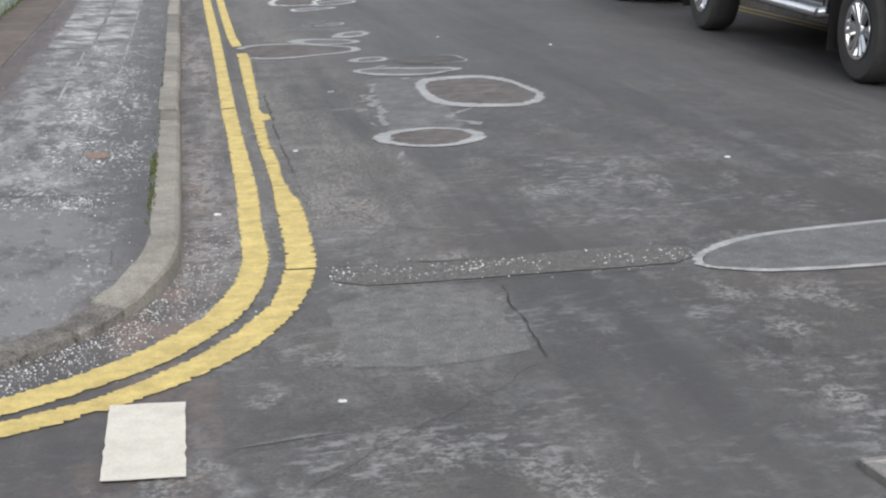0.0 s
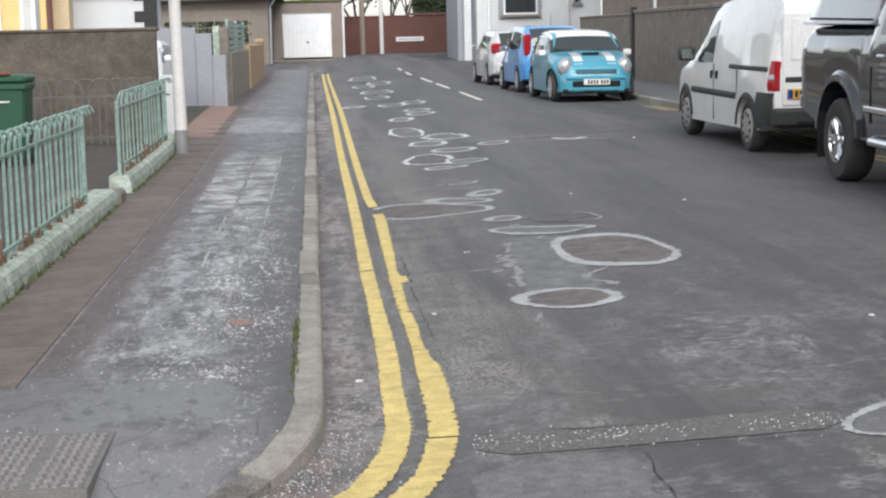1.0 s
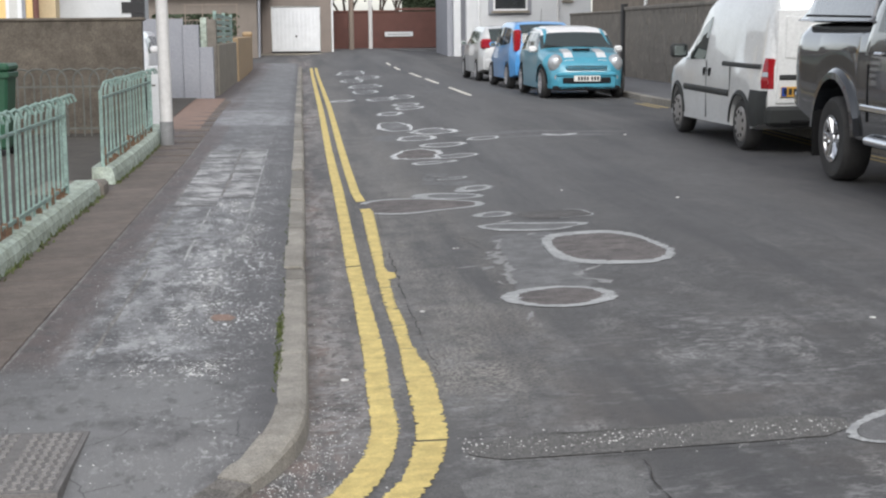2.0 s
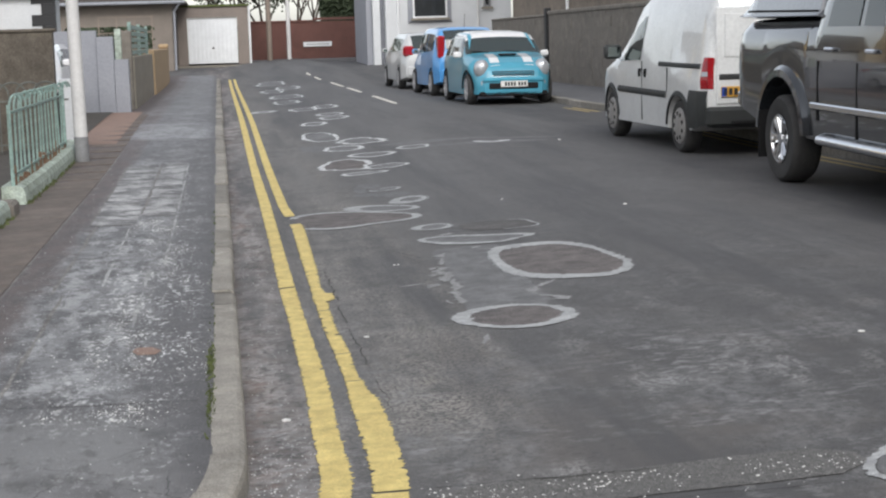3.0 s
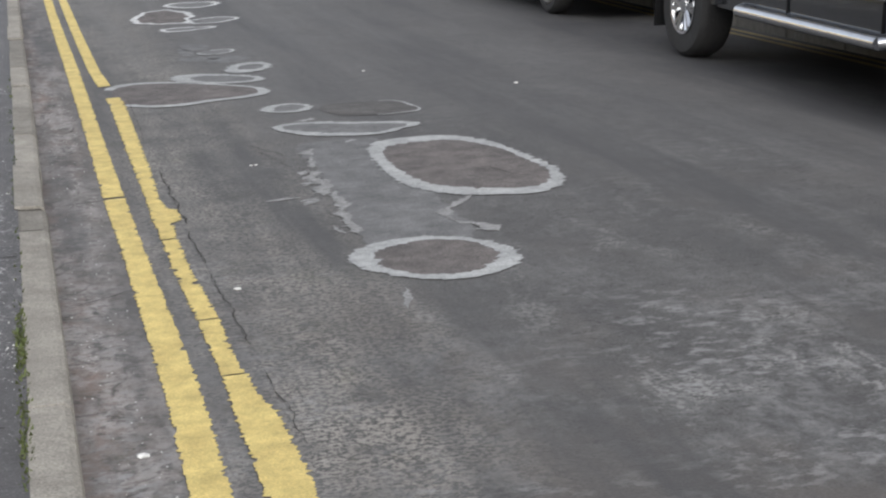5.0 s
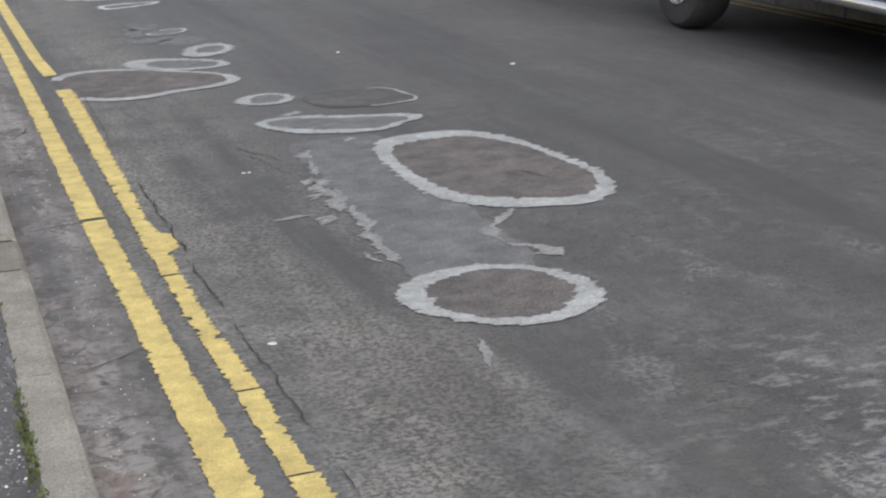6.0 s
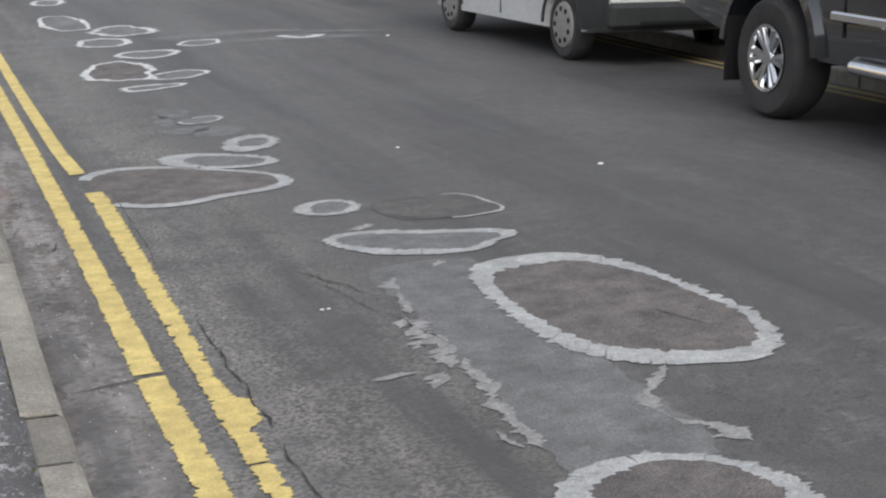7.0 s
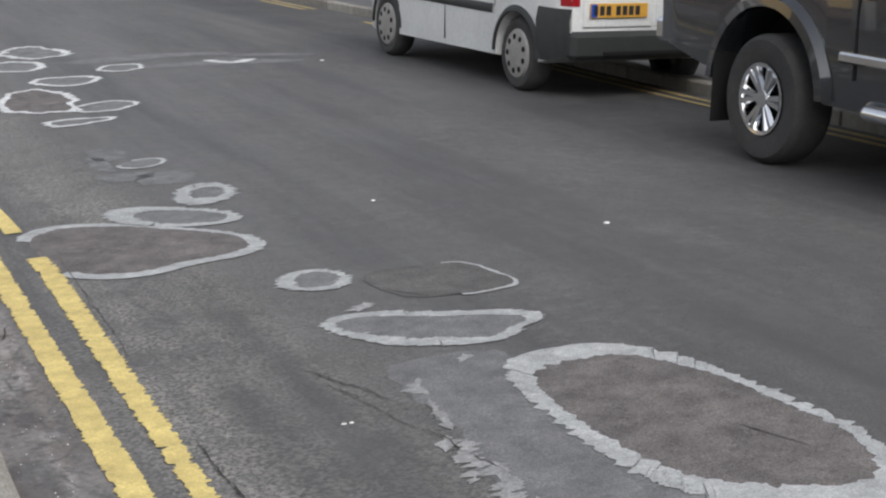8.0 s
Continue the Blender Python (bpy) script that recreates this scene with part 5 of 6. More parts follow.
for k in range(12):
    x = -1.3 + 0.185 * k
    add_box(bm, x, x + 0.1, 70.068, 70.082, GZ + 0.2, 2.64, 0.005)
part("rib", bm, M["white_door"], gd)
bm = bmesh.new()
add_cyl(bm, (-0.24, 70.06, 1.35), (-0.24, 70.03, 1.35), 0.05, 0.05, 10)
part("handle", bm, M["black_paint"], gd, "black turn handle")
bm = bmesh.new()
add_cyl(bm, (1.42, 69.94, GZ), (1.42, 69.94, 3.2), 0.05, 0.05, 8)
part("downpipe", bm, M["white_upvc"], gr, "white downpipe")
part("apron", box(-2.4, 2.0, 67.6, 70, GZ - 0.2, GZ + 0.02, 0.01), M["conc_wall"], gr, "concrete apron")

# ---------------------------------------------------------------- red brick wall at the end of the street
rw = thing("wall_end", "long dark red brick wall with a street name plate", "brick wall", kind="structure")
part("core", box(1.5, 8.4, 76.03, 76.3, 0.3, 2.52), M["mortar"], rw)
part("coping", box(1.45, 4.7, 75.94, 76.36, 2.5, 2.58, 0.01), M["brick"], rw)
part("coping", box(4.7, 8.45, 75.94, 76.36, 2.56, 2.68, 0.01), M["brick"], rw)
sg = thing("street_name_plate", "white street name plate with unreadable dark lettering", "sign")
part("plate", box(4.16, 5.56, 75.93, 75.965, 1.27, 1.5, 0.004), M["white_upvc"], sg)
part("lettering", box(4.3, 5.42, 75.922, 75.932, 1.365, 1.4), M["pole_dark"], sg, "row of dark letters shown as a bar")
fp = tagged(link("pavement_end", box(-16, 26, 72.5, 75.9, 0.3, 0.68, 0.02), M["pave_far"]), "pavement along the far side of the cross street", "pavement", kind="structure")
for x, r, mt, lb in ((2.38, 0.13, "wood_pole", "weathered wooden telegraph pole"), (3.3, 0.1, "pole_grey", "pale grey street lighting column")):
    p = thing("utility_pole", lb, "pole", pose(x, 72.8, 0.6))
    bm = bmesh.new()
    add_cyl(bm, (0, 0, -0.1), (0, 0, 9), r, r * 0.75, 14)
    part("shaft", bm, M[mt], p, smooth_shade=True)
    bm = bmesh.new()
    add_cyl(bm, (0, 0, 8.6), (0, -0.01, 8.8), r * 1.2, r * 1.2, 14)
    part("collar", bm, M["pole_dark"], p)

# ---------------------------------------------------------------- white house, stone wall and stone houses on the right
wh = thing("white_corner_house", "white painted corner house with small windows", "house")
part("wall", box(6.8, 12.0, 62, 72, 0.4, 7.0), M["white_render"], wh)
# grey puts the shade of the recessed wing into its colour
part("wing", box(6.05, 6.8, 62.6, 68, 0.4, 3.5), M["grey_render"], wh)
part("buttress", box(6.3, 6.6, 62.35, 62.6, 0.4, 3.3, 0.02), M["white_render"], wh)
part("roof", box(6.6, 12.2, 61.8, 72.2, 7.0, 7.3, 0.02), M["roof"], wh)
part("surround", box(7.7, 9.5, 61.94, 62.0, 2.15, 3.45, 0.01), M["grey_render"], wh, "pale grey window surround")
window(wh, 1.42, 0.95, Matrix.Translation((7.9, 61.9, 2.33)), bars=0, curtain=True)
window(wh, 0.3, 0.7, Matrix.Translation((10.84, 61.97, 2.73)), bars=0, frame="pole_dark")
bm = bmesh.new()
add_cyl(bm, (7.3, 61.93, 0.5), (7.3, 61.93, 6.9), 0.05, 0.05, 8)
part("downpipe", bm, M["white_upvc"], wh)
bm = bmesh.new()
add_cyl(bm, (10.6, 61.9, 0.5), (10.6, 61.9, 6.9), 0.05, 0.05, 8)
part("downpipe", bm, M["pole_grey"], wh)


def rubble(x, y0, y1, z0, z1, seed, parent, size=0.34):
    """Courses of uneven stones on the street face of a wall."""
    rn = random.Random(seed)
    bm = bmesh.new()
    z = z0
    while z < z1 - 0.05:
        h = min(rn.uniform(0.16, 0.27), z1 - z)
        y = y0 + rn.uniform(-0.2, 0)
        while y < y1:
            w = rn.uniform(0.22, 0.22 + size)
            a, b = max(y, y0) + 0.006, min(y + w, y1) - 0.006
            if b - a > 0.05:
                add_box(bm, x - rn.uniform(0.012, 0.034), x + 0.05, a, b, z + 0.005, z + h - 0.005)
            y += w
        z += h
    return tagged(part("stone", bm, M["stone_wall"], parent), kind="stuff")


ws = thing("stone_boundary_wall", "tall grey rubble stone wall along the pavement", "stone wall")
part("core", box(8.48, 8.85, -6, 38.3, 0.1, 2.02), M["lime"], ws)
rubble(8.5, 22, 38.3, 0.28, 2.02, 3, ws)
part("coping", box(8.44, 8.9, -6, 38.3, 2.02, 2.12, 0.02), M["stone_wall"], ws)
ws2 = thing("stone_boundary_wall", "rubble stone wall beyond the dark gatepost", "stone wall")
part("core", box(8.53, 8.85, 38.7, 47, 0.1, 1.98), M["lime"], ws2)
rubble(8.55, 38.7, 47, 0.35, 1.98, 4, ws2)
part("coping", box(8.5, 8.9, 38.7, 47, 1.98, 2.05, 0.02), M["stone_wall"], ws2)
tagged(link("gatepost", box(8.42, 8.56, 38.36, 38.62, 0.2, 2.2, 0.01), M["black_paint"]), "black iron gatepost set in the wall", "gatepost")

sh = thing("stone_terrace", "two-storey sandstone terrace behind the boundary wall", "house")
part("wall", box(11.0, 19, -6, 46.6, 0.2, 8.0), M["sandstone"], sh)
part("wall", box(11.12, 19, 46.6, 57, 0.2, 7.4), M["sandstone"], sh, "paler sandstone gable section")
bm = bmesh.new()
rn = random.Random(9)
z = 0.9
while z < 5:
    y = 26 + rn.uniform(-0.5, 0)
    while y < 46.4:
        w = rn.uniform(0.5, 0.95)
        if not (28.6 < y + w / 2 < 33.1 and z > 2.1):
            add_box(bm, 10.99, 11.01, y + 0.012, min(y + w, 46.5) - 0.012, z + 0.012, z + 0.3)
        y += w
    z += 0.312
tagged(part("ashlar_block", bm, M["sandstone"], sh), kind="stuff")
part("roof", box(10.7, 19.3, -6.3, 57.3, 8.0, 8.3), M["roof"], sh)
bm = bmesh.new()
add_cyl(bm, (10.9, 46.7, 0.4), (10.9, 46.7, 7.8), 0.06, 0.06, 8)
part("downpipe", bm, M["white_upvc"], sh, "white downpipe")
turn = Matrix.Rotation(radians(-90), 4, "Z")
for y, w in ((32.9, 1.9), (30.9, 1.9)):
    window(sh, w, 1.9, Matrix.Translation((10.98, y, 2.45)) @ turn, bars=1)
window(sh, 1.1, 1.8, Matrix.Translation((10.98, 42.5, 3.2)) @ turn, bars=0)
window(sh, 1.1, 1.8, Matrix.Translation((10.98, 22.0, 2.6)) @ turn, bars=0)
tl = thing("terrace_left", "plain brown terrace of houses across the gardens", "house")
part("wall", box(-16, -8.5, -26, 16, 0.0, 6.5), M["grey_harl"], tl)
part("roof", box(-16.3, -8.2, -26.3, 16.3, 6.5, 6.8), M["roof"], tl)

# ---------------------------------------------------------------- trees
def tree(x, y, z, h, seed, leafy, label, spread=0.5):
    rn = random.Random(seed)
    t = thing("tree", label, "tree", pose(x, y, z))
    bm = bmesh.new()
    tips = []

    def limb(p, d, ln, r, depth):
        q = p + d * ln
        add_cyl(bm, p, q, r, r * 0.62, 6, False)
        if depth == 0 or r < 0.006:
            tips.append(q)
            return
        for _ in range(rn.choice([2, 3, 3])):
            e = (d + Vector((rn.uniform(-1, 1), rn.uniform(-1, 1), rn.uniform(-0.3, 0.7))) * spread).normalized()
            limb(p + d * ln * rn.uniform(0.6, 1.0), e, ln * rn.uniform(0.6, 0.85), r * 0.62, depth - 1)
        tips.append(q)

    limb(Vector((0, 0, 0)), Vector((rn.uniform(-0.1, 0.1), 0, 1)).normalized(), h * 0.34, h * 0.02, 6)
    part("trunk", bm, M["bark"], t)
    if leafy:
        bm = bmesh.new()
        for q in tips:
            for _ in range(leafy):
                c = q + Vector((rn.gauss(0, 0.25), rn.gauss(0, 0.25), rn.gauss(0, 0.2)))
                a = Vector((rn.uniform(-1, 1), rn.uniform(-1, 1), rn.uniform(-1, 1))).normalized() * 0.11
                b = a.orthogonal().normalized() * 0.07
                bm.faces.new([bm.verts.new(c + a), bm.verts.new(c + b), bm.verts.new(c - a), bm.verts.new(c - b)])
        part("crown", bm, M["leaf"], t)


tree(0.9, 84, 0.3, 6.4, 3, 4, "dark evergreen tree behind the garage", 0.75)
tree(2.6, 86, 0.3, 6.8, 8, 2, "half-bare tree above the brick wall", 0.6)
tree(4.3, 83, 0.3, 6.0, 12, 0, "leafless winter tree above the brick wall", 0.65)
tree(5.2, 88, 0.28, 7.0, 15, 0, "leafless tree with fine winter twigs", 0.6)
hd = thing("hedge", "tall dark clipped evergreen hedge", "hedge", pose(6.6, 79, 0.28))
bm = bmesh.new()
rn = random.Random(4)
for _ in range(9000):
    f = rn.random()
    c = Vector((rn.uniform(-1.35, 1.35), rn.uniform(-0.8, 0.8), rn.uniform(0.0, 3.6)))
    if f < 0.5:
        c.y = -0.8 + rn.gauss(0, 0.07)
    elif f < 0.75:
        c.z = 3.55 + rn.gauss(0, 0.12) - 0.25 * abs(c.x) ** 2
    a = Vector((rn.uniform(-1, 1), rn.uniform(-1, 1), rn.uniform(-1, 1))).normalized() * 0.1
    b = a.orthogonal().normalized() * 0.07
    bm.faces.new([bm.verts.new(c + a), bm.verts.new(c + b), bm.verts.new(c - a), bm.verts.new(c - b)])
part("foliage", bm, M["leaf"], hd)
part("core", box(-1.2, 1.2, -0.6, 0.6, 0, 3.3, 0.2), M["leaf"], hd)
bm = bmesh.new()
for _ in range(5000):
    c = Vector((rn.uniform(-5.5, -2.4), 57 + rn.gauss(0, 0.4), 0.3 + min(1.9, abs(rn.gauss(0, 0.9)))))
    a = Vector((rn.uniform(-1, 1), rn.uniform(-1, 1), rn.uniform(-1, 1))).normalized() * 0.1
    b = a.orthogonal().normalized() * 0.06
    bm.faces.new([bm.verts.new(c + a), bm.verts.new(c + b), bm.verts.new(c - a), bm.verts.new(c - b)])
tagged(link("garden_shrubs", bm, M["leaf"]), "loose dark shrubs in front of the grey house", "shrub", kind="stuff")

# ---------------------------------------------------------------- slabs and bricks last
for k in range(26):
    y0 = 4.35 + 0.92 * k
    if y0 > 27:
        break
    ob = new("slab", bpy.data.meshes.get("slab_brown") or None)
    if ob.data is None:
        b0 = box(-1.83, -1.36, 0.005, 0.912, -0.03, 0.003, 0.002)
        me = bpy.data.meshes.new("slab_brown")
        b0.to_mesh(me)
        b0.free()
        me.materials.append(M["slab_brown"])
        bpy.data.objects.remove(ob)
        ob = new("slab", me)
    ob.parent = pavement
    ob.location = (0, y0, pz(-1.6, y0 + 0.45))
for k, (x0, x1, y0, y1) in enumerate([(-1.13, -0.77, 11.05, 12.7), (-1.14, -0.78, 12.72, 14.6), (-1.15, -0.79, 14.62, 17.1), (-0.755, -0.47, 11.7, 14.3), (-0.765, -0.48, 14.32, 17.3)]):
    part("slab", sheet(x0, x1, y0, y1, 0.0035, 0.012, 50 + k, step=0.09, nx=4, tip=0.8), M["slab_pale"], pavement, "pale worn slab with salty edges")
    part("joint_line", sheet(x0 - 0.012, x0 + 0.012, y0, y1, 0.0055, 0.012, 60 + k, step=0.05, nx=2, tip=0.1), M["old_mortar"], pavement, "salt in a slab joint")
    part("joint_line", sheet(x0 + 0.02, x1, y0 - 0.012, y0 + 0.012, 0.0055, 0.004, 70 + k, step=0.004, nx=8), M["old_mortar"], pavement, "salt in a slab joint")
bm = bmesh.new()
for r in range(26):
    for k in range(32):
        x = 1.5 + 0.225 * k + (0.11 if r % 2 else 0)
        if x < 8.2:
            add_box(bm, x, x + 0.213, 75.995 + 0.006 * ((k * 7 + r * 3) % 3), 76.04, 0.55 + 0.075 * r, 0.613 + 0.075 * r)
tagged(part("brick", bm, M["brick"], rw), kind="stuff")


# ---------------------------------------------------------------- vehicles
def paint(name, c, rough=0.28, dirt=0.25, coat=0.8, spec=0.5):
    return mat(name, c, tuple(v * (1 - dirt) + 0.02 * dirt for v in c), scale=1.6, fine=30, rough=rough, bump=0.0, coat=coat, spec=spec, fine_amp=0.05)


M["van_white"] = paint("dirty_white_van_paint", (0.74, 0.755, 0.755), 0.3, 0.2)
M["car_white"] = paint("white_car_paint", (0.75, 0.75, 0.75), 0.3, 0.1)
M["navy"] = paint("black_navy_car_paint", (0.02, 0.023, 0.028), 0.16, 0.1, 1.0, 0.5)
M["canopy"] = paint("glossy_dark_grey_canopy", (0.16, 0.17, 0.19), 0.12, 0.1)
M["turquoise"] = paint("turquoise_metallic_paint", (0.06, 0.31, 0.43), 0.28, 0.15)
M["sky_blue"] = paint("sky_blue_car_paint", (0.08, 0.31, 0.66), 0.3, 0.12)
M["silver"] = paint("silver_car_paint", (0.55, 0.56, 0.56), 0.3, 0.1)
M["car_glass"] = glass_mat("tinted_car_glass", (0.06, 0.075, 0.075), 0.03)
M["tyre"] = mat("dusty_tyre_rubber", (0.032, 0.032, 0.033), (0.05, 0.049, 0.048), scale=9, fine=60, rough=0.85, bump=0.3)
M["grey_plastic"] = mat("grey_bumper_plastic", (0.022, 0.025, 0.025), (0.036, 0.039, 0.039), scale=5, fine=120, rough=0.65, bump=0.1)
M["under"] = plain("dark_underbody", (0.022, 0.022, 0.023), rough=0.95, spec=0.1)
M["chrome"] = plain("chrome", (0.75, 0.76, 0.78), rough=0.12, metal=1.0)
M["mirror"] = plain("mirror_glass", (0.16, 0.19, 0.2), rough=0.05, metal=1.0)
M["alloy"] = plain("grey_hubcap_paint", (0.42, 0.42, 0.43), rough=0.4, metal=0.3)
M["hubcap"] = mat("dirty_silver_hubcap", (0.36, 0.35, 0.34), (0.24, 0.23, 0.22), scale=9, fine=60, rough=0.5, bump=0.0, metal=0.2)
M["red_lens"] = plain("red_lamp_lens", (0.33, 0.012, 0.018), rough=0.15, coat=0.5)
M["clear_lens"] = plain("clear_lamp_lens", (0.42, 0.44, 0.46), rough=0.08, metal=0.3, coat=0.6)
M["amber"] = plain("amber_lens", (0.85, 0.22, 0.02), rough=0.25)
M["plate_y"] = plain("yellow_number_plate", (0.66, 0.36, 0.06), rough=0.4)
M["plate_w"] = plain("white_number_plate", (0.75, 0.75, 0.72), rough=0.4)
M["plate_blue"] = plain("blue_plate_band", (0.03, 0.09, 0.4), rough=0.4)


def lathe(profile, seg=36):
    """Profile of (radius, x) turned about the x axis."""
    bm = bmesh.new()
    rings = [[bm.verts.new((x, r * math.cos(2 * math.pi * k / seg), r * math.sin(2 * math.pi * k / seg))) for k in range(seg)] for r, x in profile]
    for r0, r1 in zip(rings, rings[1:]):
        for k in range(seg):
            bm.faces.new((r0[k], r0[(k + 1) % seg], r1[(k + 1) % seg], r1[k]))
    return bm


def wheel(parent, x, y, r, w, rim, style, side):
    """Outer face towards side * x."""
    e = new("wheel")
    e.parent = parent
    e.matrix_local = Matrix.Translation((x, y, r)) @ Matrix.Diagonal((side, 1, 1, 1))
    h = w / 2
    ty = lathe([(rim, h - 0.015), (rim + 0.02, h), (r - 0.035, h), (r - 0.008, h - 0.025), (r, h - 0.05), (r, -h + 0.05), (r - 0.03, -h), (rim, -h)], 40)
    part("tyre", ty, M["tyre"], e, smooth_shade=True)
    if style == "hubcap":
        bm = lathe([(rim + 0.005, h - 0.01), (rim - 0.01, h + 0.008), (rim * 0.75, h + 0.012), (rim * 0.3, h + 0.02), (0.001, h + 0.024)], 36)
        rim_ob = part("hubcap", bm, M["hubcap"], e, smooth_shade=True)
        for k in range(9):
            bm = bmesh.new()
            a = 2 * math.pi * k / 9
            add_cyl(bm, (h + 0.0, rim * 0.7 * math.cos(a), rim * 0.7 * math.sin(a)), (h + 0.0165, rim * 0.7 * math.cos(a), rim * 0.7 * math.sin(a)), 0.024, 0.024, 10)
            part("slot", bm, M["under"], e)
    else:
        n, mt = (6, "chrome") if style == "chrome6" else (8, "alloy")
        bm = lathe([(rim, h - 0.012), (rim + 0.004, h + 0.003), (rim - 0.02, h), (rim - 0.03, h - 0.03), (rim - 0.035, -h)], 40)
        rim_ob = part("rim", bm, M[mt], e, smooth_shade=True)
        part("back", lathe([(rim - 0.03, h - 0.09), (0.001, h - 0.09)], 24), M["under"], e)
        bm = bmesh.new()
        add_cyl(bm, (h - 0.07, 0, 0), (h - 0.005, 0, 0), rim * 0.3, rim * 0.24, 18)
        part("hub_cap", bm, M[mt], e, smooth_shade=True)
        for k in range(n):
            bm = bmesh.new()
            a = 2 * math.pi * k / n
            for s in (-0.12, 0.12) if style == "chrome6" else (0.0,):
                p = Vector((h - 0.03, rim * 0.22 * math.cos(a + s), rim * 0.22 * math.sin(a + s)))
                q = Vector((h - 0.018, (rim - 0.015) * math.cos(a + s * 1.3), (rim - 0.015) * math.sin(a + s * 1.3)))
                add_cyl(bm, p, q, 0.022 if style == "chrome6" else 0.02, 0.03 if style == "chrome6" else 0.022, 6)
            part("spoke", bm, M[mt], e)
    return e


def lerp(a, b, t):
    return a + (b - a) * t


class Body:
    """A car body lofted along y: top and belt lines, plan width, wheel arches cut up from the sill."""

    def __init__(self, top, belt, plan, sill, axles, arch_r, hub_z, tumble=0.8, shoulder=0.05):
        self.top, self.belt, self.plan, self.sill, self.axles, self.arch_r, self.hub_z, self.tumble, self.shoulder = top, belt, plan, sill, axles, arch_r, hub_z, tumble, shoulder

    def at(self, table, y):
        return float(np.interp(y, [p[0] for p in table], [p[1] for p in table]))

    def bottom(self, y):
        z = self.at(self.sill, y)
        for a in self.axles:
            d = abs(y - a)
            if d < self.arch_r:
                z = max(z, self.hub_z + math.sqrt(self.arch_r**2 - d * d))
        return z

    def side(self, y):
        w, zt, zb = self.at(self.plan, y), self.at(self.top, y), self.at(self.belt, y)
        zb = min(zb, zt - 0.02)
        c = min(1.0, max(0.0, (zt - zb) / 0.4))
        xs_ = lerp(w * 0.9, w * self.tumble, c)
        return w, zt, zb, c, xs_, zt - lerp(0.015, self.shoulder, c)

    def section(self, y):
        w, zt, zb, c, xs_, zs = self.side(y)
        z0 = min(self.bottom(y), zb - 0.03)
        zm = max(z0 + 0.01, lerp(z0, zb, 0.55))
        return [(0, z0), (w * 0.9, z0), (w * 0.985, z0 + 0.012), (w, zm), (w * 0.992, lerp(zm, zb, 0.6)), (w * 0.965, zb), (lerp(w * 0.965, xs_, 0.5) + 0.012 * c, lerp(zb, zs, 0.5)), (xs_, zs), (xs_ * 0.93, zt - 0.006), (xs_ * 0.6, zt + 0.012), (0, zt + 0.02)]

    def mesh(self):
        y0, y1 = self.top[0][0], self.top[-1][0]
        st = set(np.round(np.arange(y0, y1 + 0.001, 0.06), 4)) | {round(y1, 4)} | {round(p[0], 4) for p in self.top}
        for a in self.axles:
            st |= {round(a + self.arch_r * math.sin(t), 4) for t in np.linspace(-math.pi / 2, math.pi / 2, 15)}
            st |= {round(a - self.arch_r - 0.001, 4), round(a + self.arch_r + 0.001, 4)}
        bm = bmesh.new()
        rows = []
        for y in sorted(s for s in st if y0 <= s <= y1):
            sec = self.section(y)
            full = sec + [(-x, z) for x, z in reversed(sec[1:-1])]
            rows.append([bm.verts.new((x, y, z)) for x, z in full])
        n = len(rows[0])
        for r0, r1 in zip(rows, rows[1:]):
            for i in range(n):
                bm.faces.new((r0[i], r0[(i + 1) % n], r1[(i + 1) % n], r1[i]))
        bm.faces.new(rows[0])
        bm.faces.new(rows[-1])
        return bm

    def band(self, s, ya, yb, za, zb_, off=0.012, n=14):
        """A panel that follows the flank between two heights."""
        bm = bmesh.new()
        rows = []
        for j in range(n + 1):
            y = lerp(ya, yb, j / n)
            sec = self.section(y)
            zz, xx = [p[1] for p in sec[2:8]], [p[0] for p in sec[2:8]]
            lo = max(za, self.bottom(y))
            r = []
            for k in range(5):
                z = lerp(lo, max(zb_, lo + 0.004), k / 4)
                r.append(bm.verts.new((s * (float(np.interp(z, zz, xx)) + off * (1.0 if 0 < k < 4 else 0.2)), y, z)))
            rows.append(r)
        for r0, r1 in zip(rows, rows[1:]):
            for i in range(4):
                bm.faces.new((r0[i], r0[i + 1], r1[i + 1], r1[i]))
        return bm

    def side_pane(self, s, pts, n=6, lift=0.006):
        """A window on the flank: pts are four (y, v), v from the belt (0) to the shoulder (1): rear low, front low, front high, rear high."""
        bm = bmesh.new()
        rows = []
        for j in range(n + 1):
            v = j / n
            row = []
            for i in range(n + 1):
                u = i / n
                lo = [lerp(pts[0][k], pts[1][k], u) for k in (0, 1)]
                hi = [lerp(pts[3][k], pts[2][k], u) for k in (0, 1)]
                y, vv = lerp(lo[0], hi[0], v), lerp(lo[1], hi[1], v)
                w, zt, zb, c, xs_, zs = self.side(y)
                if vv < 0.5:
                    x, z = lerp(w * 0.965, lerp(w * 0.965, xs_, 0.5) + 0.012 * c, vv * 2), lerp(zb, zs, vv)
                else:
                    x, z = lerp(lerp(w * 0.965, xs_, 0.5) + 0.012 * c, xs_, vv * 2 - 1), lerp(zb, zs, vv)
                row.append(bm.verts.new((s * (x + lift), y, z + 0.002)))
            rows.append(row)
        for r0, r1 in zip(rows, rows[1:]):
            for i in range(n):
                bm.faces.new((r0[i], r0[i + 1], r1[i + 1], r1[i]))
        return bm

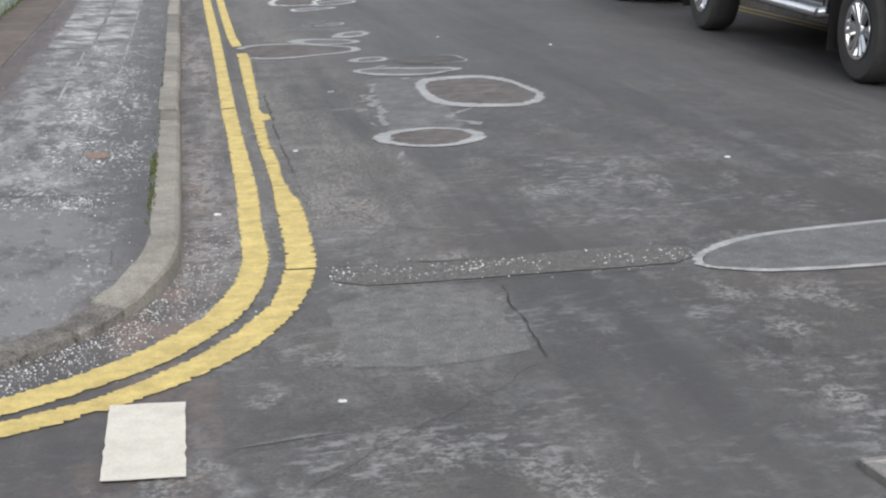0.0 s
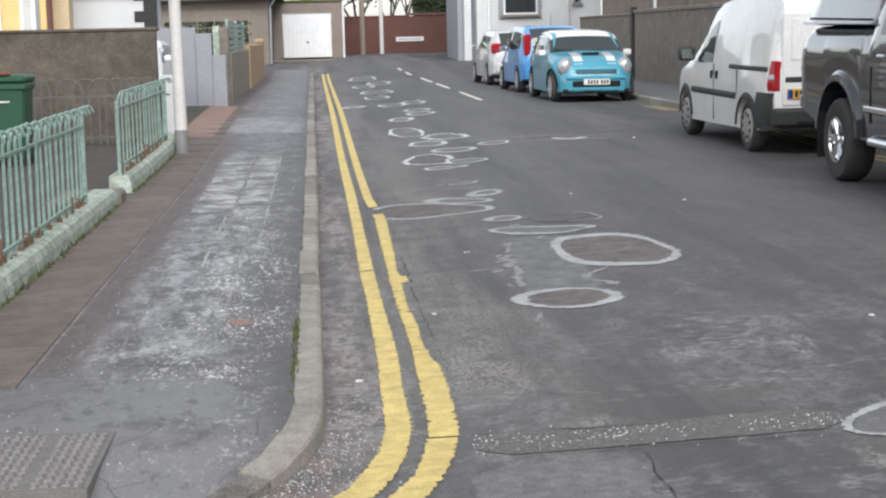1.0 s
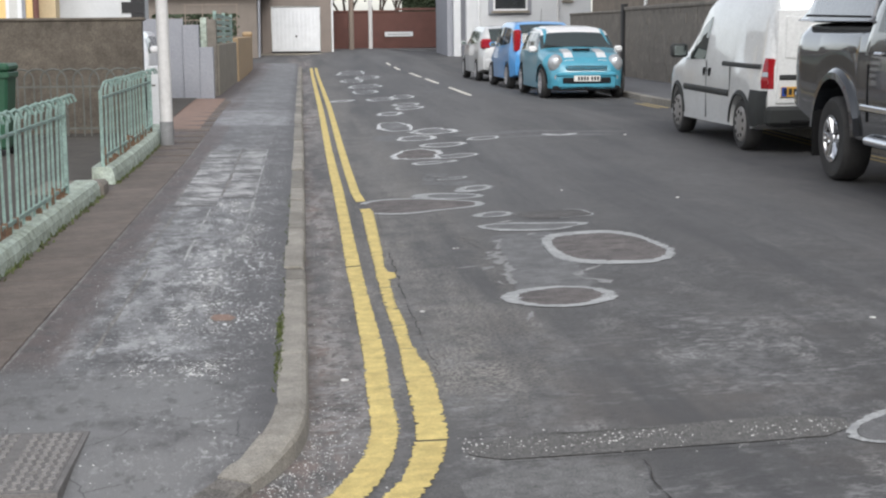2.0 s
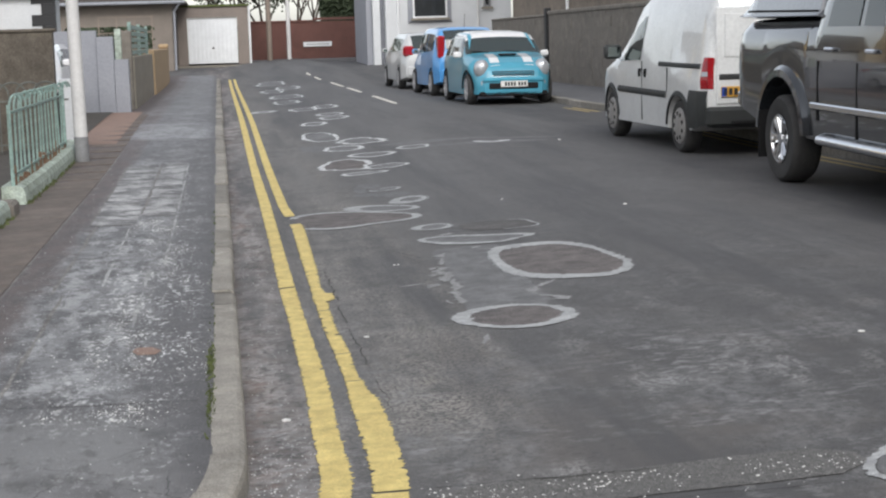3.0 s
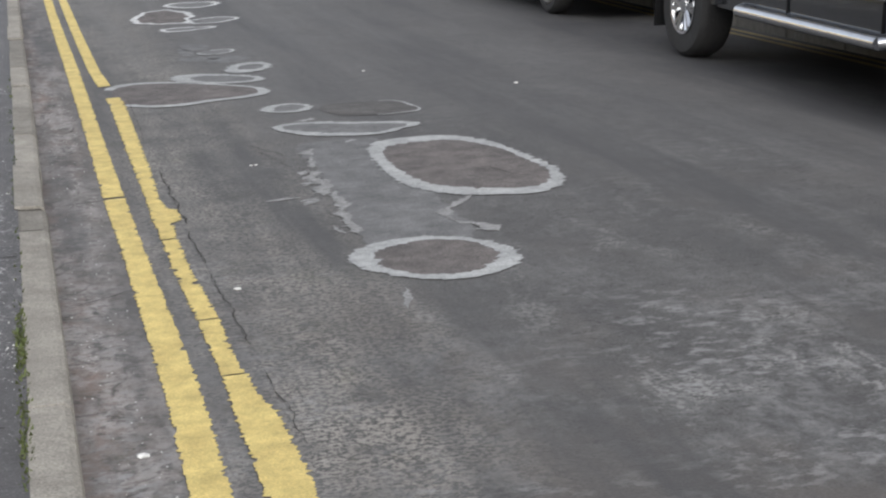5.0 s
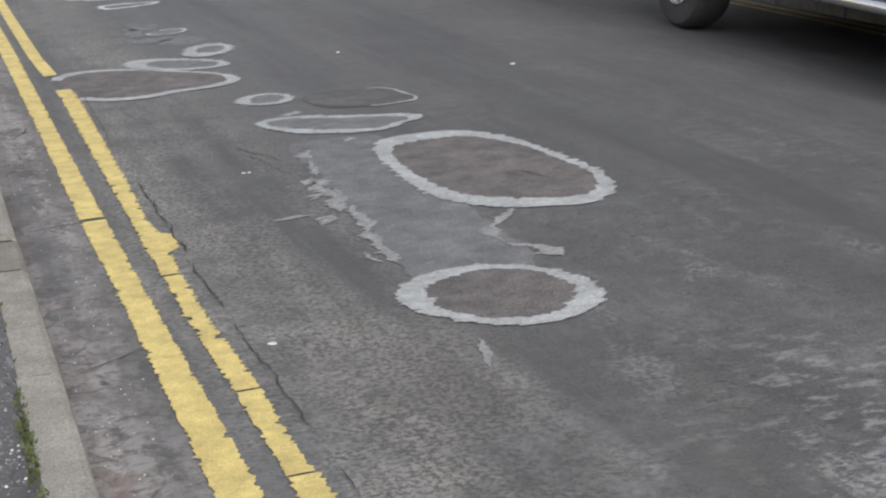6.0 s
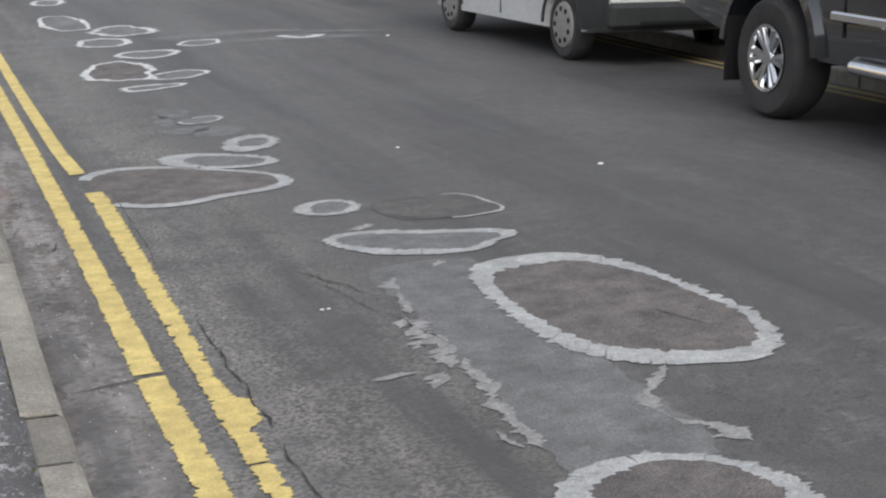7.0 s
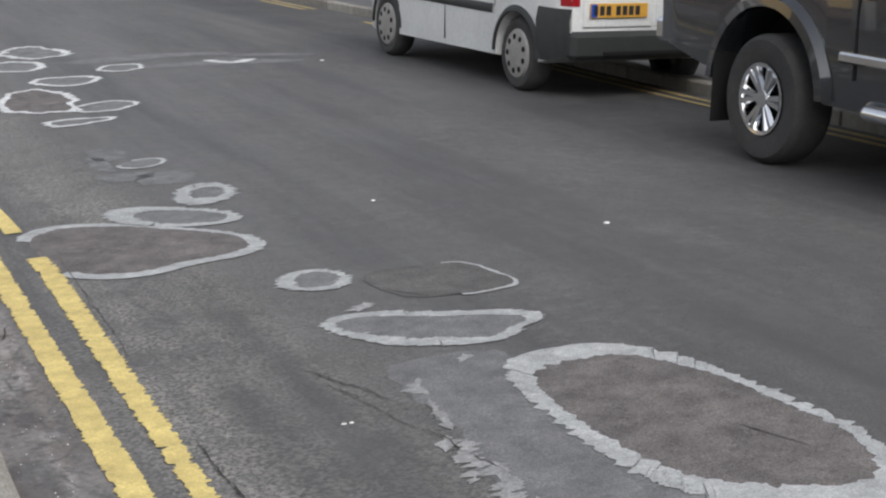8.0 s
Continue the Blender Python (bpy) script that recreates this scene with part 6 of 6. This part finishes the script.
    def top_pane(self, ya, yb, kx, lift=0.008, n=8, kx2=None):
        """A pane lying on the top line from ya to yb, kx of the half width."""
        bm = bmesh.new()
        rows = []
        for j in range(n + 1):
            y = lerp(ya, yb, j / n)
            w, zt, zb, c, xs_, zs = self.side(y)
            k = lerp(kx, kx if kx2 is None else kx2, j / n)
            row = []
            for i in range(-4, 5):
                x = xs_ * k * i / 4
                z = float(np.interp(abs(x), [0, xs_ * 0.6, xs_ * 0.93, xs_], [zt + 0.02, zt + 0.012, zt - 0.006, zs]))
                row.append(bm.verts.new((x, y, z + lift)))
            rows.append(row)
        for r0, r1 in zip(rows, rows[1:]):
            for i in range(8):
                bm.faces.new((r0[i], r0[i + 1], r1[i + 1], r1[i]))
        return bm


def sharp(ob, deg=32):
    for p in ob.data.polygons:
        p.use_smooth = True
    ob.data.set_sharp_from_angle(angle=radians(deg))
    return ob


def arch_trim(body, a, s, wd, material, parent, name="arch_trim", out=0.02, z_low=0.3):
    """A flared lip round a wheel arch."""
    bm = bmesh.new()
    rows = []
    t0 = math.asin(min(0.95, max(-0.6, (z_low - body.hub_z) / body.arch_r)))
    for t in np.linspace(t0, math.pi - t0, 22):
        c, sn = math.cos(t), math.sin(t)
        y = a + body.arch_r * c
        w = body.at(body.plan, y)
        q = []
        for k, o in ((0.0, 0.0), (0.0, out), (wd * 0.6, out * 0.9), (wd, 0.0)):
            q.append(bm.verts.new((s * (w * 0.99 + o), a + (body.arch_r + k) * c, body.hub_z + (body.arch_r + k) * sn)))
        rows.append(q)
    for r0, r1 in zip(rows, rows[1:]):
        for i in range(3):
            bm.faces.new((r0[i], r0[i + 1], r1[i + 1], r1[i]))
    return part(name, bm, material, parent, smooth_shade=True)


def number_plate(parent, y, z, face, material, x=0.0):
    """A plate with its characters shown as bars; face = +1 looks to +y."""
    e = part("number_plate", box(x - 0.26, x + 0.26, y - 0.006, y + 0.006, z - 0.056, z + 0.056, 0.003), M[material], parent)
    if material == "plate_y":
        part("blue_band", box(x - face * -0.2, x - face * -0.255, y + face * 0.006, y + face * 0.009, z - 0.05, z + 0.05), M["plate_blue"], e)
    for k in range(7):
        cx = x + 0.165 - 0.058 * k - (0.03 if k > 3 else 0)
        part("character_bar", box(cx - 0.02, cx + 0.02, y + face * 0.006, y + face * 0.009, z - 0.036, z + 0.036), M["black_paint"], e)
    return e


def mirror(parent, x, y, z, material, s, big=1.0):
    bm = box(-0.1 * big, 0.1 * big, -0.06, 0.06, -0.08 * big, 0.08 * big, 0.03)
    for v in bm.verts:
        v.co += Vector((x + s * 0.1 * big, y, z))
    e = part("mirror", bm, M[material], parent, smooth_shade=True)
    part("mirror_glass", box(x + s * 0.03 * big, x + s * 0.17 * big, y - 0.064, y - 0.058, z - 0.055 * big, z + 0.055 * big), M["mirror"], e)
    return e


def grounded(x, y, rz):
    """Stands on the road, tilted with its slope."""
    d = Vector((-math.sin(radians(rz)), math.cos(radians(rz)), 0)) * 1.3
    e = Vector((d.y, -d.x, 0)).normalized() * 0.75
    zf, zr = gz(x + d.x, y + d.y), gz(x - d.x, y - d.y)
    zl, zq = gz(x - e.x, y), gz(x + e.x, y)
    return pose(x, y, (zf + zr) / 2, 0, 0, rz) @ pose(0, 0, 0, math.degrees(math.atan2(zf - zr, 2.6)), math.degrees(math.atan2(zl - zq, 1.5)), 0)


# white panel van
van = thing("panel_van", "dirty white small panel van with grey plastic bumpers", "van", grounded(5.835, 16.885, 1.5))
vb = Body(
    top=[(-2.12, 1.0), (-2.09, 1.55), (-2.03, 1.72), (-1.9, 1.79), (-1.0, 1.81), (-0.2, 1.79), (0.2, 1.74), (0.5, 1.64), (0.75, 1.5), (1.2, 1.16), (1.3, 1.1), (1.75, 0.98), (2.0, 0.88), (2.12, 0.74), (2.18, 0.6)],
    belt=[(-2.12, 0.95), (0.4, 0.98), (1.2, 0.96), (1.8, 0.86), (2.18, 0.5)],
    plan=[(-2.12, 0.74), (-2.0, 0.8), (-1.3, 0.84), (1.3, 0.84), (1.8, 0.79), (2.05, 0.68), (2.18, 0.52)],
    sill=[(-2.12, 0.36), (-1.7, 0.26), (1.7, 0.22), (2.18, 0.26)],
    axles=(-1.358, 1.358), arch_r=0.35, hub_z=0.3, tumble=0.82, shoulder=0.15)
sharp(part("body", vb.mesh(), M["van_white"], van))
part("underbody", box(-0.6, 0.6, -1.9, 1.95, 0.3, 0.72), M["under"], van)
for s in (-1, 1):
    for y in (-1.358, 1.358):
        wheel(van, s * 0.715, y, 0.303, 0.19, 0.2, "hubcap", s)
        arch_trim(vb, y, s, 0.05, M["grey_plastic"], van)
    part("side_window", vb.side_pane(s, [(0.12, 0.05), (1.02, 0.05), (0.62, 0.82), (0.12, 0.9)]), M["car_glass"], van)
    part("rub_strip", vb.band(s, -0.97, 0.97, 0.6, 0.68, 0.016), M["grey_plastic"], van, smooth_shade=True)
    part("door_rail", vb.band(s, -1.98, -0.62, 0.955, 1.01, 0.014), M["grey_plastic"], van, "dark sliding-door rail")
    part("door_gap", box(s * 0.83, s * 0.8425, -0.024, -0.019, 0.3, 1.0), M["grey_plastic"], van)
    part("door_gap", box(s * 0.83, s * 0.8425, -1.0, -0.995, 0.66, 0.95), M["grey_plastic"], van)
    for y in (0.08, -0.15):
        bm = bmesh.new()
        add_cyl(bm, (s * 0.82, y, 0.86), (s * 0.849, y, 0.86), 0.055, 0.05, 14)
        for v in bm.verts:
            v.co.y = y + (v.co.y - y) * 0.6
        part("door_handle", bm, M["under"], van, "black oval recessed handle")
    part("bumper_corner", vb.band(s, -2.12, -1.71, 0.3, 0.72, 0.022), M["grey_plastic"], van, smooth_shade=True)
    tl_ = part("tail_light", vb.band(s, -2.118, -2.02, 0.74, 1.08, 0.012), M["red_lens"], van, "tall red tail light", smooth_shade=True)
    part("reversing_lens", vb.band(s, -2.119, -2.03, 0.86, 0.94, 0.016), M["clear_lens"], tl_)
    part("rear_lamp_face", box(s * 0.675, s * 0.745, -2.13, -2.115, 0.74, 1.08, 0.006), M["red_lens"], tl_)
    part("headlight", box(s * 0.5, s * 0.7, 1.86, 2.03, 0.66, 0.84, 0.04), M["clear_lens"], van)
    mirror(van, s * 0.82, 0.92, 1.1, "grey_plastic", s, 1.1)
part("rear_bumper", box(-0.77, 0.77, -2.2, -2.05, 0.33, 0.55, 0.04), M["grey_plastic"], van)
part("tow_step", box(-0.5, 0.5, -2.215, -2.17, 0.36, 0.4, 0.008), M["under"], van)
part("front_bumper", box(-0.62, 0.62, 1.95, 2.24, 0.26, 0.58, 0.06), M["grey_plastic"], van)
part("windscreen", vb.top_pane(0.56, 1.2, 0.95), M["car_glass"], van)
part("rear_door", box(-0.655, -0.012, -2.135, -2.1, 0.57, 1.62, 0.015), M["van_white"], van)
rd = part("rear_door", box(0.012, 0.655, -2.135, -2.1, 0.57, 1.62, 0.015), M["van_white"], van)
part("door_panel", box(-0.56, -0.1, -2.146, -2.13, 1.08, 1.55, 0.012), M["van_white"], van, "blanked white door window panel")
part("door_panel", box(0.1, 0.56, -2.146, -2.13, 1.08, 1.55, 0.012), M["van_white"], van, "blanked white door window panel")
part("plate_handle", box(-0.62, 0.2, -2.15, -2.13, 0.84, 0.9, 0.01), M["grey_plastic"], van)
number_plate(van, -2.15, 0.71, -1, "plate_y", -0.34)
bm = bmesh.new()
add_cyl(bm, (0.1, -0.1, 1.82), (0.1, -0.1, 1.87), 0.08, 0.08, 16)
bc = part("beacon_base", bm, M["under"], van)
bm = bmesh.new()
add_cyl(bm, (0.1, -0.1, 1.87), (0.1, -0.1, 1.99), 0.07, 0.05, 16)
part("beacon", bm, M["amber"], bc, "amber roof beacon")

# dark pickup
pk = thing("pickup_truck", "black double-cab pickup with canopy, chrome trim and side steps", "pickup truck", grounded(5.785, 10.22, 180))
pb = Body(
    top=[(-2.86, 1.34), (-2.83, 1.43), (-1.2, 1.45), (-0.86, 1.46), (-0.82, 1.84), (-0.7, 1.9), (0.1, 1.93), (0.5, 1.88), (1.3, 1.47), (1.4, 1.43), (2.34, 1.3), (2.59, 1.16), (2.7, 0.95), (2.74, 0.6)],
    belt=[(-2.86, 1.3), (-1.0, 1.34), (1.2, 1.36), (2.34, 1.18), (2.74, 0.55)],
    plan=[(-2.86, 0.86), (-2.7, 0.89), (0, 0.9), (2.14, 0.9), (2.54, 0.84), (2.74, 0.66)],
    sill=[(-2.86, 0.62), (-2.3, 0.5), (-1.0, 0.42), (1.2, 0.42), (2.74, 0.45)],
    axles=(-1.6, 1.92), arch_r=0.54, hub_z=0.4, tumble=0.82, shoulder=0.07)
sharp(part("body", pb.mesh(), M["navy"], pk))
part("chassis", box(-0.58, 0.58, -2.6, 2.35, 0.4, 0.85), M["under"], pk)
for y in (-1.6, 1.92):
    part("axle", add_cyl(bmesh.new(), (-0.62, y, 0.39), (0.62, y, 0.39), 0.07, 0.07, 10), M["under"], pk)
cb = Body(top=[(-2.82, 1.53), (-2.62, 1.94), (-2.5, 2.0), (-1.4, 2.03), (-0.9, 2.01), (-0.88, 1.6)], belt=[(-2.82, 1.475), (-0.88, 1.49)], plan=[(-2.82, 0.87), (-0.88, 0.87)],
          sill=[(-2.82, 1.44), (-0.88, 1.455)], axles=(), arch_r=0.1, hub_z=0, tumble=0.8, shoulder=0.1)
cp = sharp(part("canopy", cb.mesh(), M["canopy"], pk, "hard canopy over the load bed"))
for s in (-1, 1):
    part("canopy_seam", cb.band(s, -2.7, -0.92, 1.5, 1.52, 0.008), M["under"], cp)
    for y in (-1.6, 1.92):
        wheel(pk, s * 0.79, y, 0.388, 0.26, 0.214, "chrome6", s)
        arch_trim(pb, y, s, 0.1, M["navy"], pk, "wheel_arch_flare", 0.05, 0.45)
        part("mudflap", box(s * 0.64, s * 0.93, y - 0.51, y - 0.495, 0.18, 0.66), M["under"], pk)
    part("side_window", pb.side_pane(s, [(-0.66, 0.08), (-0.02, 0.08), (-0.02, 0.88), (-0.6, 0.88)]), M["car_glass"], pk)
    part("side_window", pb.side_pane(s, [(0.08, 0.08), (1.12, 0.08), (0.58, 0.86), (0.08, 0.88)]), M["car_glass"], pk)
    for y in (-0.5, 0.32):
        bm = box(s * 0.885, s * 0.93, y - 0.09, y + 0.09, 1.18, 1.215, 0.012)
        part("door_handle", bm, M["chrome"], pk, "chrome door handle")
    part("door_gap", box(s * 0.87, s * 0.903, 0.027, 0.033, 0.5, 1.1), M["under"], pk)
    part("door_gap", box(s * 0.87, s * 0.903, -0.786, -0.78, 0.6, 1.1), M["under"], pk)
    part("door_gap", box(s * 0.87, s * 0.903, 1.222, 1.228, 0.5, 1.1), M["under"], pk)
    part("side_moulding", box(s * 0.885, s * 0.925, -0.9, 1.26, 0.69, 0.75, 0.012), M["chrome"], pk, "chrome rubbing strip")
    bm = bmesh.new()
    add_cyl(bm, (s * 0.96, -0.56, 0.455), (s * 0.96, 1.3, 0.45), 0.042, 0.042, 14)
    add_cyl(bm, (s * 0.96, -0.56, 0.455), (s * 0.86, -0.64, 0.47), 0.042, 0.042, 14)
    add_cyl(bm, (s * 0.96, 1.3, 0.45), (s * 0.86, 1.36, 0.47), 0.042, 0.042, 14)
    st_ = part("side_step", bm, M["chrome"], pk, "chrome tubular side step", smooth_shade=True)
    part("step_bracket", box(s * 0.6, s * 0.95, -0.45, -0.39, 0.42, 0.47), M["under"], st_)
    part("step_bracket", box(s * 0.6, s * 0.95, 0.6, 0.66, 0.42, 0.47), M["under"], st_)
    part("tail_light", box(s * 0.74, s * 0.845, -2.872, -2.83, 0.82, 1.18, 0.012), M["red_lens"], pk)
    part("headlight", box(s * 0.55, s * 0.84, 2.46, 2.68, 0.9, 1.12, 0.05), M["clear_lens"], pk)
    mirror(pk, s * 0.9, 1.08, 1.42, "chrome", s, 1.1)
bm = bmesh.new()
add_box(bm, -0.84, 0.84, -2.98, -2.84, 0.6, 0.76, 0.03)
part("rear_bumper", bm, M["chrome"], pk, "chrome rear bumper")
part("tailgate", box(-0.72, 0.72, -2.88, -2.84, 0.64, 1.38, 0.012), M["navy"], pk)
part("front_bumper", box(-0.82, 0.82, 2.54, 2.84, 0.42, 0.72, 0.06), M["navy"], pk)
part("grille", box(-0.45, 0.45, 2.67, 2.77, 0.78, 1.1, 0.02), M["chrome"], pk)
part("windscreen", pb.top_pane(0.53, 1.29, 0.95), M["car_glass"], pk)

# turquoise hatchback with a white roof
mc = thing("small_hatchback", "turquoise small hatchback with white roof and bonnet stripes", "car", grounded(5.5, 29.7, 181.0))
mb = Body(
    top=[(-1.78, 0.75), (-1.74, 1.0), (-1.68, 1.1), (-1.5, 1.3), (-1.35, 1.36), (-0.6, 1.405), (0.25, 1.37), (0.4, 1.32), (0.85, 0.99), (0.95, 0.955), (1.45, 0.88), (1.68, 0.78), (1.78, 0.66), (1.83, 0.5)],
    belt=[(-1.78, 0.7), (-1.5, 0.92), (0.8, 0.9), (1.4, 0.78), (1.83, 0.42)],
    plan=[(-1.78, 0.68), (-1.5, 0.8), (-0.8, 0.84), (0.9, 0.84), (1.4, 0.81), (1.7, 0.7), (1.83, 0.56)],
    sill=[(-1.78, 0.3), (-1.2, 0.19), (1.2, 0.18), (1.83, 0.2)],
    axles=(-1.233, 1.233), arch_r=0.34, hub_z=0.29, tumble=0.78, shoulder=0.06)
sharp(part("body", mb.mesh(), M["turquoise"], mc))
part("underbody", box(-0.58, 0.58, -1.6, 1.6, 0.16, 0.6), M["under"], mc)
part("roof", mb.top_pane(-1.42, 0.47, 1.04, 0.012, 40), M["car_white"], mc, "white roof panel")
part("windscreen", mb.top_pane(0.475, 0.88, 1.06, 0.012, 12, kx2=1.03), M["car_glass"], mc)
part("rear_window", mb.top_pane(-1.66, -1.45, 0.9), M["car_glass"], mc)
for s in (-1, 1):
    for y in (-1.233, 1.233):
        wheel(mc, s * 0.735, y, 0.3, 0.19, 0.205, "alloy8", s)
        arch_trim(mb, y, s, 0.05, M["under"], mc)
    part("side_window", mb.side_pane(s, [(-0.35, 0.06), (0.83, 0.08), (0.41, 0.93), (-0.35, 0.9)]), M["car_glass"], mc)
    part("side_window", mb.side_pane(s, [(-1.4, 0.06), (-0.42, 0.06), (-0.42, 0.9), (-1.28, 0.86)]), M["car_glass"], mc)
    part("roof_pillar", mb.side_pane(s, [(-1.45, 0.03), (0.84, 0.05), (0.42, 1.0), (-1.38, 1.0)], lift=0.003), M["car_white"], mc, "white roof edge and pillars")
    bm = bmesh.new()
    bmesh.ops.create_uvsphere(bm, u_segments=20, v_segments=12, radius=0.165, matrix=Matrix.Translation((s * 0.59, 1.645, 0.69)) @ Matrix.Diagonal((0.95, 0.75, 1.12, 1)))
    hl = part("headlight", bm, M["clear_lens"], mc, "round chrome-ringed headlight", smooth_shade=True)
    bm = bmesh.new()
    add_cyl(bm, (s * 0.58, 1.7, 0.42), (s * 0.58, 1.78, 0.42), 0.055, 0.055, 14)
    part("fog_light", bm, M["clear_lens"], mc)
    mirror(mc, s * 0.8, 0.62, 0.96, "car_white", s, 0.8)
    bm = bmesh.new()
    rows = []
    for j in range(9):
        y = lerp(1.0, 1.72, j / 8)
        w, zt, zb, c, xs_, zs = mb.side(y)
        r = []
        for x in (0.24, 0.33, 0.42):
            z = float(np.interp(x, [0, xs_ * 0.6, xs_ * 0.93, xs_], [zt + 0.02, zt + 0.012, zt - 0.006, zs]))
            r.append(bm.verts.new((s * x, y, z + 0.006)))
        rows.append(r)
    for r0, r1 in zip(rows, rows[1:]):
        for i in range(2):
            bm.faces.new((r0[i], r0[i + 1], r1[i + 1], r1[i]))
    part("bonnet_stripe", bm, M["car_white"], mc, "white bonnet stripe")
part("bonnet_scoop", box(-0.17, 0.17, 1.12, 1.3, 0.93, 0.975, 0.02), M["under"], mc)
part("grille", box(-0.42, 0.42, 1.74, 1.83, 0.55, 0.66, 0.03), M["turquoise"], mc)
for k in range(3):
    part("grille_bar", box(-0.4, 0.4, 1.825, 1.84, 0.56 + 0.035 * k, 0.575 + 0.035 * k), M["chrome"], mc)
part("lower_grille", box(-0.48, 0.48, 1.76, 1.85, 0.3, 0.42, 0.02), M["under"], mc)
part("front_bumper", box(-0.6, 0.6, 1.72, 1.855, 0.43, 0.52, 0.03), M["turquoise"], mc)
part("splitter", box(-0.66, 0.66, 1.66, 1.83, 0.17, 0.26, 0.02), M["under"], mc)
number_plate(mc, 1.868, 0.4, 1, "plate_w")
for s in (-0.32, 0.3):
    bm = bmesh.new()
    add_cyl(bm, (s, 0.88, 1.0), (s + 0.38, 0.82, 1.035), 0.01, 0.008, 6)
    part("wiper", bm, M["under"], mc)
part("seat", box(-0.55, -0.15, -0.2, 0.0, 0.7, 1.2, 0.06), M["under"], mc)
part("seat", box(0.15, 0.55, -0.2, 0.0, 0.7, 1.2, 0.06), M["under"], mc)


def hatch(name, label, m, colour, h, length, wb, hw, tall_lights, roof_white=False):
    c = thing(name, label, "car", m)
    r, f = -length / 2, length / 2
    b = Body(
        top=[(r, 0.8), (r + 0.05, 1.0), (r + 0.16, h * 0.82), (r + 0.32, h - 0.06), (r + 0.5, h - 0.01), (-0.2, h), (0.45, h - 0.04), (0.6, h - 0.1), (f - 0.95, 1.0), (f - 0.3, 0.88), (f - 0.1, 0.75), (f, 0.5)],
        belt=[(r, 0.72), (r + 0.4, 0.98), (f - 1.0, 0.92), (f, 0.42)],
        plan=[(r, hw - 0.12), (r + 0.3, hw - 0.02), (0, hw), (f - 0.5, hw - 0.04), (f, hw - 0.25)],
        sill=[(r, 0.32), (r + 0.5, 0.22), (f, 0.22)], axles=(-wb / 2, wb / 2), arch_r=0.34, hub_z=0.29, tumble=0.8, shoulder=0.06)
    sharp(part("body", b.mesh(), M[colour], c))
    part("underbody", box(-hw + 0.25, hw - 0.25, r + 0.2, f - 0.2, 0.18, 0.6), M["under"], c)
    for s in (-1, 1):
        for y in (-wb / 2, wb / 2):
            wheel(c, s * (hw - 0.105), y, 0.295, 0.19, 0.195, "alloy8", s)
        part("side_window", b.side_pane(s, [(-0.5, 0.06), (0.1, 0.06), (0.1, 0.88), (-0.5, 0.88)]), M["car_glass"], c)
        part("side_window", b.side_pane(s, [(0.16, 0.06), (f - 1.05, 0.06), (0.55, 0.86), (0.16, 0.88)]), M["car_glass"], c)
        part("side_window", b.side_pane(s, [(r + 0.42, 0.1), (-0.56, 0.06), (-0.56, 0.88), (r + 0.45, 0.8)]), M["car_glass"], c)
        x = hw - 0.2
        if tall_lights:
            part("tail_light", box(s * (x - 0.06), s * (x + 0.1), r + 0.03, r + 0.3, 0.85, h - 0.18, 0.03), M["red_lens"], c, "tall red tail light")
        else:
            bm = box(s * (x - 0.14), s * (x + 0.14), r - 0.0, r + 0.3, 0.85, 1.12, 0.05)
            part("tail_light", bm, M["red_lens"], c, "curved red tail light")
        part("headlight", box(s * (hw - 0.42), s * (hw - 0.12), f - 0.35, f - 0.12, 0.62, 0.82, 0.06), M["clear_lens"], c)
        mirror(c, s * (hw - 0.04), f - 1.2, 1.0, colour, s, 0.75)
    part("rear_window", b.top_pane(r + 0.06, r + 0.3, 0.86, 0.02), M["car_glass"], c)
    part("windscreen", b.top_pane(0.62, f - 0.98, 0.95), M["car_glass"], c)
    part("rear_bumper", box(-hw + 0.16, hw - 0.16, r - 0.05, r + 0.1, 0.34, 0.6, 0.04), M[colour], c)
    number_plate(c, r - 0.057, 0.62, -1, "plate_y")
    if roof_white:
        part("aerial", add_cyl(bmesh.new(), (0, r + 0.4, h), (0, r + 0.32, h + 0.3), 0.006, 0.004, 6), M["under"], c)
    return c


hatch("tall_hatchback", "sky blue tall hatchback with high red tail lights", grounded(5.42, 34.8, 2), "sky_blue", 1.53, 3.54, 2.3, 0.78, True, True)
hatch("silver_hatchback", "silver-white hatchback with curved red tail lights", grounded(5.43, 40.4, 1), "silver", 1.44, 4.2, 2.64, 0.88, False)
hatch("white_parked_car", "white car parked nose out in the driveway", pose(-3.38, 25.6, pz(-3, 25.6), 0, 0, 180), "car_white", 1.32, 3.9, 2.5, 0.83, False)
